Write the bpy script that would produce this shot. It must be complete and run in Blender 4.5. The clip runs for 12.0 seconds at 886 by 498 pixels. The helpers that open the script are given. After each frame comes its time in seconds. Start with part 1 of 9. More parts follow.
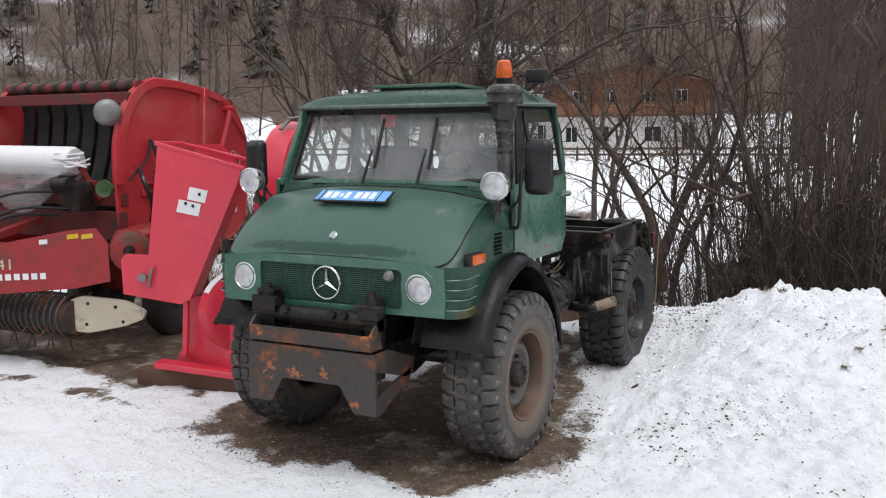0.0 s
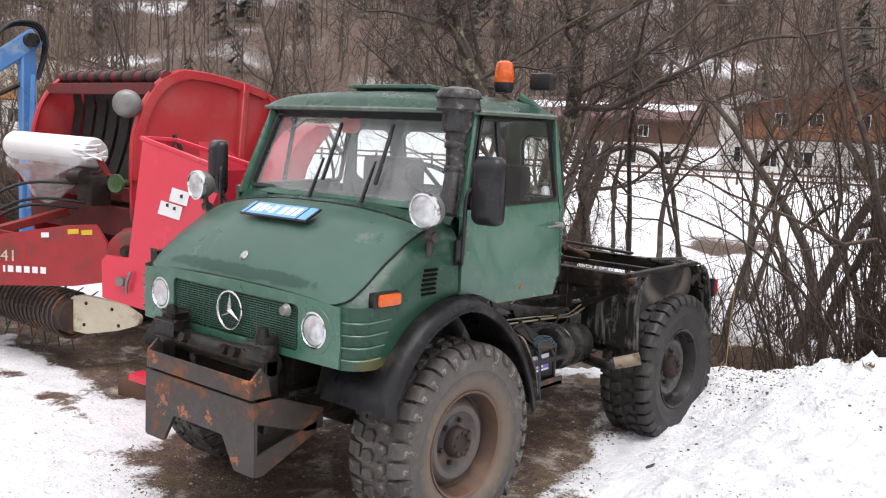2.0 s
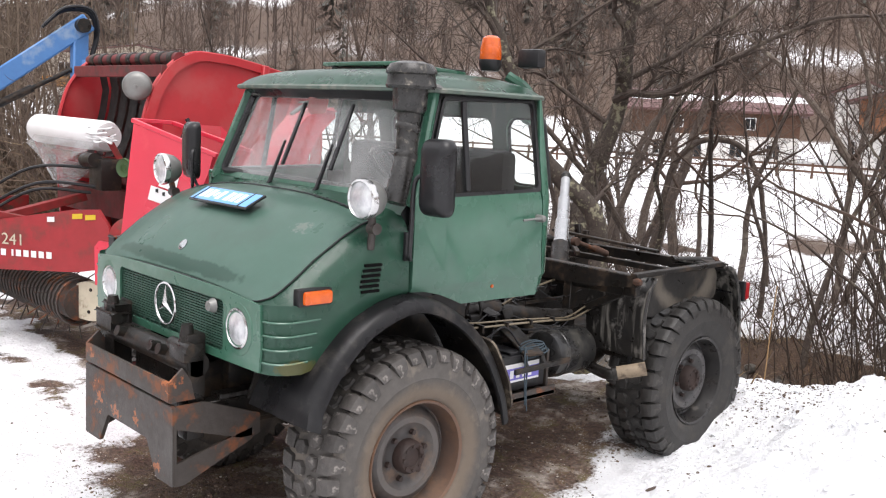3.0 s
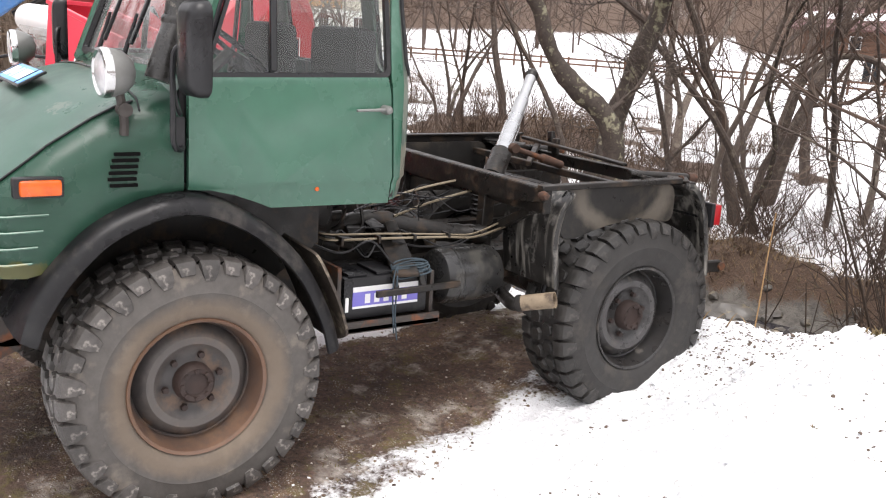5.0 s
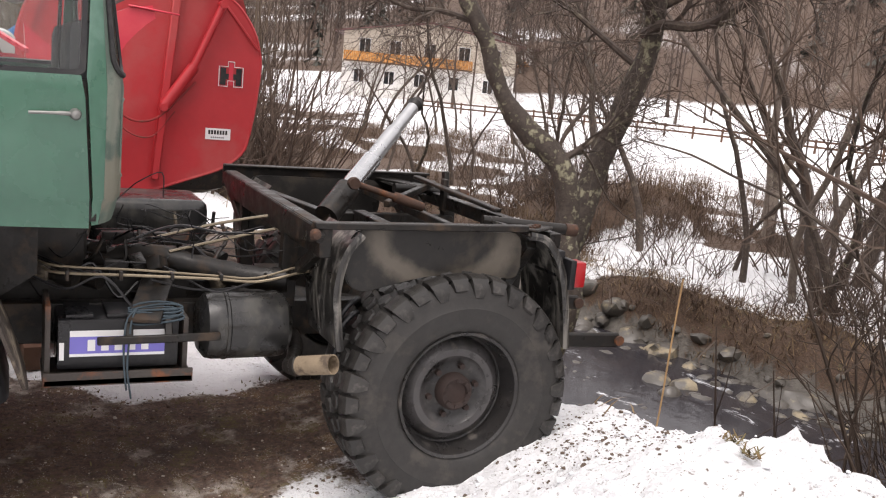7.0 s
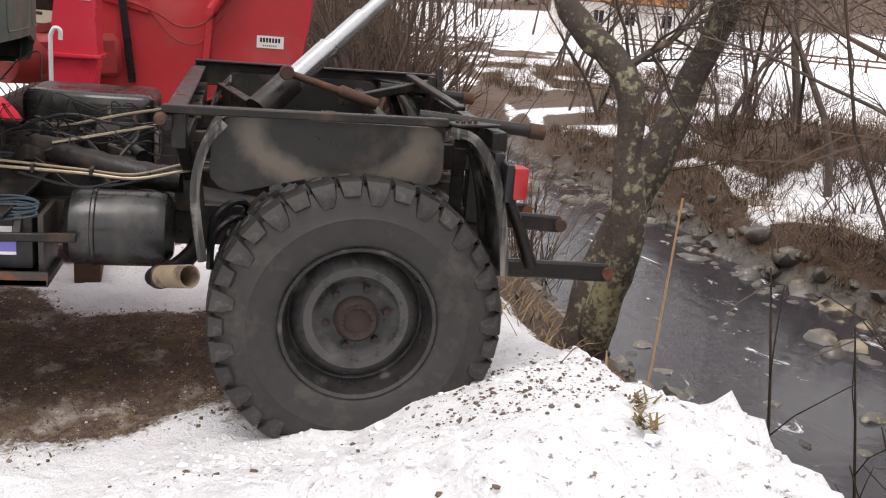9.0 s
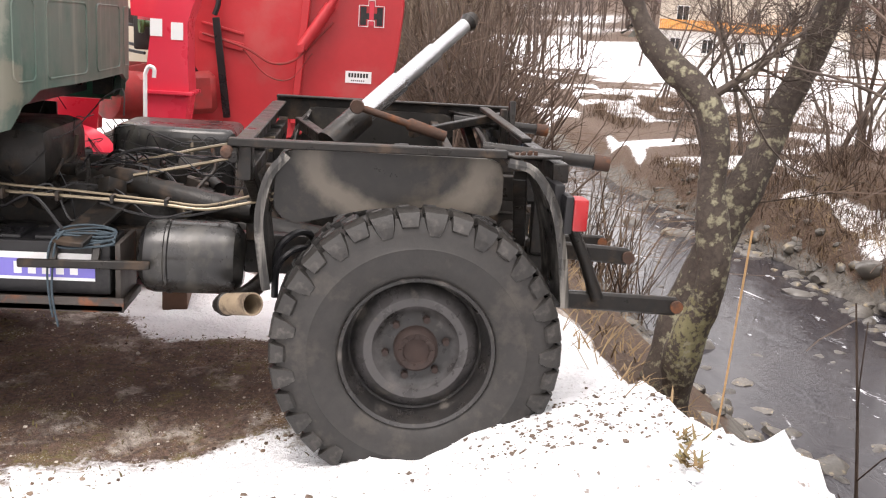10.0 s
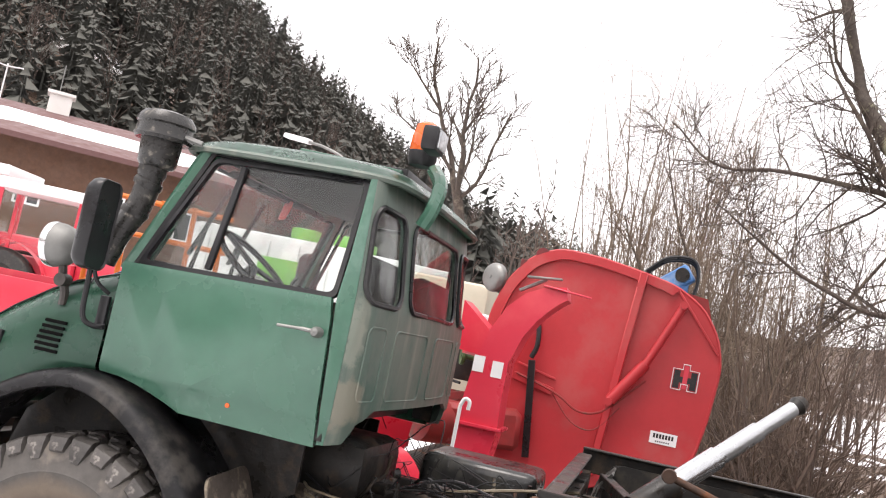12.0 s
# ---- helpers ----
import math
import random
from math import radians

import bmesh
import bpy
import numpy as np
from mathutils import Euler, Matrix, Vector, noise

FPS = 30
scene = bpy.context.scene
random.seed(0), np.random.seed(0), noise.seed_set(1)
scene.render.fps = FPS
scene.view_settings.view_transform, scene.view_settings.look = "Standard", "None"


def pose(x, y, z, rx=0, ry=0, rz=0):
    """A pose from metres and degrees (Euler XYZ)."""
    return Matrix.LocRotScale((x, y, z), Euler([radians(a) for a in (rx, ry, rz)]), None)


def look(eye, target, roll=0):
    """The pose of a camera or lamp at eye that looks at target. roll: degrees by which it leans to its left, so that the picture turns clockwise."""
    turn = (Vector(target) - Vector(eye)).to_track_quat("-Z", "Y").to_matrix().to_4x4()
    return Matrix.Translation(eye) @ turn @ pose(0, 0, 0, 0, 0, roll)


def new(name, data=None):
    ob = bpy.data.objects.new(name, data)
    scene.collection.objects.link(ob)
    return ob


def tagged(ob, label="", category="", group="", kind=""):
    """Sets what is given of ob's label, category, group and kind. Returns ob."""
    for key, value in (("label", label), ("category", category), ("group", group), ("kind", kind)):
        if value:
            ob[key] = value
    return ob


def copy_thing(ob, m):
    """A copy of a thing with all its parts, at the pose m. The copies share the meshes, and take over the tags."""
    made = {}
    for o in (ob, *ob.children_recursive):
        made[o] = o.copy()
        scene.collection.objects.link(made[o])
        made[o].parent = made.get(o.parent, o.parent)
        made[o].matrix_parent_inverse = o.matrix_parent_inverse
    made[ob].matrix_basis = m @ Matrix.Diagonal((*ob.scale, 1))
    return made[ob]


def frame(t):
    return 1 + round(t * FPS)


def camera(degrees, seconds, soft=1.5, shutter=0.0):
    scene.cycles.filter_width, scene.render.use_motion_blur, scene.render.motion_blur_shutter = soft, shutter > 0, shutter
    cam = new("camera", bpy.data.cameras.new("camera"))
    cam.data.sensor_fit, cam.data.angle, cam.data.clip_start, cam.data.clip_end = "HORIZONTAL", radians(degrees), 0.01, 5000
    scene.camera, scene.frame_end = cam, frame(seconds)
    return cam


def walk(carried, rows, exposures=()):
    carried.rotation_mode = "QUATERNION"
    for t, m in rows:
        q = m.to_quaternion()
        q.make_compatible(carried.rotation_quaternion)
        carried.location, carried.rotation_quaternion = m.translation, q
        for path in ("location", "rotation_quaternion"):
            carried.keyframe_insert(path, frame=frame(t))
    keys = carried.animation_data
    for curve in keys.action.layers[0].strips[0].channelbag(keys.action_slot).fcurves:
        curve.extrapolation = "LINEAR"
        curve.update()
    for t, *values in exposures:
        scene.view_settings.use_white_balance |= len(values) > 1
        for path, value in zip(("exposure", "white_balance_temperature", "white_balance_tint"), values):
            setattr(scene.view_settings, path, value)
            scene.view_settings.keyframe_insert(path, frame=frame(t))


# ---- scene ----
cam = camera(50.5, 12.0, 1.15)
PATH = [
    (0, (3.239, -5.322, 2.087), (2.303, -3.575, 1.824), -0.7),
    (0.5, (3.453, -4.954, 2.108), (2.372, -3.286, 1.894), -1.3),
    (1, (3.595, -4.536, 2.119), (2.43, -2.923, 1.919), 1.6),
    (1.5, (3.759, -4.102, 2.103), (2.702, -2.412, 1.944), 2.4),
    (2, (3.848, -3.667, 2.101), (2.57, -2.149, 1.854), 2.4),
    (2.5, (3.908, -3.289, 2.128), (2.544, -1.855, 1.839), 3.7),
    (3, (4.038, -2.817, 2.077), (2.602, -1.451, 1.804), 2.8),
    (3.2, (4.089, -2.647, 2.064), (2.609, -1.336, 1.756), 2.9),
    (4.8, (4.377, -1.307, 1.936), (2.775, -0.175, 1.549), 3.3),
    (5, (4.366, -1.167, 1.942), (2.749, -0.08, 1.489), 3.6),
    (5.5, (4.437, -0.709, 1.882), (2.825, 0.379, 1.412), 1.8),
    (6, (4.414, -0.256, 1.856), (2.756, 0.758, 1.384), 2.6),
    (6.5, (4.412, 0.133, 1.854), (2.747, 1.148, 1.406), 3.7),
    (7, (4.404, 0.597, 1.818), (2.626, 1.446, 1.475), 5.4),
    (7.2, (4.392, 0.771, 1.778), (2.6, 1.588, 1.428), 7.1),
    (8.8, (4.127, 1.857, 1.636), (2.248, 2.326, 1.134), 6.2),
    (9, (4.105, 1.952, 1.627), (2.216, 2.381, 1.129), 4.9),
    (9.5, (4.114, 2.078, 1.629), (2.206, 2.436, 1.149), 4.4),
    (10, (4.144, 2.11, 1.638), (2.206, 2.317, 1.19), 3.8),
    (10.5, (4.142, 2.102, 1.642), (2.179, 2.233, 1.281), 4.3),
    (11, (4.138, 2.076, 1.654), (2.147, 2.092, 1.457), 6.4),
    (11.5, (4.143, 2.042, 1.67), (2.162, 1.768, 1.671), 9.4),
    (12, (4.131, 2.0, 1.68), (2.196, 1.525, 1.861), 11.7),
]
EXPOSURES = [(0.0, 0.24, 6150, 10), (1.0, 0.53, 6350, 12), (2.5, 0.76, 6350, 13), (3.0, 0.90, 6400, 13), (5.0, 1.13, 6500, 13), (6.0, 0.9, 6550, 13), (7.0, 0.82, 6700, 15), (9.0, 0.74, 6650, 14), (9.5, 0.94, 6650, 14),
             (10.0, 1.44, 6750, 15), (10.5, 1.92, 6800, 15), (11.0, 2.08, 6800, 15), (11.5, 1.88, 6700, 14), (12.0, 1.22, 6650, 14)]
walk(cam, [(t, look(eye, target, roll)) for t, eye, target, roll in PATH], EXPOSURES)

# world: an overcast winter sky, bright and almost even
world = bpy.data.worlds.new("overcast_sky")
scene.world = world
world.use_nodes = True
wn, wl = world.node_tree.nodes, world.node_tree.links
sky = wn.new("ShaderNodeTexSky")
sky.sky_type, sky.sun_disc = "NISHITA", False
sky.sun_elevation, sky.sun_rotation = radians(60), radians(110)
sky.dust_density, sky.air_density = 4.0, 1.0
sky_gain = wn.new("ShaderNodeVectorMath")
sky_gain.operation = "SCALE"
sky_gain.inputs["Scale"].default_value = 0.1
cloud = wn.new("ShaderNodeMix")
cloud.data_type = "RGBA"
cloud.inputs["Factor"].default_value = 0.85
cloud.inputs["B"].default_value = (1.0, 0.99, 0.985, 1)
wl.new(sky.outputs["Color"], sky_gain.inputs[0])
wl.new(sky_gain.outputs["Vector"], cloud.inputs["A"])
wl.new(cloud.outputs["Result"], wn["Background"].inputs["Color"])
wn["Background"].inputs["Strength"].default_value = 1.0

sun = new("sun", bpy.data.lights.new("sun", "SUN"))
sun.data.energy, sun.data.angle, sun.data.color = 1.15, radians(35), (1.0, 0.97, 0.93)
sun.matrix_world = look((0, 0, 30), (-4.5, 4.0, 14))


# ---- materials and mesh tools ----
def material(name, colour, rough=0.6, metal=0.0, dark=None, grain=20.0, amount=0.35, bump=0.15, stain=None, stain_scale=2.5,
             stain_amount=0.4, coat=0.0, spec=0.5, each=0.0, rough_var=0.15):
    """A procedural surface: two scales of colour change, stains of another colour, relief and uneven gloss."""
    m = bpy.data.materials.new(name)
    m.use_nodes = True
    n, l = m.node_tree.nodes, m.node_tree.links
    b = n["Principled BSDF"]
    co = n.new("ShaderNodeTexCoord")
    fine = n.new("ShaderNodeTexNoise")
    fine.inputs["Scale"].default_value, fine.inputs["Detail"].default_value = grain, 8
    fine.inputs["Roughness"].default_value = 0.65
    big = n.new("ShaderNodeTexNoise")
    big.inputs["Scale"].default_value, big.inputs["Detail"].default_value = stain_scale, 6
    big.inputs["Roughness"].default_value = 0.6
    for t in (fine, big):
        l.new(co.outputs["Object"], t.inputs["Vector"])
    dark = dark or [c * 0.6 for c in colour[:3]]
    mix = n.new("ShaderNodeMix")
    mix.data_type = "RGBA"
    mix.inputs["A"].default_value, mix.inputs["B"].default_value = (*colour[:3], 1), (*dark[:3], 1)
    ramp = n.new("ShaderNodeMapRange")
    ramp.inputs["From Min"].default_value, ramp.inputs["From Max"].default_value = 0.35, 0.75
    ramp.inputs["To Max"].default_value = amount
    l.new(fine.outputs["Fac"], ramp.inputs["Value"])
    l.new(ramp.outputs["Result"], mix.inputs["Factor"])
    last = mix.outputs["Result"]
    if stain:
        mix2 = n.new("ShaderNodeMix")
        mix2.data_type = "RGBA"
        mix2.inputs["B"].default_value = (*stain[:3], 1)
        r2 = n.new("ShaderNodeMapRange")
        edge = 0.5 + 0.22 * (0.5 - stain_amount)
        r2.inputs["From Min"].default_value, r2.inputs["From Max"].default_value = edge, edge + 0.12
        add = n.new("ShaderNodeMath")
        add.operation = "MULTIPLY_ADD"
        add.inputs[1].default_value, add.inputs[2].default_value = 0.25, -0.125
        l.new(fine.outputs["Fac"], add.inputs[0])
        add2 = n.new("ShaderNodeMath")
        l.new(big.outputs["Fac"], add2.inputs[0])
        l.new(add.outputs[0], add2.inputs[1])
        l.new(add2.outputs[0], r2.inputs["Value"])
        l.new(r2.outputs["Result"], mix2.inputs["Factor"])
        l.new(last, mix2.inputs["A"])
        last = mix2.outputs["Result"]
    if each:
        info = n.new("ShaderNodeObjectInfo")
        hsv = n.new("ShaderNodeHueSaturation")
        r3 = n.new("ShaderNodeMapRange")
        r3.inputs["To Min"].default_value, r3.inputs["To Max"].default_value = 1 - each, 1 + each
        l.new(info.outputs["Random"], r3.inputs["Value"])
        l.new(r3.outputs["Result"], hsv.inputs["Value"])
        l.new(last, hsv.inputs["Color"])
        last = hsv.outputs["Color"]
    l.new(last, b.inputs["Base Color"])
    r4 = n.new("ShaderNodeMapRange")
    r4.inputs["From Min"].default_value, r4.inputs["From Max"].default_value = 0.3, 0.7
    r4.inputs["To Min"].default_value = max(0.03, rough - rough_var)
    r4.inputs["To Max"].default_value = min(1, rough + rough_var)
    l.new(big.outputs["Fac"], r4.inputs["Value"])
    l.new(r4.outputs["Result"], b.inputs["Roughness"])
    b.inputs["Metallic"].default_value = metal
    b.inputs["Coat Weight"].default_value, b.inputs["Coat Roughness"].default_value = coat, 0.22
    b.inputs["Specular IOR Level"].default_value = spec
    if bump:
        bp = n.new("ShaderNodeBump")
        bp.inputs["Strength"].default_value, bp.inputs["Distance"].default_value = bump, 0.01
        l.new(fine.outputs["Fac"], bp.inputs["Height"])
        l.new(bp.outputs["Normal"], b.inputs["Normal"])
    return m


def patch(m, centre, size, lo, hi, colour, amount=0.7, ragged=0.35, scale=5.0):
    """A worn or dusty mark with a shape of its own: a ring from lo to hi round a centre, with a ragged edge."""
    n, l = m.node_tree.nodes, m.node_tree.links
    b = n["Principled BSDF"]
    old = b.inputs["Base Color"].links[0].from_socket
    co, mp = n.new("ShaderNodeTexCoord"), n.new("ShaderNodeMapping")
    mp.vector_type = "TEXTURE"
    mp.inputs["Location"].default_value, mp.inputs["Scale"].default_value = centre, size
    l.new(co.outputs["Object"], mp.inputs["Vector"])
    ln = n.new("ShaderNodeVectorMath")
    ln.operation = "LENGTH"
    l.new(mp.outputs["Vector"], ln.inputs[0])
    nz = n.new("ShaderNodeTexNoise")
    nz.inputs["Scale"].default_value, nz.inputs["Detail"].default_value, nz.inputs["Roughness"].default_value = scale, 7, 0.65
    l.new(co.outputs["Object"], nz.inputs["Vector"])
    d = n.new("ShaderNodeMath")
    d.operation, d.inputs[1].default_value = "MULTIPLY_ADD", 2 * ragged
    l.new(nz.outputs["Fac"], d.inputs[0])
    l.new(ln.outputs["Value"], d.inputs[2])
    up, down = n.new("ShaderNodeMapRange"), n.new("ShaderNodeMapRange")
    for r, a, c in ((up, lo + ragged - 0.12, lo + ragged + 0.05), (down, hi + ragged + 0.12, hi + ragged - 0.05)):
        r.inputs["From Min"].default_value, r.inputs["From Max"].default_value = a, c
        l.new(d.outputs[0], r.inputs["Value"])
    f = n.new("ShaderNodeMath")
    f.operation = "MULTIPLY"
    l.new(up.outputs["Result"], f.inputs[0])
    l.new(down.outputs["Result"], f.inputs[1])
    g = n.new("ShaderNodeMath")
    g.operation, g.inputs[1].default_value = "MULTIPLY", amount
    l.new(f.outputs[0], g.inputs[0])
    mix = n.new("ShaderNodeMix")
    mix.data_type = "RGBA"
    mix.inputs["B"].default_value = (*colour, 1)
    l.new(g.outputs[0], mix.inputs["Factor"])
    l.new(old, mix.inputs["A"])
    l.new(mix.outputs["Result"], b.inputs["Base Color"])
    return m


def streaks(m, colour, amount=0.6, across=26.0, down=1.6, lo=0.52, hi=0.66):
    """Dried runs of dirty water, drawn out from top to bottom."""
    n, l = m.node_tree.nodes, m.node_tree.links
    b = n["Principled BSDF"]
    old = b.inputs["Base Color"].links[0].from_socket
    co, mp, nz = n.new("ShaderNodeTexCoord"), n.new("ShaderNodeMapping"), n.new("ShaderNodeTexNoise")
    mp.inputs["Scale"].default_value = (across, across, down)
    nz.inputs["Scale"].default_value, nz.inputs["Detail"].default_value = 1.0, 5
    l.new(co.outputs["Object"], mp.inputs["Vector"])
    l.new(mp.outputs["Vector"], nz.inputs["Vector"])
    r = n.new("ShaderNodeMapRange")
    r.inputs["From Min"].default_value, r.inputs["From Max"].default_value, r.inputs["To Max"].default_value = lo, hi, amount
    l.new(nz.outputs["Fac"], r.inputs["Value"])
    mix = n.new("ShaderNodeMix")
    mix.data_type = "RGBA"
    mix.inputs["B"].default_value = (*colour, 1)
    l.new(r.outputs["Result"], mix.inputs["Factor"])
    l.new(old, mix.inputs["A"])
    l.new(mix.outputs["Result"], b.inputs["Base Color"])
    return m


def glass_material(name, tint=(0.9, 0.95, 0.93), rough=0.02, dirt_haze=0.12):
    """Window glass with a thin pale film of dust."""
    m = bpy.data.materials.new(name)
    m.use_nodes = True
    n, l = m.node_tree.nodes, m.node_tree.links
    n.remove(n["Principled BSDF"])
    out = n["Material Output"]
    clear, gloss, dust_haze = n.new("ShaderNodeBsdfTransparent"), n.new("ShaderNodeBsdfGlossy"), n.new("ShaderNodeBsdfDiffuse")
    clear.inputs["Color"].default_value = (*tint, 1)
    gloss.inputs["Roughness"].default_value = rough
    dust_haze.inputs["Color"].default_value = (0.5, 0.5, 0.5, 1)
    fres = n.new("ShaderNodeLayerWeight")
    fres.inputs["Blend"].default_value = 0.5
    steep = n.new("ShaderNodeMath")
    steep.operation, steep.inputs[1].default_value = "POWER", 4.0
    twice = n.new("ShaderNodeMath")
    twice.operation, twice.inputs[1].default_value, twice.inputs[2].default_value = "MULTIPLY_ADD", 0.4, 0.026
    a, b = n.new("ShaderNodeMixShader"), n.new("ShaderNodeMixShader")
    tex = n.new("ShaderNodeTexNoise")
    tex.inputs["Scale"].default_value, tex.inputs["Detail"].default_value = 6, 5
    amount = n.new("ShaderNodeMath")
    amount.operation, amount.inputs[1].default_value = "MULTIPLY", dirt_haze * 2
    co = n.new("ShaderNodeTexCoord")
    l.new(co.outputs["Object"], tex.inputs["Vector"])
    l.new(tex.outputs["Fac"], amount.inputs[0])
    l.new(amount.outputs[0], a.inputs["Fac"])
    l.new(clear.outputs[0], a.inputs[1])
    l.new(dust_haze.outputs[0], a.inputs[2])
    l.new(fres.outputs["Facing"], steep.inputs[0])
    l.new(steep.outputs[0], twice.inputs[0])
    l.new(twice.outputs[0], b.inputs["Fac"])
    l.new(a.outputs[0], b.inputs[1])
    l.new(gloss.outputs[0], b.inputs[2])
    l.new(b.outputs[0], out.inputs["Surface"])
    return m


def link(name, bm, mat, smooth=True):
    me = bpy.data.meshes.new(name)
    bmesh.ops.recalc_face_normals(bm, faces=bm.faces)
    bm.to_mesh(me)
    bm.free()
    for mt in (mat if isinstance(mat, (list, tuple)) else [mat]):
        me.materials.append(mt)
    if smooth:
        me.shade_smooth()
        me.set_sharp_from_angle(angle=radians(38))
    return new(name, me)


def part(name, bm, mat, parent, label="", smooth=True):
    """One mesh object under a thing or under a part."""
    ob = link(name, bm, mat, smooth)
    ob.parent = parent
    ob.matrix_parent_inverse = parent.matrix_world.inverted()
    if label:
        ob["label"] = label
    return ob


def thing(name, label, category, at=(0, 0, 0), group="", kind=""):
    ob = new(name)
    ob.empty_display_size = 0.2
    ob.location = at
    ob.matrix_world = Matrix.Translation(at)
    return tagged(ob, label, category, group, kind)


def box(bm, x0, x1, y0, y1, z0, z1, bevel=0.0, m=None, seg=2):
    r = bmesh.ops.create_cube(bm, size=1.0)
    vs = r["verts"]
    for v in vs:
        v.co = Vector(((x0 + x1) / 2 + v.co.x * (x1 - x0), (y0 + y1) / 2 + v.co.y * (y1 - y0), (z0 + z1) / 2 + v.co.z * (z1 - z0)))
    if bevel:
        edges = list({e for v in vs for e in v.link_edges})
        r = bmesh.ops.bevel(bm, geom=edges, offset=bevel, segments=seg, affect="EDGES", profile=0.6)
        vs = list({v for f in r["faces"] for v in f.verts} | {v for v in vs if v.is_valid})
    if m is not None:
        bmesh.ops.transform(bm, matrix=m, verts=vs)
    return bm


def beam(bm, a, b, w, h, bevel=0.004, up=(0, 0, 1)):
    """A bar of section w by h from a to b."""
    a, b = Vector(a), Vector(b)
    d = (b - a)
    q = d.to_track_quat("Y", "Z").to_matrix().to_4x4()
    box(bm, -w / 2, w / 2, 0, d.length, -h / 2, h / 2, bevel, Matrix.Translation(a) @ q, 1)
    return bm


def ring_pts(c, u, v, r, seg):
    return [c + u * (r * math.cos(2 * math.pi * i / seg)) + v * (r * math.sin(2 * math.pi * i / seg)) for i in range(seg)]


def tube(bm, pts, radii, seg=8, caps=True):
    """A round pipe along points."""
    pts = [Vector(p) for p in pts]
    if not isinstance(radii, (list, tuple)):
        radii = [radii] * len(pts)
    rings, u = [], None
    for i, p in enumerate(pts):
        d = (pts[min(i + 1, len(pts) - 1)] - pts[max(i - 1, 0)]).normalized()
        if u is None:
            u = d.orthogonal().normalized()
        u = (u - d * u.dot(d))
        u = u.normalized() if u.length > 1e-6 else d.orthogonal().normalized()
        rings.append([bm.verts.new(q) for q in ring_pts(p, u, d.cross(u), radii[i], seg)])
    for a, b in zip(rings, rings[1:]):
        for i in range(seg):
            bm.faces.new((a[i], a[(i + 1) % seg], b[(i + 1) % seg], b[i]))
    if caps:
        bm.faces.new(rings[0][::-1])
        bm.faces.new(rings[-1])
    return bm


def curve_pts(ctrl, n=8):
    """Points on a smooth line through the control points."""
    c = [Vector(p) for p in ctrl]
    c = [2 * c[0] - c[1]] + c + [2 * c[-1] - c[-2]]
    out = []
    for i in range(1, len(c) - 2):
        p0, p1, p2, p3 = c[i - 1:i + 3]
        for k in range(n):
            t = k / n
            out.append(0.5 * ((2 * p1) + (p2 - p0) * t + (2 * p0 - 5 * p1 + 4 * p2 - p3) * t * t + (3 * p1 - p0 - 3 * p2 + p3) * t ** 3))
    return out + [c[-2]]


def revolve(bm, profile, c, axis, seg=32, ref=None):
    """A turned body: profile of (radius, along the axis)."""
    c, axis = Vector(c), Vector(axis).normalized()
    u = axis.orthogonal().normalized()
    v = axis.cross(u)
    rings = []
    for r, a in profile:
        rings.append([bm.verts.new(q) for q in ring_pts(c + axis * a, u, v, max(r, 1e-4), seg)])
    for a, b in zip(rings, rings[1:]):
        for i in range(seg):
            bm.faces.new((a[i], a[(i + 1) % seg], b[(i + 1) % seg], b[i]))
    return bm


def loft(bm, sections, closed=False, caps=False):
    rows = [[bm.verts.new(p) for p in s] for s in sections]
    n = len(rows[0])
    for a, b in zip(rows, rows[1:]):
        for i in range(n if closed else n - 1):
            j = (i + 1) % n
            bm.faces.new((a[i], a[j], b[j], b[i]))
    if caps and closed:
        bm.faces.new(rows[0][::-1])
        bm.faces.new(rows[-1])
    return bm


def prism(bm, outline, axis, a, b, bevel=0.0):
    """A plate: the outline lies in the plane across the axis, from a to b along it."""
    def place(p, t):
        return {"x": (t, p[0], p[1]), "y": (p[0], t, p[1]), "z": (p[0], p[1], t)}[axis]
    va, vb = [bm.verts.new(place(p, a)) for p in outline], [bm.verts.new(place(p, b)) for p in outline]
    n = len(outline)
    fs = [bm.faces.new(va[::-1]), bm.faces.new(vb)]
    for i in range(n):
        fs.append(bm.faces.new((va[i], va[(i + 1) % n], vb[(i + 1) % n], vb[i])))
    if bevel:
        es = list({e for f in fs[:2] for e in f.edges})
        bmesh.ops.bevel(bm, geom=es, offset=bevel, segments=2, affect="EDGES")
    return bm


def round_rect(u0, u1, v0, v1, r, seg=5):
    out = []
    for cu, cv, a0 in ((u1 - r, v1 - r, 0), (u0 + r, v1 - r, 90), (u0 + r, v0 + r, 180), (u1 - r, v0 + r, 270)):
        for k in range(seg + 1):
            a = radians(a0 + 90 * k / seg)
            out.append((cu + r * math.cos(a), cv + r * math.sin(a)))
    return out


def round_poly(pts, r, seg=4):
    """A polygon with its corners rounded."""
    out, n = [], len(pts)
    for i in range(n):
        p, a, b = Vector(pts[i]), Vector(pts[i - 1]), Vector(pts[(i + 1) % n])
        rr = min(r, (a - p).length * 0.45, (b - p).length * 0.45)
        s, e = p + (a - p).normalized() * rr, p + (b - p).normalized() * rr
        for k in range(seg + 1):
            t = k / seg
            out.append(tuple((1 - t) ** 2 * s + 2 * t * (1 - t) * p + t * t * e))
    return out


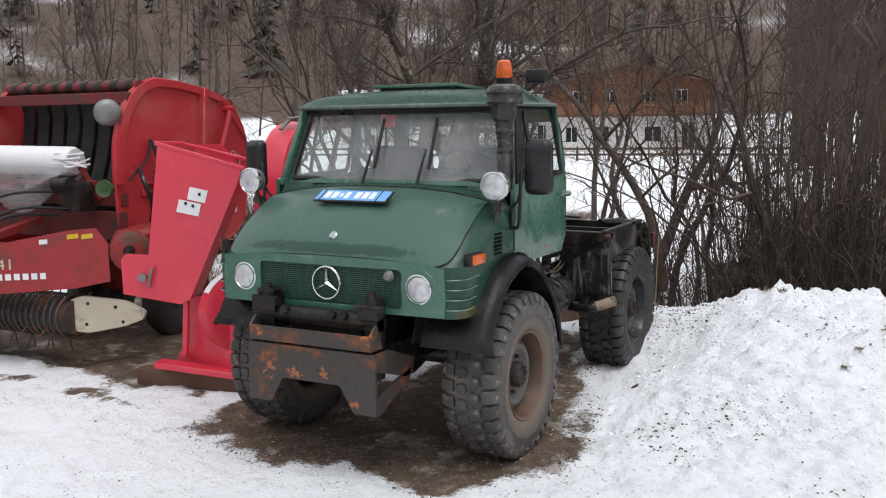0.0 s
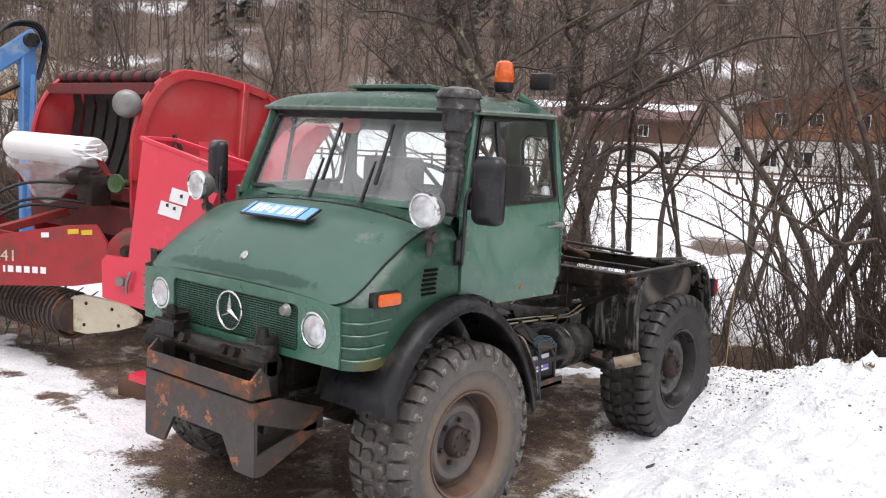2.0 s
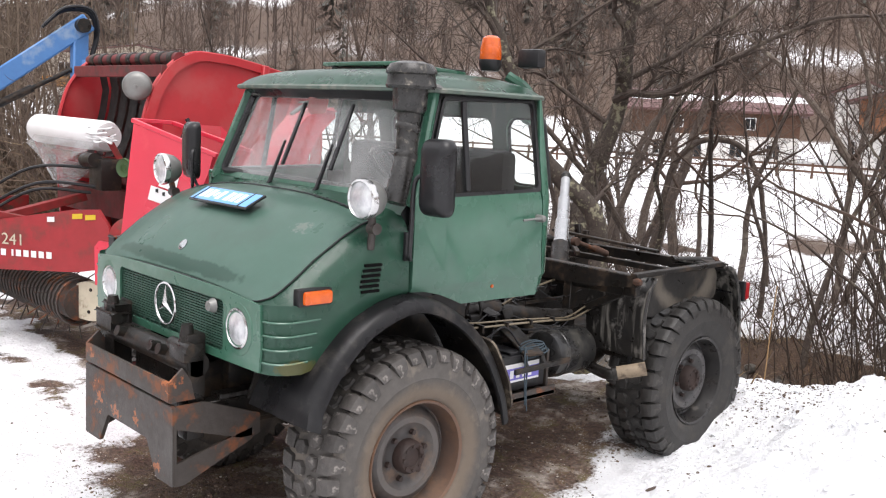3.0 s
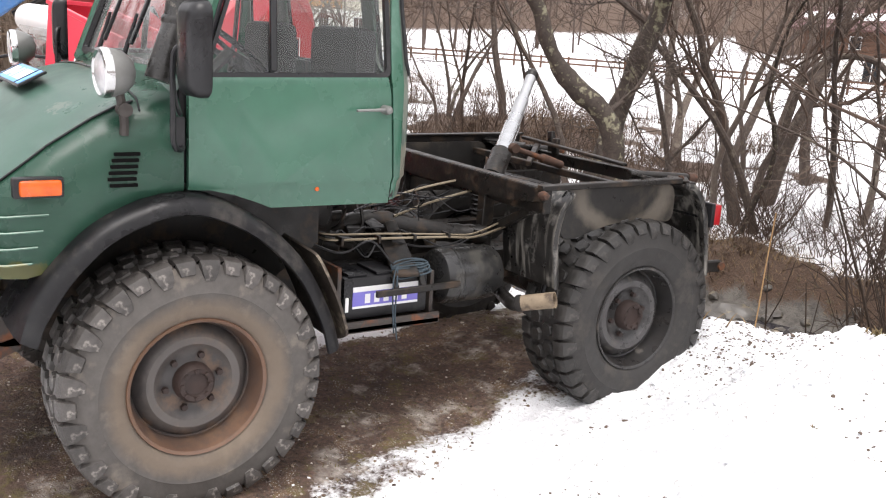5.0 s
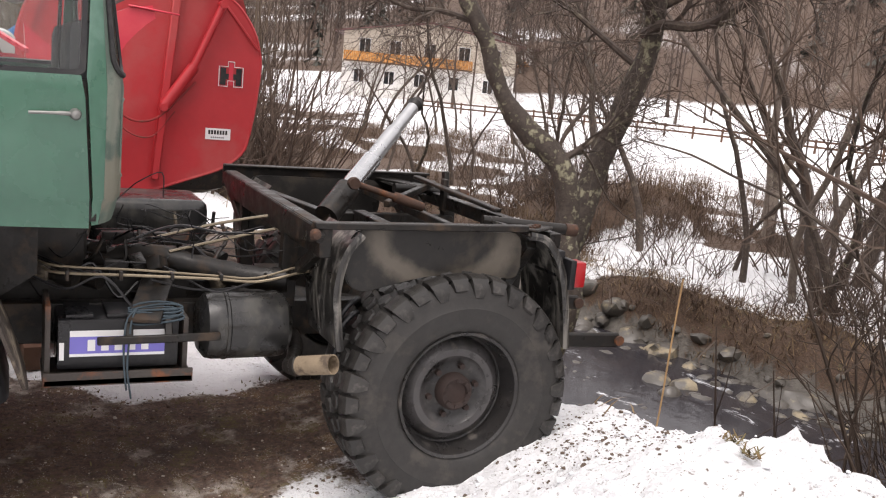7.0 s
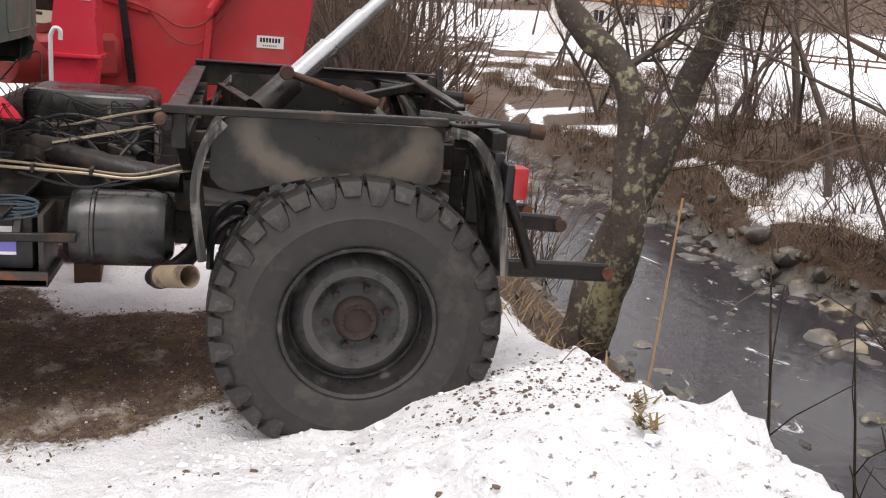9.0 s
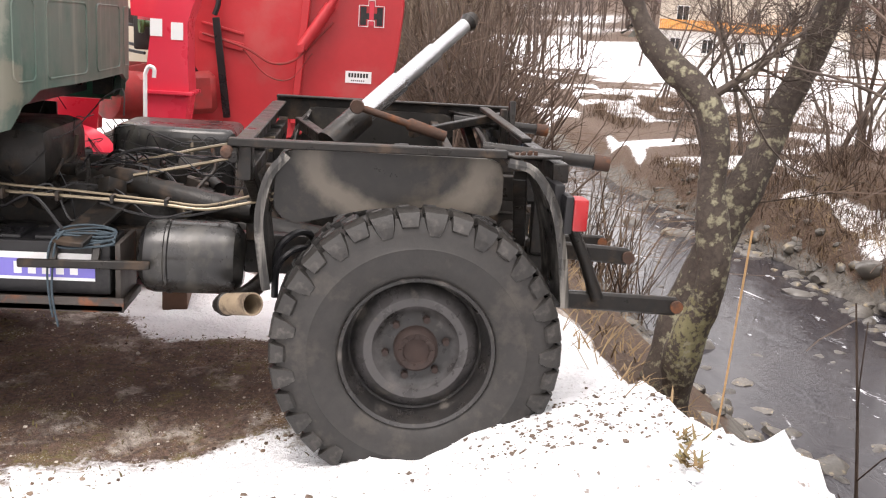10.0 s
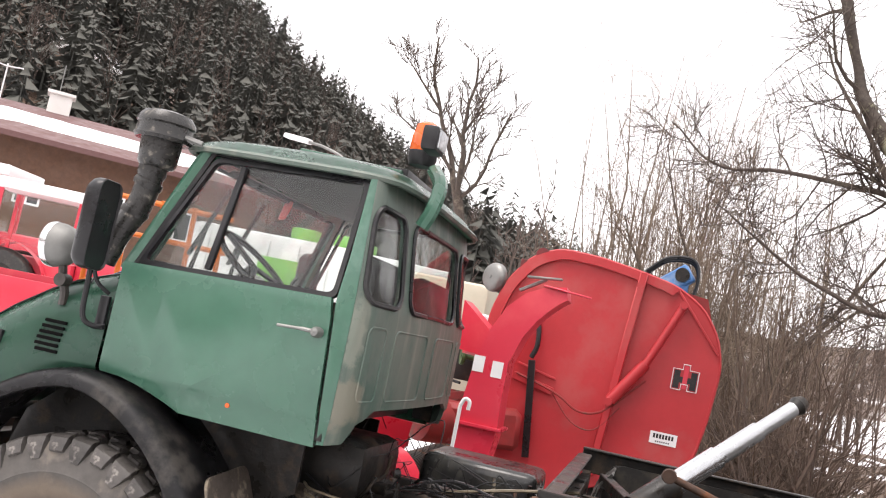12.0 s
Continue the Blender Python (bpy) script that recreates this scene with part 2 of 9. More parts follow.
def sheet(bm, outline, holes, place, thick, cuts_u=(), cuts_v=()):
    """A thin panel with openings, laid out in (u, v) and bent by place(u, v)."""
    tmp = bmesh.new()
    for loop in (outline, *holes):
        vs = [tmp.verts.new((p[0], p[1], 0)) for p in loop]
        for i in range(len(vs)):
            tmp.edges.new((vs[i], vs[(i + 1) % len(vs)]))
    bmesh.ops.triangle_fill(tmp, use_beauty=True, use_dissolve=False, edges=tmp.edges[:], normal=(0, 0, 1))
    for axis, cuts in ((0, cuts_u), (1, cuts_v)):
        for c in cuts:
            nrm = (1, 0, 0) if axis == 0 else (0, 1, 0)
            bmesh.ops.bisect_plane(tmp, geom=tmp.verts[:] + tmp.edges[:] + tmp.faces[:], plane_co=(c, c, 0), plane_no=nrm)
    for v in tmp.verts:
        v.co = Vector(place(v.co.x, v.co.y))
    bmesh.ops.recalc_face_normals(tmp, faces=tmp.faces)
    bmesh.ops.solidify(tmp, geom=tmp.faces[:], thickness=thick)
    me = bpy.data.meshes.new("tmp")
    tmp.to_mesh(me)
    tmp.free()
    bm.from_mesh(me)
    bpy.data.meshes.remove(me)
    return bm


def loop_tube(bm, pts, r, seg=6):
    """A closed rubber seal along points."""
    pts = [Vector(p) for p in pts]
    n, rings, u = len(pts), [], None
    for i, p in enumerate(pts):
        d = (pts[(i + 1) % n] - pts[i - 1]).normalized()
        if u is None:
            u = d.orthogonal().normalized()
        u = (u - d * u.dot(d)).normalized()
        rings.append([bm.verts.new(q) for q in ring_pts(p, u, d.cross(u), r, seg)])
    for i in range(n):
        a, b = rings[i], rings[(i + 1) % n]
        off = min(range(seg), key=lambda k: (a[0].co - b[k].co).length) if i == n - 1 else 0
        for k in range(seg):
            bm.faces.new((a[k], a[(k + 1) % seg], b[(k + 1 + off) % seg], b[(k + off) % seg]))
    return bm


def smooth01(a, b, x):
    t = min(1.0, max(0.0, (x - a) / (b - a)))
    return t * t * (3 - 2 * t)


def text(name, words, size, m, mat, parent, depth=0.001, shear=0.0, width=None, label=""):
    """Lettering as a mesh, in the plane of m."""
    cu = bpy.data.curves.new(name, "FONT")
    cu.body, cu.size, cu.extrude, cu.align_x, cu.align_y, cu.shear = words, size, depth, "CENTER", "CENTER", shear
    tmp = new("tmp_text", cu)
    bpy.context.view_layer.update()
    me = bpy.data.meshes.new_from_object(tmp.evaluated_get(bpy.context.evaluated_depsgraph_get()))
    bpy.data.objects.remove(tmp)
    if width:
        xs = [v.co.x for v in me.vertices]
        k = width / (max(xs) - min(xs))
        for v in me.vertices:
            v.co.x *= k
    me.transform(m)
    me.materials.clear()
    me.materials.append(mat)
    ob = new(name, me)
    ob.parent = parent
    ob.matrix_parent_inverse = parent.matrix_world.inverted()
    if label:
        ob["label"] = label
    return ob


GREEN = material("green_paint", (0.042, 0.125, 0.082), 0.30, dark=(0.028, 0.082, 0.056), grain=9, amount=0.5, bump=0.02, stain=(0.085, 0.17, 0.13), stain_scale=3, stain_amount=0.25, coat=0.4)
patch(GREEN, (0.10, -0.66, 1.38), (0.10, 0.06, 0.06), -0.5, 0.25, (0.36, 0.38, 0.36), 0.7, 0.7, 45)
patch(GREEN, (0.88, -0.62, 1.02), (0.10, 0.16, 0.05), -0.5, 0.6, (0.20, 0.17, 0.05), 0.7, 0.6, 20)
# dry hood paint, lightened further to carry the sky's sheen in its colour
HOOD = material("dry_green_paint_with_sky_sheen", (0.125, 0.235, 0.187), 0.36, dark=(0.097, 0.198, 0.153), grain=7, amount=0.6, bump=0.02, stain=(0.125, 0.215, 0.175), stain_scale=2.2, stain_amount=0.35, coat=0.35)
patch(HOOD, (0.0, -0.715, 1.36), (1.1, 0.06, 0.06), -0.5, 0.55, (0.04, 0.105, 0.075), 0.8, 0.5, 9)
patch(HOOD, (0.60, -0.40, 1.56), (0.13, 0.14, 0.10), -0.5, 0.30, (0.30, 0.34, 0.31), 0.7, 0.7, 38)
GREEN_WORN = material("worn_green_grey_paint", (0.072, 0.112, 0.090), 0.5, dark=(0.105, 0.118, 0.10), grain=5, amount=0.9, bump=0.06, stain=(0.05, 0.095, 0.073), stain_scale=2.0, stain_amount=0.4)
patch(GREEN_WORN, (0.84, 0.95, 1.36), (0.16, 0.16, 0.20), -0.5, 0.45, (0.22, 0.20, 0.155), 0.7, 0.6, 12)
patch(GREEN_WORN, (0.86, 0.93, 1.62), (0.10, 0.10, 0.30), -0.5, 0.35, (0.22, 0.23, 0.19), 0.6, 0.6, 16)
GRILLE = material("dark_green_grille_mesh", (0.028, 0.078, 0.054), 0.6, grain=60, bump=0.4)
RED = material("faded_red_paint", (0.44, 0.026, 0.033), 0.42, dark=(0.34, 0.018, 0.022), grain=6, amount=0.6, bump=0.04, stain=(0.42, 0.055, 0.055), stain_scale=1.6, stain_amount=0.35)
RED_DIRTY = material("dirty_red_paint", (0.26, 0.016, 0.016), 0.6, dark=(0.13, 0.014, 0.012), grain=10, amount=0.7, bump=0.1, stain=(0.10, 0.045, 0.03), stain_scale=4, stain_amount=0.35)
RED_DULL = material("dulled_red_paint", (0.32, 0.022, 0.026), 0.5, dark=(0.21, 0.016, 0.017), grain=9, amount=0.7, bump=0.06, stain=(0.17, 0.035, 0.028), stain_scale=3, stain_amount=0.3)
RED_BRIGHT = material("fresh_red_paint", (0.62, 0.032, 0.062), 0.34, dark=(0.53, 0.025, 0.048), grain=5, amount=0.5, bump=0.02, stain=(0.66, 0.06, 0.08), stain_scale=1.4, stain_amount=0.2, coat=0.2)
BLACK_PAINT = material("greasy_black_chassis_paint", (0.010, 0.0095, 0.009), 0.42, dark=(0.022, 0.017, 0.013), grain=25, amount=0.7, bump=0.3, stain=(0.05, 0.034, 0.023), stain_scale=7, stain_amount=0.34, rough_var=0.25, spec=0.32)
BLACK_PLASTIC = material("black_plastic", (0.010, 0.010, 0.0115), 0.36, dark=(0.016, 0.0155, 0.016), grain=40, bump=0.05, stain=(0.026, 0.025, 0.025), stain_amount=0.25, rough_var=0.2, spec=0.4)
MUDGUARD = material("scuffed_black_mudguard", (0.017, 0.017, 0.019), 0.36, dark=(0.034, 0.032, 0.032), grain=30, amount=0.5, bump=0.06, stain=(0.085, 0.077, 0.07), stain_scale=4, stain_amount=0.3, rough_var=0.2)
GUARD = material("dusty_black_guard_sheet", (0.014, 0.0135, 0.013), 0.4, dark=(0.028, 0.025, 0.022), grain=18, amount=0.6, bump=0.1, stain=(0.045, 0.038, 0.03), stain_scale=4, stain_amount=0.35, rough_var=0.2, spec=0.35)
patch(GUARD, (0.88, 2.29, 1.20), (1.0, 0.34, 0.22), 0.78, 1.02, (0.15, 0.13, 0.105), 0.65, 0.2, 6)
TANK = material("worn_black_tank_enamel", (0.013, 0.013, 0.014), 0.28, dark=(0.03, 0.029, 0.026), grain=9, amount=0.8, bump=0.06, stain=(0.065, 0.06, 0.05), stain_scale=6, stain_amount=0.16, rough_var=0.2)
MUDDY = material("mud_caked_sheet", (0.05, 0.037, 0.028), 0.7, dark=(0.022, 0.017, 0.014), grain=14, amount=0.9, bump=0.5, stain=(0.20, 0.165, 0.12), stain_scale=7, stain_amount=0.3)
SOOTY = material("sooty_tan_pipe", (0.27, 0.21, 0.14), 0.6, dark=(0.15, 0.11, 0.075), grain=16, amount=0.8, bump=0.15, stain=(0.09, 0.065, 0.045), stain_scale=14, stain_amount=0.35)
RUBBER = material("worn_tyre_rubber", (0.020, 0.019, 0.018), 0.62, dark=(0.036, 0.032, 0.029), grain=22, amount=0.7, bump=0.2, stain=(0.052, 0.046, 0.04), stain_scale=5, stain_amount=0.34)
DUSTY_RUBBER = material("dusty_brown_tyre_rubber", (0.085, 0.077, 0.070), 0.75, dark=(0.05, 0.045, 0.041), grain=18, amount=0.8, bump=0.2, stain=(0.15, 0.13, 0.11), stain_scale=5, stain_amount=0.4)
DUSTY_TREAD = material("dusty_scuffed_tread", (0.072, 0.065, 0.060), 0.6, dark=(0.032, 0.029, 0.027), grain=34, amount=0.9, bump=0.5, stain=(0.24, 0.22, 0.20), stain_scale=22, stain_amount=0.22, each=0.35)
DUSTY_RIM = material("dusty_brown_rim", (0.048, 0.043, 0.042), 0.45, dark=(0.022, 0.020, 0.020), grain=10, amount=0.8, bump=0.2, stain=(0.11, 0.072, 0.05), stain_scale=5, stain_amount=0.3)
patch(DUSTY_RIM, (0.9, 0.0, 0.515), (9.0, 0.275, 0.275), 0.97, 1.06, (0.17, 0.085, 0.045), 0.7, 0.08, 14)
patch(DUSTY_RIM, (0.9, 0.0, 0.515), (9.0, 0.19, 0.19), 0.75, 1.05, (0.12, 0.105, 0.095), 0.55, 0.35, 6)
patch(DUSTY_RUBBER, (0.9, 0.0, 0.515), (9.0, 0.31, 0.31), 0.92, 1.12, (0.16, 0.12, 0.085), 0.65, 0.18, 7)
STREAKED = material("dust_streaked_black_sheet", (0.014, 0.0135, 0.013), 0.4, dark=(0.032, 0.029, 0.026), grain=10, amount=0.8, bump=0.1, stain=(0.19, 0.18, 0.165), stain_scale=9, stain_amount=0.28, rough_var=0.2)
streaks(STREAKED, (0.24, 0.225, 0.20), 0.75)
streaks(GREEN_WORN, (0.21, 0.205, 0.17), 0.55, 14.0, 1.2)
streaks(TANK, (0.10, 0.095, 0.08), 0.35, 12.0, 3.0)
TREAD = material("scuffed_tread_rubber", (0.018, 0.017, 0.016), 0.5, dark=(0.034, 0.031, 0.028), grain=30, amount=0.8, bump=0.4, stain=(0.055, 0.05, 0.046), stain_scale=22, stain_amount=0.2, each=0.4)
RIM = material("dirty_dark_rim_paint", (0.016, 0.0155, 0.016), 0.38, dark=(0.038, 0.034, 0.031), grain=14, amount=0.8, bump=0.25, stain=(0.10, 0.09, 0.08), stain_scale=9, stain_amount=0.22, rough_var=0.25)
patch(RIM, (0.9, 2.38, 0.515), (9.0, 0.21, 0.21), 0.72, 0.98, (0.085, 0.08, 0.08), 0.6, 0.6, 9)
RUST = material("rusty_iron", (0.062, 0.03, 0.018), 0.8, dark=(0.03, 0.018, 0.013), grain=22, amount=0.8, bump=0.4, stain=(0.14, 0.05, 0.018), stain_scale=9, stain_amount=0.35)
RUST_STEEL = material("weathered_grey_steel_with_rust", (0.045, 0.037, 0.032), 0.55, dark=(0.026, 0.021, 0.018), grain=18, amount=0.8, bump=0.3, stain=(0.15, 0.052, 0.02), stain_scale=4.5, stain_amount=0.32)
for spot, size in (((-0.30, -0.95, 0.66), (0.10, 0.1, 0.09)), ((-0.10, -0.95, 0.64), (0.07, 0.1, 0.05)), ((0.41, -0.95, 0.90), (0.05, 0.1, 0.07)), ((0.10, -0.95, 0.66), (0.06, 0.1, 0.04)), ((-0.36, -0.96, 0.86), (0.05, 0.1, 0.05)), ((0.3, -0.95, 0.5), (0.06, 0.1, 0.05))):
    patch(RUST_STEEL, spot, [1.7 * q for q in size], -0.5, 0.12, (0.38, 0.12, 0.04), 0.8, 1.3, 34)
CHROME = material("chrome", (0.62, 0.62, 0.62), 0.2, 1.0, grain=40, amount=0.15, bump=0.02, rough_var=0.06)
STEEL = material("bright_steel", (0.46, 0.47, 0.48), 0.26, 0.9, dark=(0.28, 0.28, 0.29), grain=20, amount=0.4, bump=0.03)
GREY_METAL = material("dull_grey_metal", (0.22, 0.22, 0.21), 0.5, 0.6, grain=20, bump=0.1)
CREAM = material("cream_paint", (0.55, 0.5, 0.38), 0.6, dark=(0.38, 0.33, 0.24), grain=9, amount=0.6, bump=0.1, stain=(0.2, 0.14, 0.09), stain_scale=5, stain_amount=0.3)
WHITE = material("white_plastic", (0.75, 0.75, 0.75), 0.45, grain=8, amount=0.15, bump=0.03)
FILM = material("crumpled_white_film", (0.7, 0.7, 0.7), 0.35, grain=25, amount=0.5, dark=(0.5, 0.5, 0.5), bump=0.6)
AMBER = material("amber_plastic", (0.68, 0.115, 0.006), 0.2, dark=(0.35, 0.04, 0.003), grain=26, amount=0.7, bump=0.02, coat=0.3)
PADDLE = material("pale_red_card", (0.85, 0.13, 0.12), 0.5, grain=10, amount=0.2, bump=0.0)
RED_LENS = material("red_lens", (0.34, 0.008, 0.012), 0.3, grain=60, amount=0.3, bump=0.05, coat=0.3)
BLUE = material("blue_paint", (0.07, 0.20, 0.46), 0.45, dark=(0.05, 0.14, 0.34), grain=8, amount=0.5, bump=0.03, stain=(0.2, 0.3, 0.45), stain_amount=0.25)
PLATE_BLUE = material("blue_plate_film", (0.16, 0.38, 0.70), 0.5, grain=10, amount=0.2, bump=0.0)
YELLOW = material("yellow_film", (0.6, 0.42, 0.02), 0.5, grain=10, amount=0.3, bump=0.0)
BARK = material("lichen_spotted_bark", (0.072, 0.055, 0.044), 0.9, dark=(0.024, 0.018, 0.015), grain=22, amount=1.0, bump=1.0, stain=(0.25, 0.235, 0.16), stain_scale=11, stain_amount=0.34)
patch(BARK, (-1.35, 4.3, -0.1), (0.4, 0.4, 0.8), -0.5, 0.2, (0.22, 0.205, 0.10), 0.65, 1.1, 30)
for z in (0.2, 0.9, 1.6, 2.3):
    patch(BARK, (-1.5 - 0.1 * z, 4.3, z), (0.25, 0.4, 0.3), -0.5, 0.2, (0.33, 0.31, 0.26), 0.7, 1.1, 34)
BARK_BROWN = material("brown_bark", (0.085, 0.064, 0.052), 0.9, dark=(0.034, 0.024, 0.02), grain=24, amount=0.9, bump=0.8, stain=(0.15, 0.125, 0.095), stain_scale=7, stain_amount=0.3)
THICKET_BARK = material("darker_thicket_bark", (0.070, 0.048, 0.035), 0.9, dark=(0.03, 0.021, 0.016), grain=6, amount=0.8, bump=0.0)
# near-black that stands for the shade inside the vent slots
VENT = material("vent_shade_black", (0.005, 0.005, 0.005), 0.9, grain=30, bump=0.0, spec=0.05)
TWIG = material("bare_twig_bark", (0.095, 0.063, 0.046), 0.9, dark=(0.045, 0.03, 0.023), grain=6, amount=0.8, bump=0.0)
WOOD = material("weathered_brown_boards", (0.12, 0.06, 0.035), 0.75, dark=(0.065, 0.032, 0.02), grain=6, amount=0.8, bump=0.2)
WOOD_ORANGE = material("warm_brown_boards", (0.24, 0.10, 0.045), 0.7, dark=(0.16, 0.065, 0.03), grain=5, amount=0.8, bump=0.2)
PLASTER = material("white_plaster", (0.72, 0.70, 0.67), 0.85, dark=(0.6, 0.58, 0.55), grain=4, amount=0.4, bump=0.1)
YELLOW_STRAW = material("dry_reed", (0.36, 0.22, 0.10), 0.7, grain=30, bump=0.1)
SNOW = material("wet_snow", (0.86, 0.87, 0.89), 0.6, dark=(0.78, 0.79, 0.82), grain=14, amount=0.5, bump=0.3)
ROOF = material("dark_red_sheet_roof", (0.12, 0.055, 0.052), 0.6, grain=8, bump=0.1)
GLASS = glass_material("window_glass", tint=(0.96, 0.98, 0.97), dirt_haze=0.012)
# the stronger film also paints the sky's milky reflection on the windscreen
SCREEN = glass_material("hazed_windscreen_glass", tint=(0.96, 0.98, 0.97), dirt_haze=0.18)
DARK_GLASS = material("dark_house_glass", (0.02, 0.022, 0.024), 0.12, grain=3, bump=0.0)
LENS = material("ribbed_lamp_glass", (0.70, 0.71, 0.72), 0.1, 0.4, dark=(0.26, 0.27, 0.29), grain=17, amount=0.9, bump=0.5)
ROCK = material("wet_stream_stone", (0.105, 0.096, 0.084), 0.42, dark=(0.045, 0.041, 0.037), grain=7, amount=0.8, bump=0.4, stain=(0.27, 0.225, 0.15), stain_scale=2.5, stain_amount=0.25, each=0.6)
SEAT = material("dark_seat_cover", (0.03, 0.03, 0.032), 0.8, grain=40, bump=0.2)


# ---- the ground: one sheet from the yard over the stream to the hills ----
def hash_noise(x, y, seed=0):
    xi, yi = np.floor(x), np.floor(y)
    xf, yf = x - xi, y - yi
    u, v = xf * xf * (3 - 2 * xf), yf * yf * (3 - 2 * yf)

    def h(a, b):
        return np.modf(np.abs(np.sin(a * 127.1 + b * 311.7 + seed * 74.7) * 43758.5453))[0]
    return (h(xi, yi) * (1 - u) + h(xi + 1, yi) * u) * (1 - v) + (h(xi, yi + 1) * (1 - u) + h(xi + 1, yi + 1) * u) * v


def fbm(x, y, octaves=4, seed=0):
    s, a = 0.0, 0.5
    for k in range(octaves):
        s = s + a * hash_noise(x * 2 ** k + 13.7 * k, y * 2 ** k - 7.3 * k, seed + k)
        a *= 0.5
    return s


def step01(a, b, x):
    t = np.clip((x - a) / (b - a), 0, 1)
    return t * t * (3 - 2 * t)


HILL_AZ = [-180, -90, -30, 0, 30, 55, 63, 70, 78, 88, 94, 100, 103, 110, 118, 130, 150, 180]
HILL_EL = [12, 10, 14, 14, 13, 11, 8, 5.5, 4.3, 3.8, 4.4, 6.0, 7.2, 11.3, 16, 20.5, 19, 12]
WATER = -2.6


def far_edge(x):
    """Where the water ends below the far bank."""
    x = np.asarray(x, float)
    return np.interp(x, [-60, -25, -20, -12, -7, -5, 0, 30], [10.4, 10.6, 10.8, 11.3, 11.7, 12.3, 12.7, 13.0]) + 0.8 * (fbm(x * 0.5, 0 * x + 4, 3, 6) - 0.45)


def mound(x, y):
    """An overgrown earth mound on the far bank."""
    q = ((x + 16.2 + 0.25 * (y - 15)) / 2.3) ** 2 + ((y - 15.4) / 3.0) ** 2
    return np.exp(-q * q) * (0.85 + 0.4 * (fbm(x * 0.9, y * 0.9, 3, 15) - 0.45))


def ground_z(x, y):
    x, y = np.asarray(x, float), np.asarray(y, float)
    r = np.hypot(x - 3, y)
    az = np.degrees(np.arctan2(-(x - 3), y))
    # yard with the ploughed heap of snow beside the rear wheel
    heap_y = np.where(y < 3.15, np.exp(-((y - 3.15) / 1.42) ** 2), np.exp(-((y - 3.15) / 1.1) ** 2))
    foot = np.interp(y, [1.5, 2.4, 2.95, 4.0], [0.85, 0.85, 0.15, -0.3])
    heap = 0.62 * heap_y * np.clip((x - foot) / (2.05 - foot), 0, 1) * (1 - 0.55 * step01(2.9, 4.4, x)) * (1 - step01(6, 9, x))
    yard = heap + 0.05 * step01(-1.5, -4, x) + 0.12 * step01(1.2, 2.6, y) * (1 - step01(0.4, 1.2, np.abs(x - 0.2)))
    crust = 0.6 + 1.5 * step01(0.9, 2.4, x) * step01(-0.8, 1.6, y)
    rough = (fbm(x * 1.7, y * 1.7, 4, 3) - 0.47) * 0.10 + (fbm(x * 7, y * 7, 3, 9) - 0.44) * 0.08 * crust + np.clip(fbm(x * 13, y * 13, 2, 19) - 0.38, 0, 1) * 0.12 * crust
    worn = np.clip(np.hypot((x) / 1.3, (y - 1.0) / 2.2), 0, 1) ** 2
    yard = yard + rough * (0.35 + 0.65 * worn) * (1 - step01(10, 30, r))
    # stream bed and banks
    near_edge = 6.9 + 0.9 * (fbm(x * 0.3, 0 * x, 3, 5) - 0.45) + 0.004 * x
    lip = 3.30 + 0.10 * (fbm(x * 0.8, 0 * x + 2, 3, 8) - 0.45)
    bank = np.clip((y - lip) / (near_edge - lip), 0, 1)
    bank = bank * 0.75 + 0.25 * bank * bank * (3 - 2 * bank)
    field = -1.35 + 0.0185 * (np.clip(y, 14, 95) - 14) + 0.3 * step01(20, 60, -x)
    d = y - far_edge(x)
    far_side = WATER - 0.18 + 1.12 * step01(-0.2, 0.75, d) + (field - WATER - 0.94) * step01(0.5, 4.0, d)
    z = yard * (1 - bank) + (WATER - 0.18) * bank
    z = np.where(y > 8.5, far_side, z) + mound(x, y)
    z = z + (fbm(x * 0.9, y * 0.9, 3, 11) - 0.45) * 0.35 * step01(3.6, 4.5, y) * (1 - step01(20, 40, r))
    # hills
    el = np.interp(az, HILL_AZ, HILL_EL)
    start = np.where(az > 92, 70.0, 100.0)
    top = np.tan(np.radians(el)) * 380
    ramp = np.clip((r - start) / (380 - start), 0, 1)
    jag = 1 + 0.10 * (fbm(az * 0.35, r * 0.01, 4, 21) - 0.47)
    hill = top * jag * (ramp ** 1.15) * step01(0, 30, r - start)
    return z + hill + np.where(r > 380, (r - 380) * 0.04, 0)


def gz(x, y):
    return float(ground_z(x, y))


def bare_soil(x, y):
    """How far the snow is worn away: under the machines and on the steep banks."""
    n = fbm(x * 2.3, y * 2.3, 4, 31) - 0.47
    right = np.interp(y, [-0.9, -0.3, 0.6, 1.3, 2.0, 2.6, 3.0], [0.75, 1.22, 1.18, 0.95, 0.75, 0.55, 0.3])
    d = np.minimum(np.minimum(right - x, x + np.interp(y, [-0.5, 0.6, 1.2, 2.0], [1.5, 1.2, 0.55, 0.75])), np.minimum(y + 0.85 + 0.12 * x, 2.9 - y))
    truck = d + n * 0.7
    bal = np.minimum(np.minimum(x + 5.9, -1.9 - x), np.minimum(y - 0.12, 4.2 - y)) + n * 1.0
    track = 0.0 - np.abs(y + 0.15 + 0.12 * (x + 4)) + n * 0.9 - 0.4 * step01(-2.3, -1.6, x)
    return np.maximum(np.maximum(truck, bal), np.where(x < -1.5, track, -1))


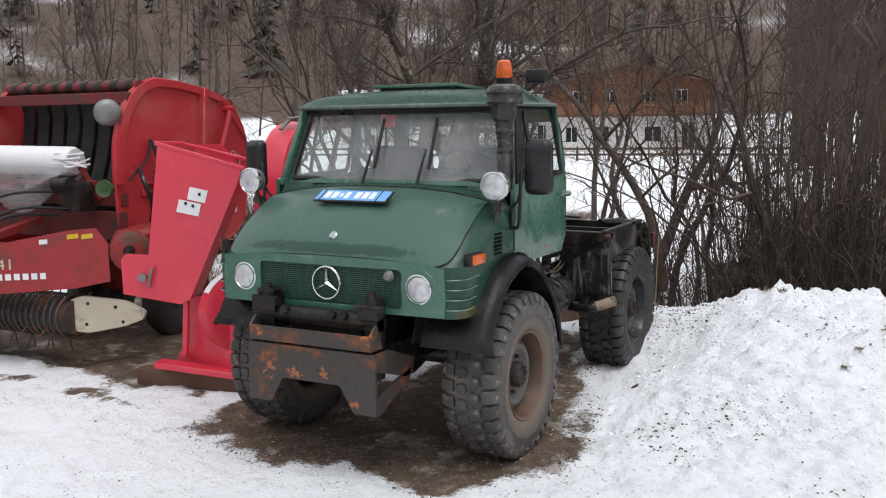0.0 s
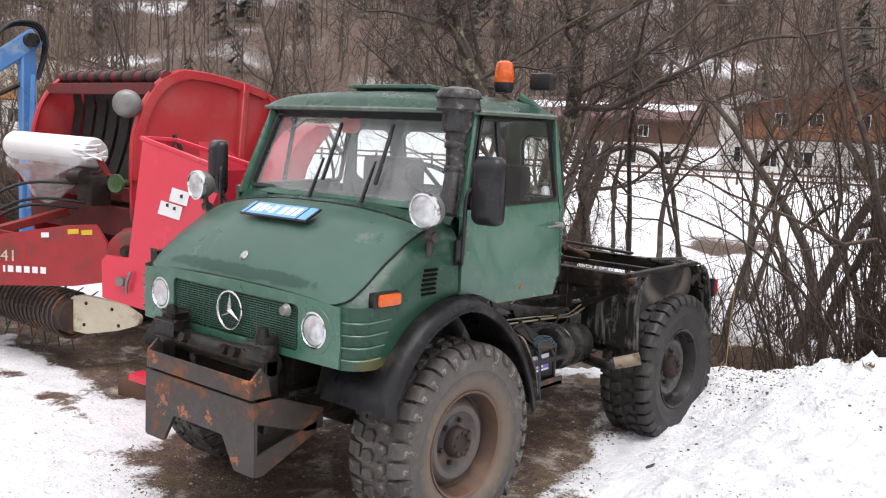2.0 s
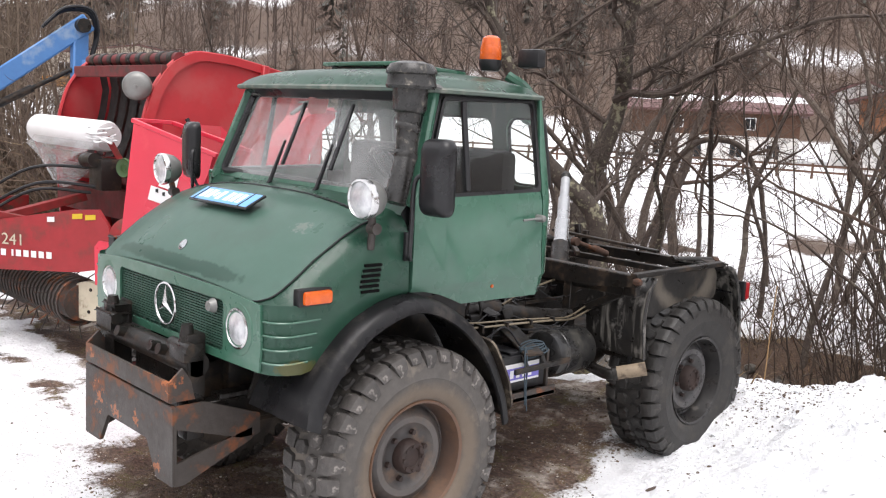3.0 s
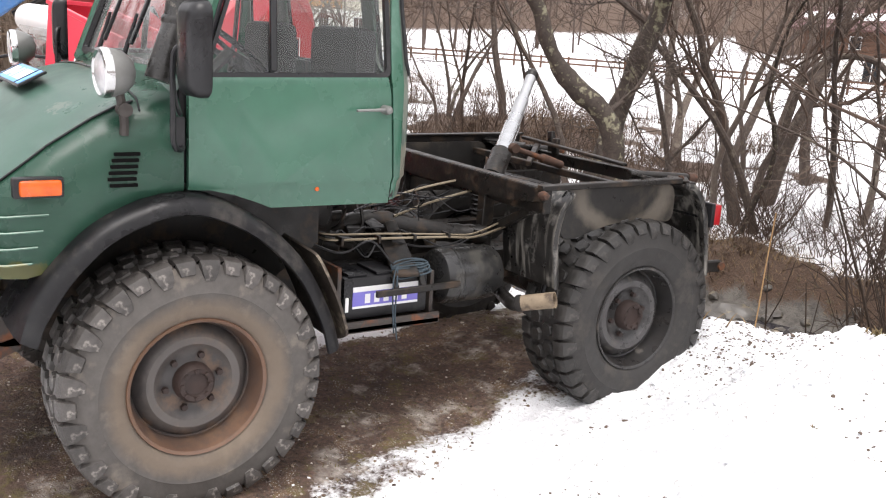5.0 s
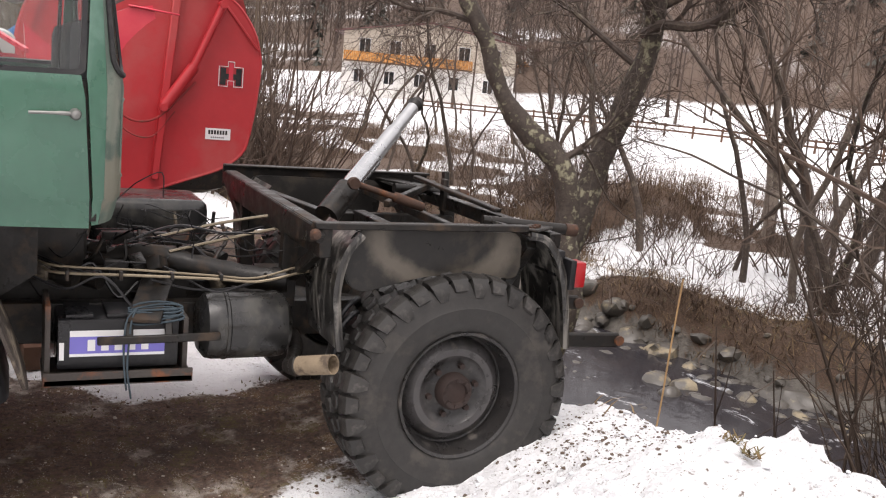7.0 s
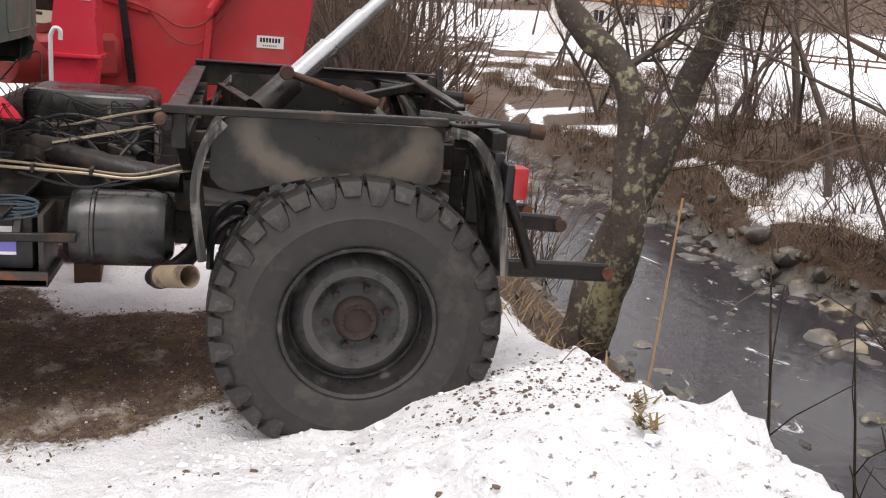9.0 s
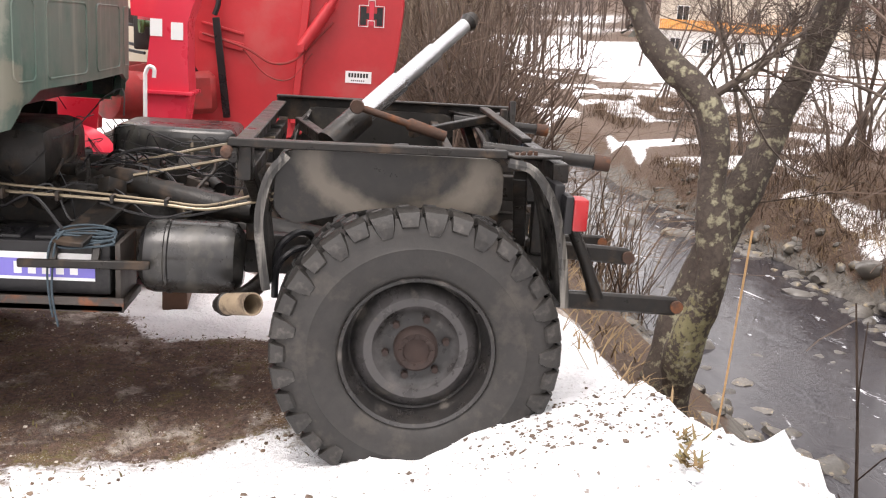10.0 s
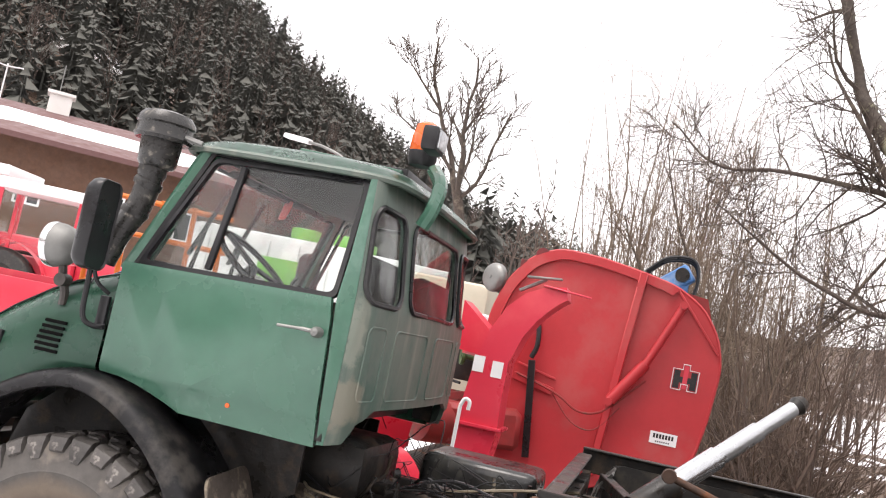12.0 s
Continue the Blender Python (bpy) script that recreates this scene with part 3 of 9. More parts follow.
def build_ground():
    na = 580
    rs = np.concatenate([np.arange(0.03, 8.0, 0.045), 8.0 * 1.024 ** np.arange(0, 48), 25.0 * 1.05 ** np.arange(0, 88)])
    a = np.arange(na) / na * 2 * np.pi
    X = 1.2 + rs[:, None] * np.cos(a)[None, :]
    Y = 1.6 + rs[:, None] * np.sin(a)[None, :]
    Z = ground_z(X, Y)
    nr = len(rs)
    co = np.stack([X, Y, Z], -1).reshape(-1, 3)
    i = np.arange(nr - 1)[:, None] * na
    j = np.arange(na)[None, :]
    k = (np.arange(na) + 1) % na
    quads = np.stack([i + j, i + na + j, i + na + k[None, :], i + k[None, :]], -1).reshape(-1, 4)
    me = bpy.data.meshes.new("ground")
    me.vertices.add(len(co))
    me.vertices.foreach_set("co", co.ravel())
    me.loops.add(quads.size)
    me.loops.foreach_set("vertex_index", quads.ravel().astype(np.int32))
    me.polygons.add(len(quads))
    me.polygons.foreach_set("loop_start", (np.arange(len(quads)) * 4).astype(np.int32))
    me.update(calc_edges=True)
    me.shade_smooth()
    # what covers the ground: soil, dry grass and litter, stones
    r = np.hypot(X - 3, Y)
    soil = np.clip(bare_soil(X, Y) * 3.2 + 0.35, 0, 1) * (1 - step01(9, 12, r))
    n = fbm(X * 0.6, Y * 0.6, 4, 41) - 0.47
    grass = step01(3.45, 4.1, Y + n) * (1 - step01(0.75, 1.25, Y - far_edge(X) + n * 2.2))
    grass = np.maximum(grass, step01(0.22, 0.4, mound(X, Y) + n * 0.4))
    grass = np.where((r > 95) & (Z > 2), np.clip(0.86 + 1.5 * (fbm(X * 0.05, Y * 0.05, 4, 44) - 0.47), 0, 1), grass)
    far = (Y > 13) & (r < 110)
    grass = np.where(far, np.clip(grass + step01(0.10, 0.22, fbm(X * 0.25, Y * 0.25, 4, 45) - 0.45) * (1 - step01(20, 34, Y)), 0, 1), grass)
    brush = (Y > 11.5) & (Y < 30) & (X < -5)
    grass = np.where(brush, np.maximum(grass, step01(-0.10, 0.02, fbm(X * 0.45, Y * 0.7, 4, 47) - 0.47) * step01(-13, -18, X) * (1 - step01(17, 26, Y))), grass)
    stone = step01(-2.1, -2.4, Z) * step01(5.2, 6.2, Y) * (1 - step01(0.15, 0.5, Y - far_edge(X)))
    cover = np.stack([soil, grass, stone, np.ones_like(soil)], -1).reshape(-1, 4)
    at = me.attributes.new("cover", "FLOAT_COLOR", "POINT")
    at.data.foreach_set("color", cover.ravel().astype(np.float32))
    return me


def ground_material():
    m = bpy.data.materials.new("snow_soil_and_dead_grass")
    m.use_nodes = True
    n, l = m.node_tree.nodes, m.node_tree.links
    b = n["Principled BSDF"]
    co = n.new("ShaderNodeTexCoord")
    at = n.new("ShaderNodeAttribute")
    at.attribute_name = "cover"
    sep = n.new("ShaderNodeSeparateColor")
    l.new(at.outputs["Color"], sep.inputs["Color"])

    def noise_tex(scale, detail=8, rough=0.65):
        t = n.new("ShaderNodeTexNoise")
        t.inputs["Scale"].default_value, t.inputs["Detail"].default_value, t.inputs["Roughness"].default_value = scale, detail, rough
        l.new(co.outputs["Object"], t.inputs["Vector"])
        return t.outputs["Fac"]

    def mix(a, c, f):
        x = n.new("ShaderNodeMix")
        x.data_type = "RGBA"
        for s, v in (("A", a), ("B", c)):
            if isinstance(v, tuple):
                x.inputs[s].default_value = (*v, 1)
            else:
                l.new(v, x.inputs[s])
        l.new(f, x.inputs["Factor"])
        return x.outputs["Result"]

    def rng(v, a, c, lo=0.0, hi=1.0):
        x = n.new("ShaderNodeMapRange")
        x.inputs["From Min"].default_value, x.inputs["From Max"].default_value = a, c
        x.inputs["To Min"].default_value, x.inputs["To Max"].default_value = lo, hi
        l.new(v, x.inputs["Value"])
        return x.outputs["Result"]

    def math_node(op, a, c):
        x = n.new("ShaderNodeMath")
        x.operation = op
        for i, v in enumerate((a, c)):
            if isinstance(v, float):
                x.inputs[i].default_value = v
            else:
                l.new(v, x.inputs[i])
        return x.outputs[0]

    grit, mid, broad = noise_tex(38), noise_tex(7), noise_tex(1.1)
    fine = noise_tex(120, 4)
    # snow with scattered dirt crumbs, trodden places and lump shading painted in grey
    snow = mix((0.87, 0.88, 0.90), (0.74, 0.74, 0.77), rng(mid, 0.50, 0.74))
    snow = mix(snow, (0.50, 0.47, 0.44), math_node("MULTIPLY", rng(grit, 0.56, 0.70), rng(broad, 0.46, 0.66)))
    crumbs = math_node("MULTIPLY", rng(grit, 0.60, 0.66), rng(broad, 0.40, 0.62))
    snow = mix(snow, (0.13, 0.09, 0.065), crumbs)
    soil = mix((0.17, 0.105, 0.075), (0.055, 0.036, 0.028), rng(grit, 0.35, 0.65))
    soil = mix(soil, (0.20, 0.125, 0.06), rng(mid, 0.52, 0.72))
    soil = mix(soil, (0.055, 0.034, 0.027), rng(broad, 0.50, 0.62))
    patchy, blotch = noise_tex(2.4), noise_tex(4.1)
    soil = mix(soil, (0.15, 0.118, 0.042), math_node("MULTIPLY", rng(blotch, 0.52, 0.60), rng(grit, 0.40, 0.62)))
    soil = mix(soil, (0.46, 0.41, 0.36), math_node("MULTIPLY", rng(patchy, 0.53, 0.62), rng(mid, 0.36, 0.58)))
    soil = mix(soil, (0.66, 0.64, 0.62), math_node("MULTIPLY", rng(fine, 0.58, 0.64), rng(mid, 0.48, 0.62)))
    grass = mix((0.115, 0.068, 0.042), (0.05, 0.031, 0.022), rng(grit, 0.35, 0.65))
    grass = mix(grass, (0.11, 0.11, 0.05), rng(mid, 0.58, 0.75))
    stone = mix((0.17, 0.155, 0.135), (0.075, 0.068, 0.06), rng(mid, 0.35, 0.65))

    def edge(v, soft=0.12):
        e = math_node("ADD", v, math_node("MULTIPLY", math_node("SUBTRACT", math_node("ADD", math_node("MULTIPLY", grit, 0.5), math_node("MULTIPLY", mid, 0.5)), 0.5), 1.5))
        return rng(e, 0.5 - soft, 0.5 + soft)
    c = mix(snow, soil, edge(sep.outputs["Red"]))
    c = mix(c, grass, edge(sep.outputs["Green"], 0.08))
    c = mix(c, stone, edge(sep.outputs["Blue"]))
    l.new(c, b.inputs["Base Color"])
    b.inputs["Roughness"].default_value = 0.8
    bp = n.new("ShaderNodeBump")
    bp.inputs["Strength"].default_value, bp.inputs["Distance"].default_value = 1.0, 0.05
    l.new(math_node("ADD", mid, math_node("MULTIPLY", grit, 0.5)), bp.inputs["Height"])
    l.new(bp.outputs["Normal"], b.inputs["Normal"])
    return m


ground = new("ground", build_ground())
ground.data.materials.append(ground_material())
tagged(ground, "trampled wet snow over brown soil, falling to a stream bank", "ground", kind="structure")


def water_material():
    m = bpy.data.materials.new("running_stream_water")
    m.use_nodes = True
    n, l = m.node_tree.nodes, m.node_tree.links
    b = n["Principled BSDF"]
    co, mp = n.new("ShaderNodeTexCoord"), n.new("ShaderNodeMapping")
    mp.inputs["Scale"].default_value = (0.55, 1.0, 1.0)
    l.new(co.outputs["Object"], mp.inputs["Vector"])
    wave, foam = n.new("ShaderNodeTexNoise"), n.new("ShaderNodeTexNoise")
    wave.inputs["Scale"].default_value, wave.inputs["Detail"].default_value, wave.inputs["Distortion"].default_value = 2.0, 7, 0.5
    foam.inputs["Scale"].default_value, foam.inputs["Detail"].default_value, foam.inputs["Distortion"].default_value = 1.5, 9, 1.2
    foam.inputs["Roughness"].default_value = 0.7
    for t in (wave, foam):
        l.new(mp.outputs["Vector"], t.inputs["Vector"])
    r = n.new("ShaderNodeMapRange")
    r.inputs["From Min"].default_value, r.inputs["From Max"].default_value = 0.615, 0.68
    l.new(foam.outputs["Fac"], r.inputs["Value"])
    bed = n.new("ShaderNodeMix")
    bed.data_type = "RGBA"
    bed.inputs["A"].default_value, bed.inputs["B"].default_value = (0.020, 0.020, 0.026, 1), (0.048, 0.043, 0.045, 1)
    l.new(wave.outputs["Fac"], bed.inputs["Factor"])
    mix = n.new("ShaderNodeMix")
    mix.data_type = "RGBA"
    mix.inputs["B"].default_value = (0.75, 0.77, 0.8, 1)
    l.new(bed.outputs["Result"], mix.inputs["A"])
    l.new(r.outputs["Result"], mix.inputs["Factor"])
    l.new(mix.outputs["Result"], b.inputs["Base Color"])
    b.inputs["Roughness"].default_value = 0.12
    b.inputs["IOR"].default_value = 1.33
    b.inputs["Specular IOR Level"].default_value = 0.32
    bp = n.new("ShaderNodeBump")
    bp.inputs["Strength"].default_value, bp.inputs["Distance"].default_value = 0.35, 0.05
    l.new(wave.outputs["Fac"], bp.inputs["Height"])
    l.new(bp.outputs["Normal"], b.inputs["Normal"])
    return m


bm = bmesh.new()
loft(bm, [[(x, 6.2, WATER), (x, 9.5, WATER), (x, 13.4, WATER)] for x in range(-140, 90, 10)])
water = link("water", bm, water_material())
tagged(water, "shallow running stream, grey with small white ripples", "stream", kind="structure")


# ---- the green forestry truck ----
truck = thing("utility_truck", "green short-nosed all-terrain truck with a bare black rear chassis", "truck")


def lerp(table, y):
    return float(np.interp(y, [a for a, b in table], [b for a, b in table]))


HOOD_Z = [(-0.735, 1.315), (-0.70, 1.385), (-0.668, 1.43), (-0.60, 1.50), (-0.50, 1.578), (-0.40, 1.63), (-0.30, 1.667), (-0.15, 1.70), (0.02, 1.725)]
EDGE_Z = [(-0.735, 1.285), (-0.68, 1.315), (-0.5, 1.455), (-0.35, 1.55), (-0.25, 1.60), (-0.1, 1.645), (0.02, 1.665)]
HALF_W = [(-0.735, 0.79), (-0.725, 0.83), (-0.70, 0.862), (-0.66, 0.885), (-0.60, 0.897), (0.02, 0.90)]
ARCH_Z = [(-0.735, 0.995), (-0.56, 0.99), (-0.50, 1.06), (-0.40, 1.15), (-0.32, 1.212), (-0.2, 1.262), (-0.05, 1.285), (0.02, 1.28)]


def nose_section(y):
    zh, ze, w, zb = lerp(HOOD_Z, y), lerp(EDGE_Z, y), lerp(HALF_W, y), lerp(ARCH_Z, y)
    half = []
    for k in range(9):
        t = k / 8
        half.append((0.81 * t * w / 0.9, zh - (zh - ze) * t ** 2.6))
    z1, lo = ze - 0.02, max(1.29, zb + 0.02)
    half += [(w * 0.945, z1 - 0.02), (w * 0.975, z1 - 0.055), (w * 0.992, z1 - 0.12 if z1 - 0.12 > lo + 0.03 else (z1 - 0.055 + lo) / 2), (w, max(lo, min(z1 - 0.13, 1.30)))]
    half += [(w * 0.995, (half[-1][1] + zb) / 2), (w * 0.985, zb)]
    pts = [Vector((-x, y, z)) for x, z in half[::-1]] + [Vector((x, y, z)) for x, z in half[1:]]
    return pts


ys = [-0.735, -0.728, -0.715, -0.70, -0.68, -0.66, -0.63, -0.60, -0.55, -0.50, -0.45, -0.40, -0.35, -0.30, -0.25, -0.2, -0.15, -0.1, -0.05, -0.035]
bm = bmesh.new()
loft(bm, [nose_section(y) for y in ys])
bmesh.ops.solidify(bm, geom=bm.faces[:], thickness=0.012)
part("nose_body", bm, GREEN, truck)

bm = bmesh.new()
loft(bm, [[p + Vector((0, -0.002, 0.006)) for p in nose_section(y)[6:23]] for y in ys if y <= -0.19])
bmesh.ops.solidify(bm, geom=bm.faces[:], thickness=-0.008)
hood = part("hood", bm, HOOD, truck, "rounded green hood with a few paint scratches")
bm = bmesh.new()
sec = [p + Vector((0, 0, 0.007)) for p in nose_section(-0.185)[5:24]]
tube(bm, sec, 0.004, 6)
for side in (-1, 1):
    tube(bm, [nose_section(y)[14 + side * 8] + Vector((0.004 * side, 0, 0.004)) for y in ys if y <= -0.19], 0.004, 6)
tube(bm, [p + Vector((0, -0.004, -0.005)) for p in nose_section(-0.735)[6:23]], 0.006, 6)
part("hood_seam", bm, BLACK_PLASTIC, truck)

# front panel with the louvred grille
bm = bmesh.new()
front = [(x, z) for x, z in [(-0.79, 1.0), (0.79, 1.0), (0.80, 1.12), (0.79, 1.285), (0.5, 1.31), (0, 1.318), (-0.5, 1.31), (-0.79, 1.285), (-0.80, 1.12)]]
holes = [round_rect(-0.50, 0.52, 1.035, 1.262, 0.03)]
sheet(bm, front, holes, lambda u, v: (u, -0.735 - 0.018 * (1 - (u / 0.8) ** 2), v), 0.012, cuts_u=[-0.6, -0.4, -0.2, 0, 0.2, 0.4, 0.6])
part("front_panel", bm, GREEN, truck)
bm = bmesh.new()
box(bm, -0.52, 0.54, -0.725, -0.715, 1.02, 1.275)
for k in range(19):
    z = 1.042 + k * 0.0122
    box(bm, -0.51, 0.53, -0.742, -0.728, z, z + 0.0065)
for k in range(22):
    x = -0.5 + k * 0.049
    box(bm, x, x + 0.006, -0.738, -0.727, 1.03, 1.265)
part("grille", bm, GRILLE, truck, "dark green wire grille")
bm = bmesh.new()
R, C = 0.098, Vector((0, -0.762, 1.157))
loop_tube(bm, [C + Vector((R * math.cos(a * math.pi / 20), 0, R * math.sin(a * math.pi / 20))) for a in range(40)], 0.0065)
for k in range(3):
    a = radians(90 + 120 * k)
    tip, s = C + Vector((math.cos(a), 0, math.sin(a))) * 0.093, Vector((-math.sin(a), 0, math.cos(a))) * 0.014
    q = [C + s, C - s, tip, C + Vector((0, -0.016, 0)), C + Vector((0, 0.004, 0))]
    v = [bm.verts.new(p) for p in q]
    for f in ((0, 3, 2), (3, 1, 2), (0, 2, 4), (1, 4, 2)):
        bm.faces.new([v[i] for i in f])
tube(bm, [C + Vector((0, 0.03, 0)), C + Vector((0, 0.0, 0))], 0.012, 10)
part("grille_emblem", bm, CHROME, truck, "chrome ring emblem with three spokes")
bm = bmesh.new()
revolve(bm, [(0.001, -0.008), (0.02, -0.007), (0.028, -0.002), (0.028, 0.006)], (0, -0.676, 1.432), (0, 0.80, -0.6), 20)
part("hood_badge", bm, STEEL, truck)


def round_lamp(c, r, depth, name, aim=(0, -1, 0), shell=CHROME, back=None):
    c, d = Vector(c), Vector(aim).normalized()
    bm = bmesh.new()
    revolve(bm, [(0.001, r * 0.16), (r * 0.5, r * 0.13), (r * 0.8, r * 0.05), (r * 0.95, -r * 0.04)], c, d, 32)
    lamp = part(name, bm, LENS, truck, "round ribbed headlamp glass")
    bm = bmesh.new()
    revolve(bm, [(r * 0.9, r * 0.0), (r * 0.96, r * 0.1), (r * 1.06, r * 0.05), (r * 1.1, -r * 0.12), (r * 1.08, -r * 0.3), (r * 0.9, -r * 0.3)], c, d, 32)
    part("lamp_ring", bm, shell, lamp, "chrome ring")
    if back:
        bm = bmesh.new()
        revolve(bm, [(r * 1.06, -r * 0.25), (r * 1.04, -r * 0.5), (r * 0.9, -r * 0.95), (r * 0.6, -r * 1.3), (r * 0.2, -r * 1.45), (0.001, -r * 1.46)], c, d, 28)
        part("lamp_bowl", bm, back, lamp, "dark lamp bowl")
    return lamp


for s in (-1, 1):
    round_lamp((0.627 * s, -0.752, 1.157), 0.083, 0.05, "headlight")
    bm = bmesh.new()
    revolve(bm, [(0.125, 0.0), (0.115, 0.012), (0.092, 0.014)], (0.627 * s, -0.742, 1.157), (0, -1, 0), 32)
    part("headlight_surround", bm, GREEN, truck)
    lamp = round_lamp((0.91 * s, -0.335, 1.724), 0.082, 0.1, "auxiliary_headlight", (0.05 * s, -1, -0.04), CHROME, GREY_METAL)
    bm = bmesh.new()
    tube(bm, curve_pts([(0.905 * s, -0.27, 1.65), (0.90 * s, -0.26, 1.60), (0.885 * s, -0.25, 1.55), (0.88 * s, -0.25, 1.50)], 4), 0.017, 8)
    revolve(bm, [(0.001, 0.03), (0.026, 0.028), (0.026, -0.02), (0.001, -0.02)], (0.90 * s, -0.255, 1.595), (s, 0, 0), 12)
    part("lamp_bracket", bm, RUST_STEEL, truck)
    # turn indicator
    bm = bmesh.new()
    box(bm, 0.865 * s, 0.925 * s, -0.615, -0.475, 1.292, 1.348, 0.012)
    part("turn_indicator", bm, AMBER, truck, "orange turn indicator")
    bm = bmesh.new()
    box(bm, 0.86 * s, 0.905 * s, -0.635, -0.465, 1.283, 1.357, 0.01)
    part("indicator_base", bm, BLACK_PLASTIC, truck)
    # vents in the side of the nose: raised black bars painted as shaded slots
    bm = bmesh.new()
    for k in range(6):
        z = 1.312 + 0.023 * k
        off = (0.006, 0.0, 0.004, 0.010, 0.016, 0.024)[k]
        box(bm, 0.885 * s, 0.906 * s, -0.315 + off, -0.212 + off * 0.6, z, z + 0.0125, 0.003)
    part("side_vent", bm, VENT, truck)
    # pressed ribs at the front corner
    bm = bmesh.new()
    for k in range(4):
        z = 1.045 + 0.058 * k
        tube(bm, [(0.80 * s, -0.737, z), (0.845 * s, -0.727, z), (0.876 * s, -0.70, z), (0.893 * s, -0.66, z), (0.9 * s, -0.58 + 0.02 * k, z + 0.004)], 0.005, 6)
    part("corner_ribs", bm, GREEN, truck)
# small marker socket beside the headlight
bm = bmesh.new()
revolve(bm, [(0.001, 0.03), (0.022, 0.028), (0.03, 0.01), (0.034, 0.0)], (0.44, -0.76, 1.225), (0, -1, 0), 16)
part("socket_cap", bm, GREY_METAL, truck)

# number plate: blue, its characters made plain bars
up = Vector((0, 0.30, 0.16)).normalized()
nrm = Vector((0, -0.47, 0.88)).normalized()
PM = Matrix.Translation((0.0, -0.45, 1.655)) @ Matrix(((1, 0, 0), (0, up.y, nrm.y), (0, up.z, nrm.z))).to_4x4()
bm = bmesh.new()
box(bm, -0.268, 0.268, -0.064, 0.064, -0.012, 0.0, 0.005, PM)
plate = part("number_plate", bm, BLACK_PLASTIC, truck)
bm = bmesh.new()
box(bm, -0.258, 0.258, -0.055, 0.055, 0.0, 0.003, 0.001, PM)
plate_face = part("plate_face", bm, PLATE_BLUE, plate, "light blue number plate")
for x0, x1 in ((-0.205, -0.165), (-0.15, -0.11), (-0.055, -0.02), (0.02, 0.06), (0.075, 0.115), (0.13, 0.165)):
    part("plate_bar", box(bmesh.new(), x0, x1, -0.036, 0.036, 0.003, 0.0045, 0.0, PM), WHITE, plate)
part("plate_bar", box(bmesh.new(), -0.095, -0.072, -0.02, 0.02, 0.003, 0.0045, 0.0, PM), WHITE, plate)
for x in (-0.226, 0.19):
    part("plate_strap", box(bmesh.new(), x, x + 0.006, -0.06, 0.06, 0.003, 0.006, 0.0, PM), BLACK_PLASTIC, plate)


# --- cab ---
def wall_pt(s, z, out=0.0):
    """The cab's wall seen from above: s runs along the left side, round the corner and over the rear to the middle; mirrored beyond."""
    total = 0.89 + 0.2042 + 0.762
    mirror = 1
    if s > total:
        s, mirror = 2 * total - s, -1
    if s < 0.89:
        x, y, nx, ny = 0.90, -0.03 + s, 1.0, 0.0
    elif s < 0.89 + 0.2042:
        a = (s - 0.89) / 0.13
        x, y, nx, ny = 0.77 + 0.13 * math.cos(a), 0.86 + 0.13 * math.sin(a), math.cos(a), math.sin(a)
    else:
        d = (s - 0.89 - 0.2042) / 0.762
        x, y, nx, ny = 0.77 * (1 - d), 0.99 + 0.03 * math.sin(d * math.pi / 2), 0.02, 1.0
    lean = 0.0 if z < 1.70 else (z - 1.70) * (0.19 if s < 0.89 else 0.14)
    low = 0.012 * smooth01(1.31, 1.29, z) + 0.02 * smooth01(1.29, 1.19, z)
    k = out - lean - low
    return Vector(((x + nx * k) * mirror, y + ny * k, z))


TOTAL = 2 * (0.89 + 0.2042 + 0.762)
S_DOOR = 0.91
ARC_CUTS = [0.89 + 0.2042 * k / 6 for k in range(7)] + [1.3, 1.5, 1.7]
ARC_CUTS = ARC_CUTS + [TOTAL - c for c in ARC_CUTS]
S_COR = 0.955
bm = bmesh.new()
sheet(bm, [(S_DOOR + 0.012, 1.205), (S_COR, 1.208), (S_COR, 2.215), (S_DOOR - 0.008, 2.215), (S_DOOR - 0.026, 1.735), (S_DOOR - 0.018, 1.66)], [], lambda u, v: wall_pt(u, v), 0.02, ARC_CUTS[:6], [1.29, 1.31, 1.70])
part("cab_corner", bm, GREEN, truck)
bm = bmesh.new()
sheet(bm, [(TOTAL - S_COR, 1.208), (TOTAL - S_DOOR - 0.012, 1.205), (TOTAL - S_DOOR + 0.018, 1.66), (TOTAL - S_DOOR + 0.026, 1.735), (TOTAL - S_DOOR + 0.008, 2.215), (TOTAL - S_COR, 2.215)], [], lambda u, v: wall_pt(u, v), 0.02, ARC_CUTS[-10:], [1.29, 1.31, 1.70])
part("cab_corner", bm, GREEN, truck)
rear_out = [(S_COR + 0.001, 1.208), (1.05, 1.22), (1.12, 1.30), (1.25, 1.345), (TOTAL - 1.25, 1.345), (TOTAL - 1.12, 1.30), (TOTAL - 1.05, 1.22), (TOTAL - S_COR - 0.001, 1.208),
            (TOTAL - S_COR - 0.001, 2.215), (S_COR + 0.001, 2.215)]
wins = [(0.985, 1.32), (1.43, TOTAL - 1.43), (TOTAL - 1.32, TOTAL - 0.985)]
holes = [round_rect(a, b, 1.745, 2.105, 0.07) for a, b in wins]
bm = bmesh.new()
sheet(bm, rear_out, holes, lambda u, v: wall_pt(u, v), 0.02, ARC_CUTS, [1.29, 1.31, 1.70])
part("cab_rear_shell", bm, GREEN_WORN, truck, "worn green cab corner and rear wall, scraped to grey")
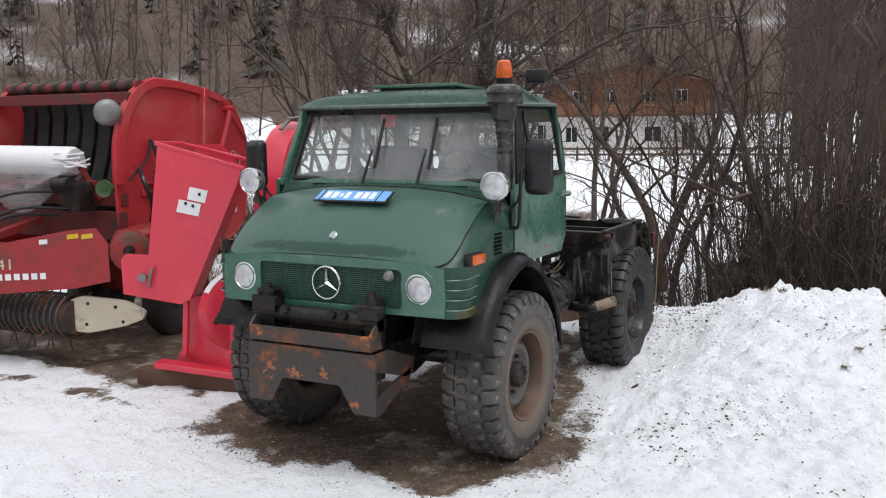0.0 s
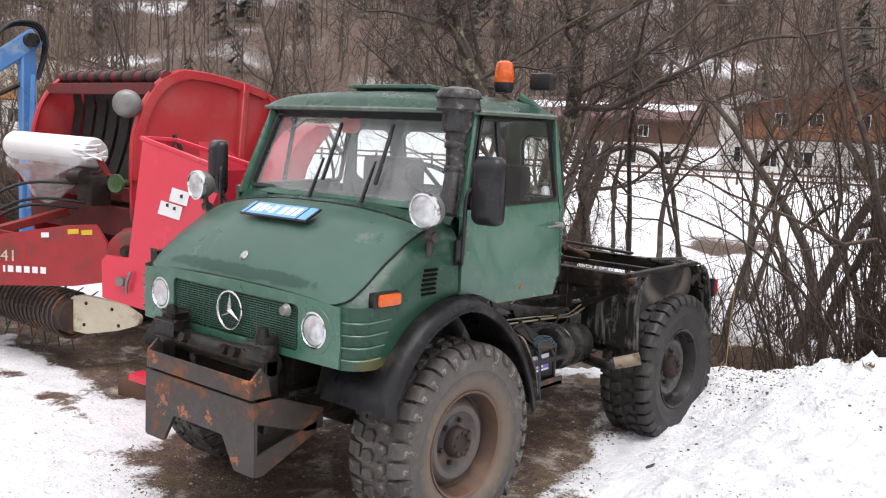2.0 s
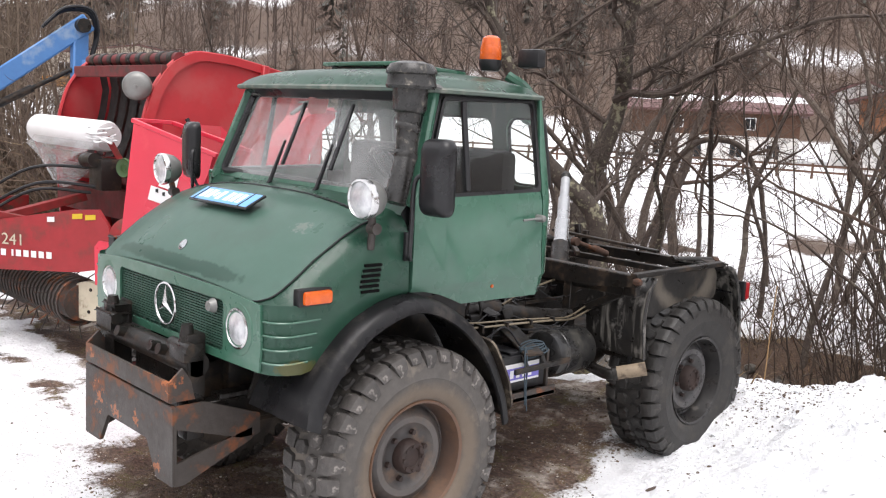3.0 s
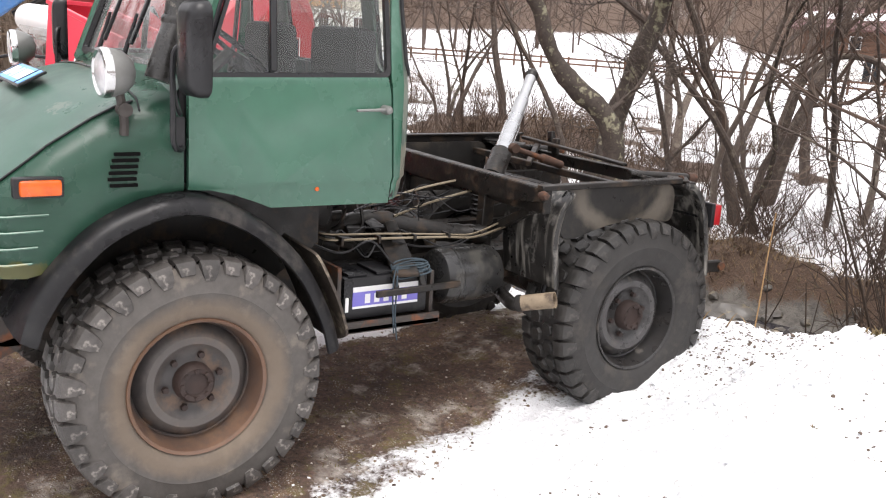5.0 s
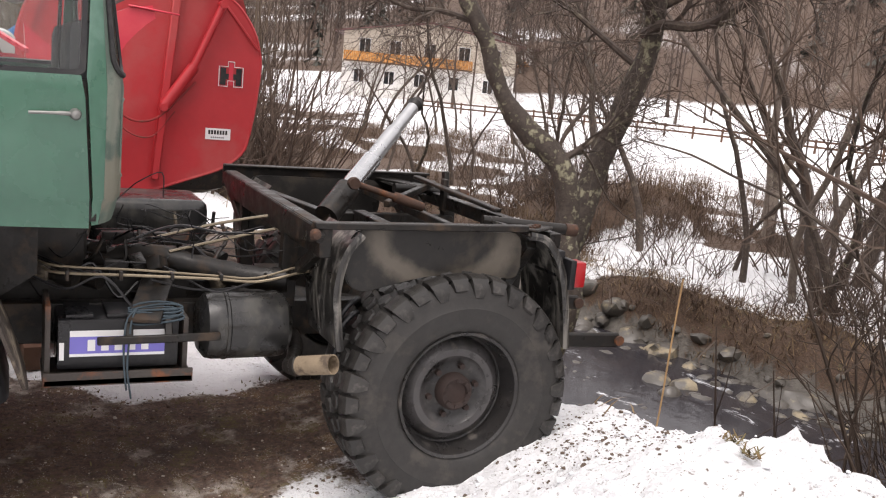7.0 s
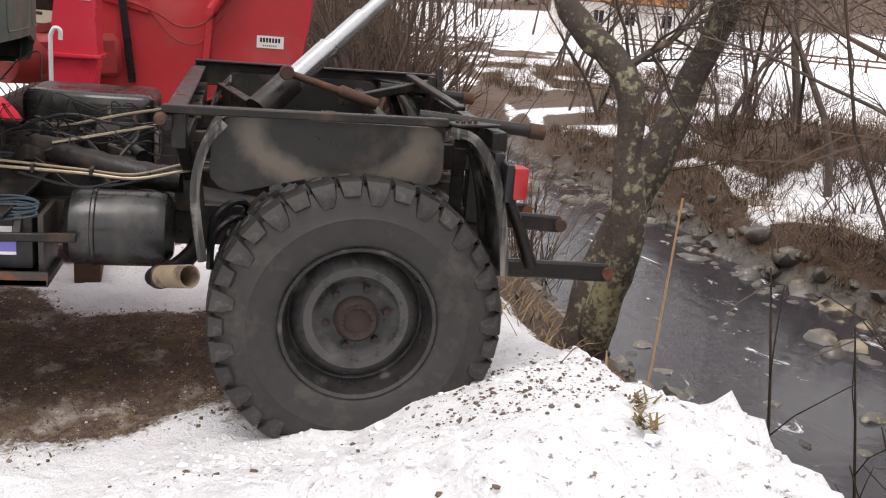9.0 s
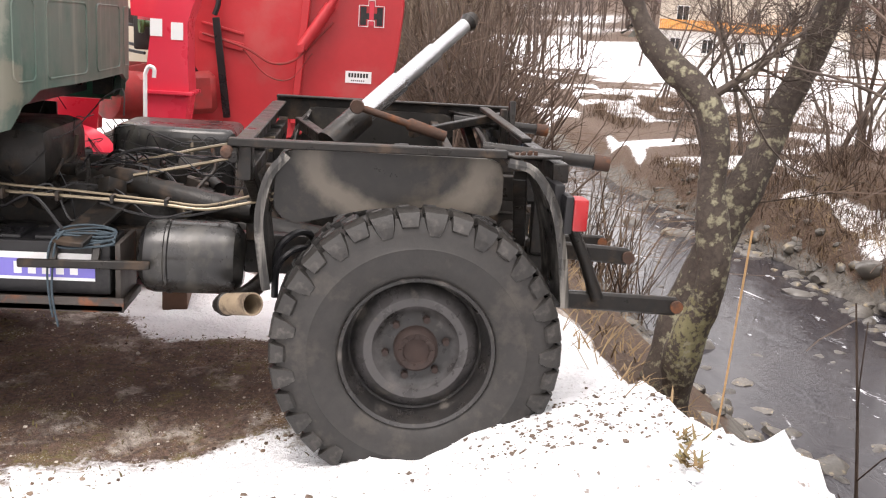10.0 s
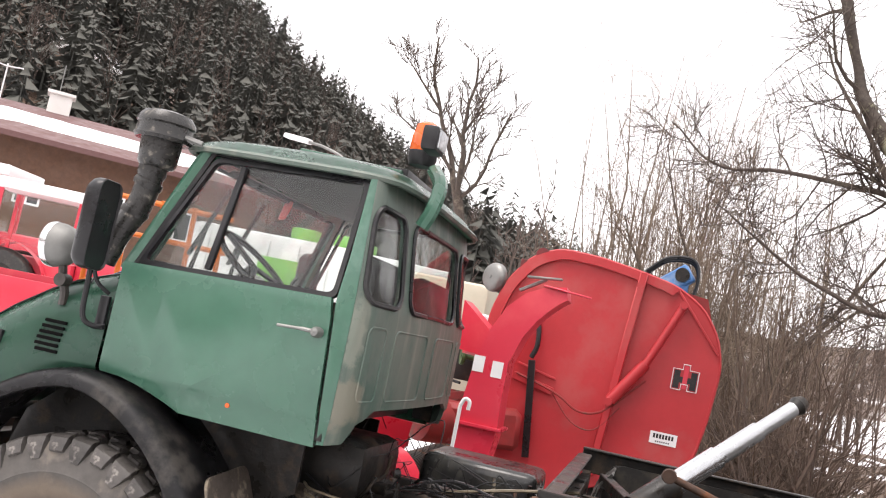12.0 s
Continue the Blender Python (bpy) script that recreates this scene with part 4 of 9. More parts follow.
for k, h in enumerate(holes):
    bm = bmesh.new()
    loop_tube(bm, [wall_pt(u, v, 0.004) for u, v in h], 0.011)
    seal = part("rear_window_seal", bm, BLACK_PLASTIC, truck)
    bm = bmesh.new()
    sheet(bm, h, [], lambda u, v: wall_pt(u, v, -0.008), 0.004, ARC_CUTS)
    pane = part("pane", bm, GLASS, seal)
    pane.visible_shadow = False
# pressed panels on the rear wall
for a, b in ((1.04, 1.21), (1.32, 1.78), (TOTAL - 1.78, TOTAL - 1.32), (TOTAL - 1.21, TOTAL - 1.04)):
    bm = bmesh.new()
    loop_tube(bm, [wall_pt(u, v, 0.0) for u, v in round_rect(a, b, 1.38, 1.66, 0.03)], 0.0045)
    part("rear_pressing", bm, GREEN_WORN, truck)

for s in (-1, 1):
    def door_pt(u, v, out=0.0, s=s):
        p = wall_pt(u, v, out)
        return Vector((p.x * s, p.y, p.z))
    # door: lower panel and window frame
    bm = bmesh.new()
    lower = [(0.012, 1.29), (0.10, 1.285), (0.20, 1.262), (0.30, 1.225), (0.36, 1.20), (S_DOOR, 1.195), (S_DOOR - 0.03, 1.66), (S_DOOR - 0.045, 1.735), (0.012, 1.715)]
    sheet(bm, lower, [], lambda u, v: door_pt(u, v, 0.004), 0.03, [0.2, 0.4, 0.6, 0.8, 0.89], [1.29, 1.31, 1.70])
    door = part("door", bm, GREEN, truck, "green cab door with a faint crease")
    frame_o = round_poly([(0.065, 1.715), (S_DOOR - 0.03, 1.735), (S_DOOR - 0.022, 2.20), (0.245, 2.185)], 0.03)
    frame_i = round_poly([(0.088, 1.735), (S_DOOR - 0.048, 1.752), (S_DOOR - 0.040, 2.183), (0.254, 2.168)], 0.03)
    bm = bmesh.new()
    sheet(bm, frame_o, [frame_i], lambda u, v: door_pt(u, v, 0.0), 0.025, [0.2, 0.4, 0.6, 0.8], [1.8, 2.0])
    part("window_frame", bm, BLACK_PLASTIC, door, "black window rubber")
    bm = bmesh.new()
    beam(bm, door_pt(0.355, 1.745, -0.005), door_pt(0.375, 2.165, -0.005), 0.028, 0.022)
    part("quarter_post", bm, BLACK_PLASTIC, door)
    bm = bmesh.new()
    sheet(bm, frame_i, [], lambda u, v: door_pt(u, v, -0.012), 0.004, [0.4, 0.7])
    gl = part("side_window", bm, GLASS, door)
    gl.visible_shadow = False
    # handle
    bm = bmesh.new()
    tube(bm, curve_pts([door_pt(0.845, 1.602, 0.01), door_pt(0.845, 1.602, 0.035), door_pt(0.80, 1.604, 0.045), door_pt(0.70, 1.60, 0.042)], 5), [0.012] * 6 + [0.008] * 5 + [0.006] * 5, 8)
    revolve(bm, [(0.001, 0.06), (0.014, 0.055), (0.02, 0.04), (0.02, 0.0)], door_pt(0.848, 1.602, 0.0), (s, 0, 0), 14)
    part("door_handle", bm, GREY_METAL, door, "chrome door handle")
    if s == 1:
        bm = bmesh.new()
        revolve(bm, [(0.001, 0.003), (0.009, 0.001), (0.010, -0.004)], door_pt(0.555, 1.272, 0.005), (1, 0, 0), 10)
        part("plug", bm, AMBER, door, "orange rubber plug")
    part("door_jamb", box(bmesh.new(), 0.835 * s, 0.872 * s, 0.80, 0.90, 1.22, 1.72, 0.004), BLACK_PAINT, truck)
    # rain gutter and pillar at the windscreen
    bm = bmesh.new()
    beam(bm, (0.875 * s, -0.015, 1.675), (0.785 * s, 0.175, 2.225), 0.05, 0.055, 0.012)
    part("windscreen_pillar", bm, GREEN, truck)
    bm = bmesh.new()
    beam(bm, (0.885 * s, 0.02, 1.70), (0.80 * s, 0.20, 2.20), 0.014, 0.02, 0.003)
    part("pillar_seal", bm, BLACK_PLASTIC, truck)


# windscreen
def screen_pt(u, v, out=0.0):
    """u: -1 to 1 across, v: 0 to 1 up."""
    w = 0.845 - 0.08 * v
    bow = 0.075 * (1 - abs(u) ** 2.2)
    return Vector((u * w, 0.005 + 0.175 * v - bow - out, 1.70 + 0.50 * v))


ucuts = [-0.9, -0.75, -0.6, -0.4, -0.2, 0, 0.2, 0.4, 0.6, 0.75, 0.9]
opening = round_rect(-0.955, 0.955, 0.06, 0.945, 0.05)
bm = bmesh.new()
sheet(bm, [(-1, -0.02), (1, -0.02), (1, 1.05), (-1, 1.05)], [opening], lambda u, v: screen_pt(u, v), 0.03, ucuts)
part("windscreen_frame", bm, GREEN, truck)
bm = bmesh.new()
loop_tube(bm, [screen_pt(u, v, 0.006) for u, v in round_rect(-0.955, 0.955, 0.06, 0.945, 0.05, 8) ], 0.019)
part("windscreen_seal", bm, BLACK_PLASTIC, truck)
bm = bmesh.new()
sheet(bm, opening, [], lambda u, v: screen_pt(u, v, -0.006), 0.005, ucuts)
ws = part("windscreen", bm, SCREEN, truck, "windscreen with dust and the sky's haze as a pale film")
ws.visible_shadow = False
for base, tip in (((-0.19, 0.03), (-0.085, 0.86)), ((0.30, 0.03), (0.42, 0.86))):
    bm = bmesh.new()
    a, b = screen_pt(*base, 0.035), screen_pt(*tip, 0.03)
    mid = a.lerp(b, 0.52) + Vector((0, -0.02, 0))
    tube(bm, [a + Vector((0, -0.02, -0.03)), a, mid], [0.014, 0.012, 0.007], 8)
    beam(bm, a.lerp(b, 0.22) + Vector((0.06, -0.012, 0)), b, 0.024, 0.016)
    part("wiper", bm, BLACK_PLASTIC, truck)

# scuttle between hood and windscreen
bm = bmesh.new()
secs = []
for k in range(21):
    u = -1 + k / 10
    p, q = screen_pt(u, -0.03, 0.0), None
    w = 0.85 * u
    top = 1.725 - 0.055 * abs(u) ** 2.6
    secs.append([Vector((w, -0.06 - 0.03 * (1 - abs(u)), top - 0.03)), Vector((w, -0.05 + 0.0, top - 0.012)), Vector((w, p.y - 0.01, p.z + 0.015)), Vector((w, p.y + 0.05, p.z + 0.02))])
loft(bm, secs)
bmesh.ops.solidify(bm, geom=bm.faces[:], thickness=0.01)
part("scuttle", bm, GREEN, truck)

# roof
bm = bmesh.new()
rows = []
NU, NV = 24, 22
for j in range(NV + 1):
    v = -1 + 2 * j / NV
    row = []
    for i in range(NU + 1):
        u = -1 + 2 * i / NU
        fx, fy = u * math.sqrt(1 - 0.16 * v ** 6), v * math.sqrt(1 - 0.18 * u ** 6)
        crown = (1 - abs(u) ** 5) * (1 - abs(v) ** 5)
        z = 2.215 + 0.082 * crown ** 0.6 + 0.03 * (1 - u * u) * (1 - v * v)
        row.append(Vector((fx * 0.838, 0.515 + fy * 0.485 - 0.035 * (v < 0) * (1 - u * u) * abs(v), z)))
    rows.append(row)
loft(bm, rows)
bmesh.ops.solidify(bm, geom=bm.faces[:], thickness=0.025)
part("roof", bm, GREEN, truck)
edge = rows[0] + [r[-1] for r in rows[1:]] + rows[-1][::-1][1:] + [r[0] for r in rows[::-1][1:-1]]
bm = bmesh.new()
loop_tube(bm, [p + Vector((0, 0, -0.006)) for p in edge], 0.014)
part("rain_gutter", bm, GREEN_WORN, truck)
# black strip painting in the shade below the roof's front edge
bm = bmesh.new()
edge_shade = [[screen_pt(u, 0.96, 0.004 + d) + Vector((0, 0, dz)) for u in [k / 10 - 1 for k in range(21)]] for d, dz in ((0.0, -0.02), (0.055, 0.02), (0.06, 0.045), (0.0, 0.055))]
loft(bm, edge_shade)
part("roof_edge_shade", bm, BLACK_PLASTIC, truck, "black strip for the shade under the roof edge")
# roof hatch, propped open
bm = bmesh.new()
box(bm, -0.33, 0.33, -0.02, 0.46, -0.012, 0.012, 0.008, Matrix.Translation((0.0, 0.36, 2.350)) @ Euler((radians(-3), 0, 0)).to_matrix().to_4x4())
part("roof_hatch", bm, GREEN, truck, "raised green roof hatch")
bm = bmesh.new()
box(bm, -0.30, 0.30, 0.38, 0.84, 2.30, 2.35, 0.004)
part("hatch_seal", bm, BLACK_PLASTIC, truck)

# beacon and work lamp on the roof's rear edge
bm = bmesh.new()
tube(bm, curve_pts([(0.60, 1.03, 2.08), (0.60, 1.06, 2.16), (0.56, 1.06, 2.26), (0.47, 1.0, 2.33)], 5), 0.03, 8)
part("beacon_stalk", bm, GREEN, truck)
bm = bmesh.new()
revolve(bm, [(0.001, -0.10), (0.05, -0.10), (0.062, -0.07), (0.062, -0.04)], (0.41, 0.92, 2.45), (0, 0, 1), 20)
beacon = part("beacon", bm, BLACK_PLASTIC, truck)
bm = bmesh.new()
revolve(bm, [(0.058, -0.045), (0.06, -0.03), (0.058, 0.02), (0.048, 0.075), (0.03, 0.088), (0.001, 0.09)], (0.41, 0.92, 2.45), (0, 0, 1), 24)
part("beacon_dome", bm, AMBER, beacon, "orange beacon dome")
bm = bmesh.new()
box(bm, 0.55, 0.70, 0.98, 1.05, 2.37, 2.47, 0.02)
lamp = part("work_lamp", bm, BLACK_PLASTIC, truck)
bm = bmesh.new()
box(bm, 0.565, 0.685, 1.048, 1.056, 2.385, 2.455, 0.003)
part("lamp_glass", bm, LENS, lamp)

# snorkel air intake
WORN_BLACK = material("worn_black_intake_paint", (0.014, 0.0135, 0.013), 0.32, dark=(0.03, 0.028, 0.025), grain=18, amount=0.7, bump=0.2, stain=(0.20, 0.18, 0.15), stain_scale=24, stain_amount=0.1, rough_var=0.2)
bm = bmesh.new()
tube(bm, curve_pts([(0.838, -0.025, 2.12), (0.842, -0.03, 2.02), (0.855, -0.045, 1.92), (0.875, -0.085, 1.82), (0.88, -0.125, 1.70)], 6), [0.056] * 4 + [0.050] * 17 + [0.052] * 4, 18)
for q, r in (((0.856, -0.05, 1.91), 0.057), ((0.842, -0.03, 2.03), 0.060)):
    tube(bm, [Vector(q) + Vector((0, 0.004, 0.014)), Vector(q), Vector(q) - Vector((0, 0.004, 0.014))], [r - 0.004, r, r - 0.004], 18)
snorkel = part("air_intake", bm, WORN_BLACK, truck, "worn black snorkel with a round cap")
bm = bmesh.new()
revolve(bm, [(0.052, -0.205), (0.066, -0.20), (0.076, -0.185), (0.080, -0.12), (0.080, -0.085), (0.001, -0.08)], (0.835, -0.018, 2.30), (0, 0, 1), 28)
part("intake_body", bm, WORN_BLACK, snorkel, "scratched black intake body")
bm = bmesh.new()
revolve(bm, [(0.075, -0.095), (0.108, -0.095), (0.116, -0.082), (0.112, -0.07), (0.108, -0.035), (0.116, -0.028), (0.114, -0.012), (0.095, 0.014), (0.05, 0.026), (0.001, 0.028)], (0.835, -0.015, 2.30), (0, 0, 1), 32)
part("intake_cap", bm, WORN_BLACK, snorkel)
bm = bmesh.new()
tube(bm, [(0.86, 0.05, 2.24), (0.84, 0.16, 2.22)], 0.012, 6)
part("intake_clamp", bm, GREY_METAL, snorkel)

# mirrors
for s in (-1, 1):
    bm = bmesh.new()
    MM = Matrix.Translation((1.075 * s, -0.05, 1.825)) @ Euler((0, 0, radians(5 if s > 0 else -12))).to_matrix().to_4x4()
    loft(bm, [[MM @ Vector((u, y, v)) for u, v in round_rect(-0.085 * k, 0.085 * k, -0.168 * k ** 0.6, 0.168 * k ** 0.6, 0.045 * k, 6)] for y, k in ((0.018, 0.93), (0.026, 0.97), (0.022, 1.0), (-0.004, 1.0), (-0.022, 0.95), (-0.038, 0.82), (-0.048, 0.6), (-0.052, 0.3))], closed=True, caps=True)
    mirror = part("wing_mirror", bm, BLACK_PLASTIC, truck, "large black wing mirror")
    bm = bmesh.new()
    tube(bm, curve_pts([(1.02 * s, -0.06, 1.84), (0.985 * s, -0.10, 1.80), (0.975 * s, -0.10, 1.60), (0.965 * s, -0.095, 1.48), (0.93 * s, -0.06, 1.45), (0.90 * s, -0.04, 1.46)], 5), 0.011, 8)
    tube(bm, curve_pts([(0.98 * s, -0.10, 1.70), (0.95 * s, -0.08, 1.62), (0.90 * s, -0.05, 1.58)], 4), 0.009, 6)
    box(bm, 0.893 * s, 0.913 * s, -0.075, -0.035, 1.44, 1.57, 0.006)
    part("mirror_arm", bm, BLACK_PLASTIC, mirror)
    bm = bmesh.new()
    box(bm, -0.008, 0.008, -0.028, -0.0255, -0.012, 0.012, 0.0, Matrix.Translation((1.075 * s, -0.05, 1.80)) @ Euler((0, 0, radians(5 if s > 0 else -12))).to_matrix().to_4x4() @ Matrix.Translation((0.04, 0, 0)))
    part("mirror_mark", bm, WHITE, mirror)

# cab inside
bm = bmesh.new()
box(bm, -0.80, 0.80, -0.02, 0.78, 1.24, 1.30)
box(bm, -0.84, 0.84, -0.04, 0.12, 1.30, 1.69, 0.03)
part("cab_floor_and_dash", bm, BLACK_PLASTIC, truck)
for x in (-0.42, 0.42):
    bm = bmesh.new()
    box(bm, x - 0.25, x + 0.25, 0.40, 0.85, 1.40, 1.53, 0.04)
    seat = part("seat", bm, SEAT, truck, "dark upholstered cab seat")
    bm = bmesh.new()
    box(bm, x - 0.24, x + 0.24, 0.80, 0.92, 1.50, 1.93, 0.05)
    part("backrest", bm, SEAT, seat)
bm = bmesh.new()
cst, ax = Vector((0.45, 0.31, 1.80)), Vector((0, 0.62, 0.78)).normalized()
u = Vector((1, 0, 0))
w = ax.cross(u)
loop_tube(bm, [cst + u * 0.20 * math.cos(a * math.pi / 16) + w * 0.20 * math.sin(a * math.pi / 16) for a in range(32)], 0.013)
for a in (30, 150, 270):
    tube(bm, [cst, cst + u * 0.2 * math.cos(radians(a)) + w * 0.2 * math.sin(radians(a))], 0.012, 6)
tube(bm, [cst, (0.45, 0.07, 1.55)], 0.025, 8)
part("steering_wheel", bm, BLACK_PLASTIC, truck)
bm = bmesh.new()
prism(bm, round_poly([(-0.048, -0.05), (0.045, -0.045), (0.06, 0.045), (-0.05, 0.055)], 0.022), "y", -0.003, 0.003)
bmesh.ops.transform(bm, matrix=Matrix.Translation((-0.10, 0.15, 2.12)) @ Euler((radians(-12), 0, radians(42))).to_matrix().to_4x4(), verts=bm.verts)
part("card", bm, PADDLE, truck, "pale red card hung behind the windscreen")
bm = bmesh.new()
box(bm, -0.78, 0.78, 0.16, 0.86, 2.195, 2.21, 0.004)
part("roof_lining", bm, SEAT, truck)


# --- mudguards ---
def arc_pts(n=22):
    c = [(-0.66, 0.80), (-0.62, 0.885), (-0.50, 1.062), (-0.32, 1.212), (-0.05, 1.288), (0.215, 1.20), (0.44, 1.005), (0.575, 0.765), (0.625, 0.60)]
    return [(p.x, p.y) for p in curve_pts([(a, b, 0) for a, b in c], 4)]


for s in (-1, 1):
    bm = bmesh.new()
    pts = arc_pts()
    secs = []
    for i, (y, z) in enumerate(pts):
        ty, tz = pts[min(i + 1, len(pts) - 1)][0] - pts[max(i - 1, 0)][0], pts[min(i + 1, len(pts) - 1)][1] - pts[max(i - 1, 0)][1]
        ln = math.hypot(ty, tz)
        ny, nz = -tz / ln, ty / ln
        flare = 0.03 * smooth01(5, 0, i)
        prof = [(0.58, 0.0), (0.80, 0.0), (0.93, -0.002), (0.972 + flare, -0.012), (0.995 + flare, -0.04), (0.998 + flare, -0.07), (0.985 + flare, -0.075)]
        secs.append([Vector((x * s, y + ny * d, z + nz * d)) for x, d in prof])
    loft(bm, secs)
    bmesh.ops.solidify(bm, geom=bm.faces[:], thickness=0.01)
    part("front_mudguard", bm, MUDGUARD, truck, "scuffed black front mudguard")
    bm = bmesh.new()
    sheet(bm, round_poly([(0.56, 1.02), (0.93, 1.0), (0.965, 0.80), (0.95, 0.63), (0.80, 0.57), (0.58, 0.60)], 0.05), [], lambda u, v: Vector((u * s, 0.665 - 0.30 * (v - 0.62) - 0.25 * (v - 0.62) ** 2, v)), 0.012, [0.7, 0.8], [0.7, 0.8, 0.9])
    part("mud_flap", bm, MUDDY, truck, "mud-caked sheet behind the front wheel")


# --- wheels ---
HUB_RUST = material("dark_hub_rust", (0.034, 0.019, 0.015), 0.7, dark=(0.016, 0.011, 0.010), grain=22, amount=0.8, bump=0.3)
BLOCKS = 34


def block_mesh(rings, mat):
    """A tread block lofted through four-cornered rings, closed at both ends."""
    bm = bmesh.new()
    loft(bm, rings, closed=True, caps=True)
    ob = link("tread_block", bm, mat)
    me = ob.data
    bpy.data.objects.remove(ob)
    return me


def shoulder_block(mat, reach, half, sgn=1):
    st = [(0.092, 0.524, 0.9), (0.100, 0.529, 0.95), (0.150, 0.527, 1.0), (0.168, 0.519, 1.0), (0.180, 0.496, 0.92), (0.1865, 0.472, 0.82), (0.1845, reach, 0.5)]
    rings = []
    for w, r, k in st:
        wi, ri = (w - 0.004, r - 0.036) if w < 0.16 else (w - 0.022, r - 0.012)
        h, slant = half * k, 0.035 - 0.22 * (w - 0.09)
        rings.append([Vector((p * sgn, q * math.cos(a + slant), q * math.sin(a + slant))) for p, q, a in ((w, r, -h), (w, r, h), (wi, ri, h * 1.15), (wi, ri, -h * 1.15))])
    return block_mesh(rings, mat)


def middle_block(mat, w0, turn):
    out = [(-0.066, -0.016), (-0.025, -0.036), (0.05, -0.03), (0.066, 0.014), (0.022, 0.038), (-0.048, 0.03)]
    return block_mesh([[Vector((w0 + w * k * turn, r * math.cos(a * k), r * math.sin(a * k))) for a, w in out] for r, k in ((0.492, 1.1), (0.524, 1.0), (0.529, 0.9))], mat)


def block_set(mat):
    return [shoulder_block(mat, 0.440, 0.077), shoulder_block(mat, 0.468, 0.071)], [middle_block(mat, 0.045, 1), middle_block(mat, -0.043, -1)], shoulder_block(mat, 0.45, 0.066, -1)


def make_wheel(at, side, rubber, tread, rim, shoulder, middle, inner):
    """One wheel: steel rim, blocky tyre, hub with nuts. side: +1 faces left."""
    x, y, z = at
    ax = Vector((side, 0, 0))
    c = Vector(at)
    bm = bmesh.new()
    revolve(bm, [(0.255, -0.15), (0.262, 0.06), (0.276, 0.135), (0.285, 0.155), (0.281, 0.165), (0.268, 0.158), (0.258, 0.12), (0.245, 0.06), (0.238, 0.055),
                 (0.225, 0.075), (0.19, 0.098), (0.16, 0.095), (0.145, 0.078), (0.12, 0.070), (0.085, 0.072), (0.08, 0.075), (0.001, 0.075)], c, ax, 48)
    wheel = part("wheel", bm, rim, truck, "dirty dark steel rim")
    bm = bmesh.new()
    revolve(bm, [(0.082, 0.07), (0.08, 0.115), (0.068, 0.132), (0.05, 0.128), (0.046, 0.118), (0.001, 0.118)], c, ax, 24)
    part("hub", bm, HUB_RUST, wheel, "dark rusty wheel hub")
    for k in range(6):
        a = radians(60 * k + 12)
        p = c + Vector((0, math.cos(a), math.sin(a))) * 0.112
        part("wheel_nut", tube(bmesh.new(), [p + ax * 0.068, p + ax * 0.092], [0.015, 0.013], 6), HUB_RUST, wheel)
    for k in range(8):
        a = radians(45 * k)
        p = c + Vector((0, math.cos(a), math.sin(a))) * 0.057
        part("hub_bolt", tube(bmesh.new(), [p + ax * 0.122, p + ax * 0.138], 0.009, 6), HUB_RUST, wheel)
    # tyre: carcass, then its blocks
    bm = bmesh.new()
    prof = [(0.262, 0.12), (0.275, 0.15), (0.30, 0.168), (0.34, 0.180), (0.385, 0.184), (0.392, 0.187), (0.398, 0.184), (0.44, 0.181), (0.47, 0.174), (0.498, 0.156), (0.508, 0.12), (0.510, 0.0)]
    prof = prof + [(r, -a) for r, a in prof[::-1][1:]]
    revolve(bm, prof, c, ax, 96)
    part("tyre", bm, rubber, wheel, "worn black off-road tyre with dusty sidewall", smooth=True)
    rest = bmesh.new()
    flip = Matrix() if side > 0 else Matrix.Rotation(math.pi, 4, "Z")
    for k in range(BLOCKS):
        for j, (me, off) in enumerate(((shoulder[k % 2], 0.0), (middle[0], 0.3), (middle[1], 0.8), (inner, 0.5))):
            m = Matrix.Translation(c) @ flip @ Matrix.Rotation(2 * math.pi * (k + off) / BLOCKS, 4, "X")
            if side > 0 and j < 3:
                ob = new("tread_block", me)
                ob.parent = wheel
                ob.matrix_basis = m
            else:
                tmp = me.copy()
                tmp.transform(m)
                rest.from_mesh(tmp)
                bpy.data.meshes.remove(tmp)
    tagged(part("tread", rest, tread, wheel), "blocky tread", kind="stuff")
    return wheel


REAR = (RUBBER, TREAD, RIM, *block_set(TREAD))
FRONT = (DUSTY_RUBBER, DUSTY_TREAD, DUSTY_RIM, *block_set(DUSTY_TREAD))
for wy in (0.0, 2.38):
    for sd in (-1, 1):
        make_wheel((0.815 * sd, wy, 0.515), sd, *(FRONT if wy < 1 else REAR))

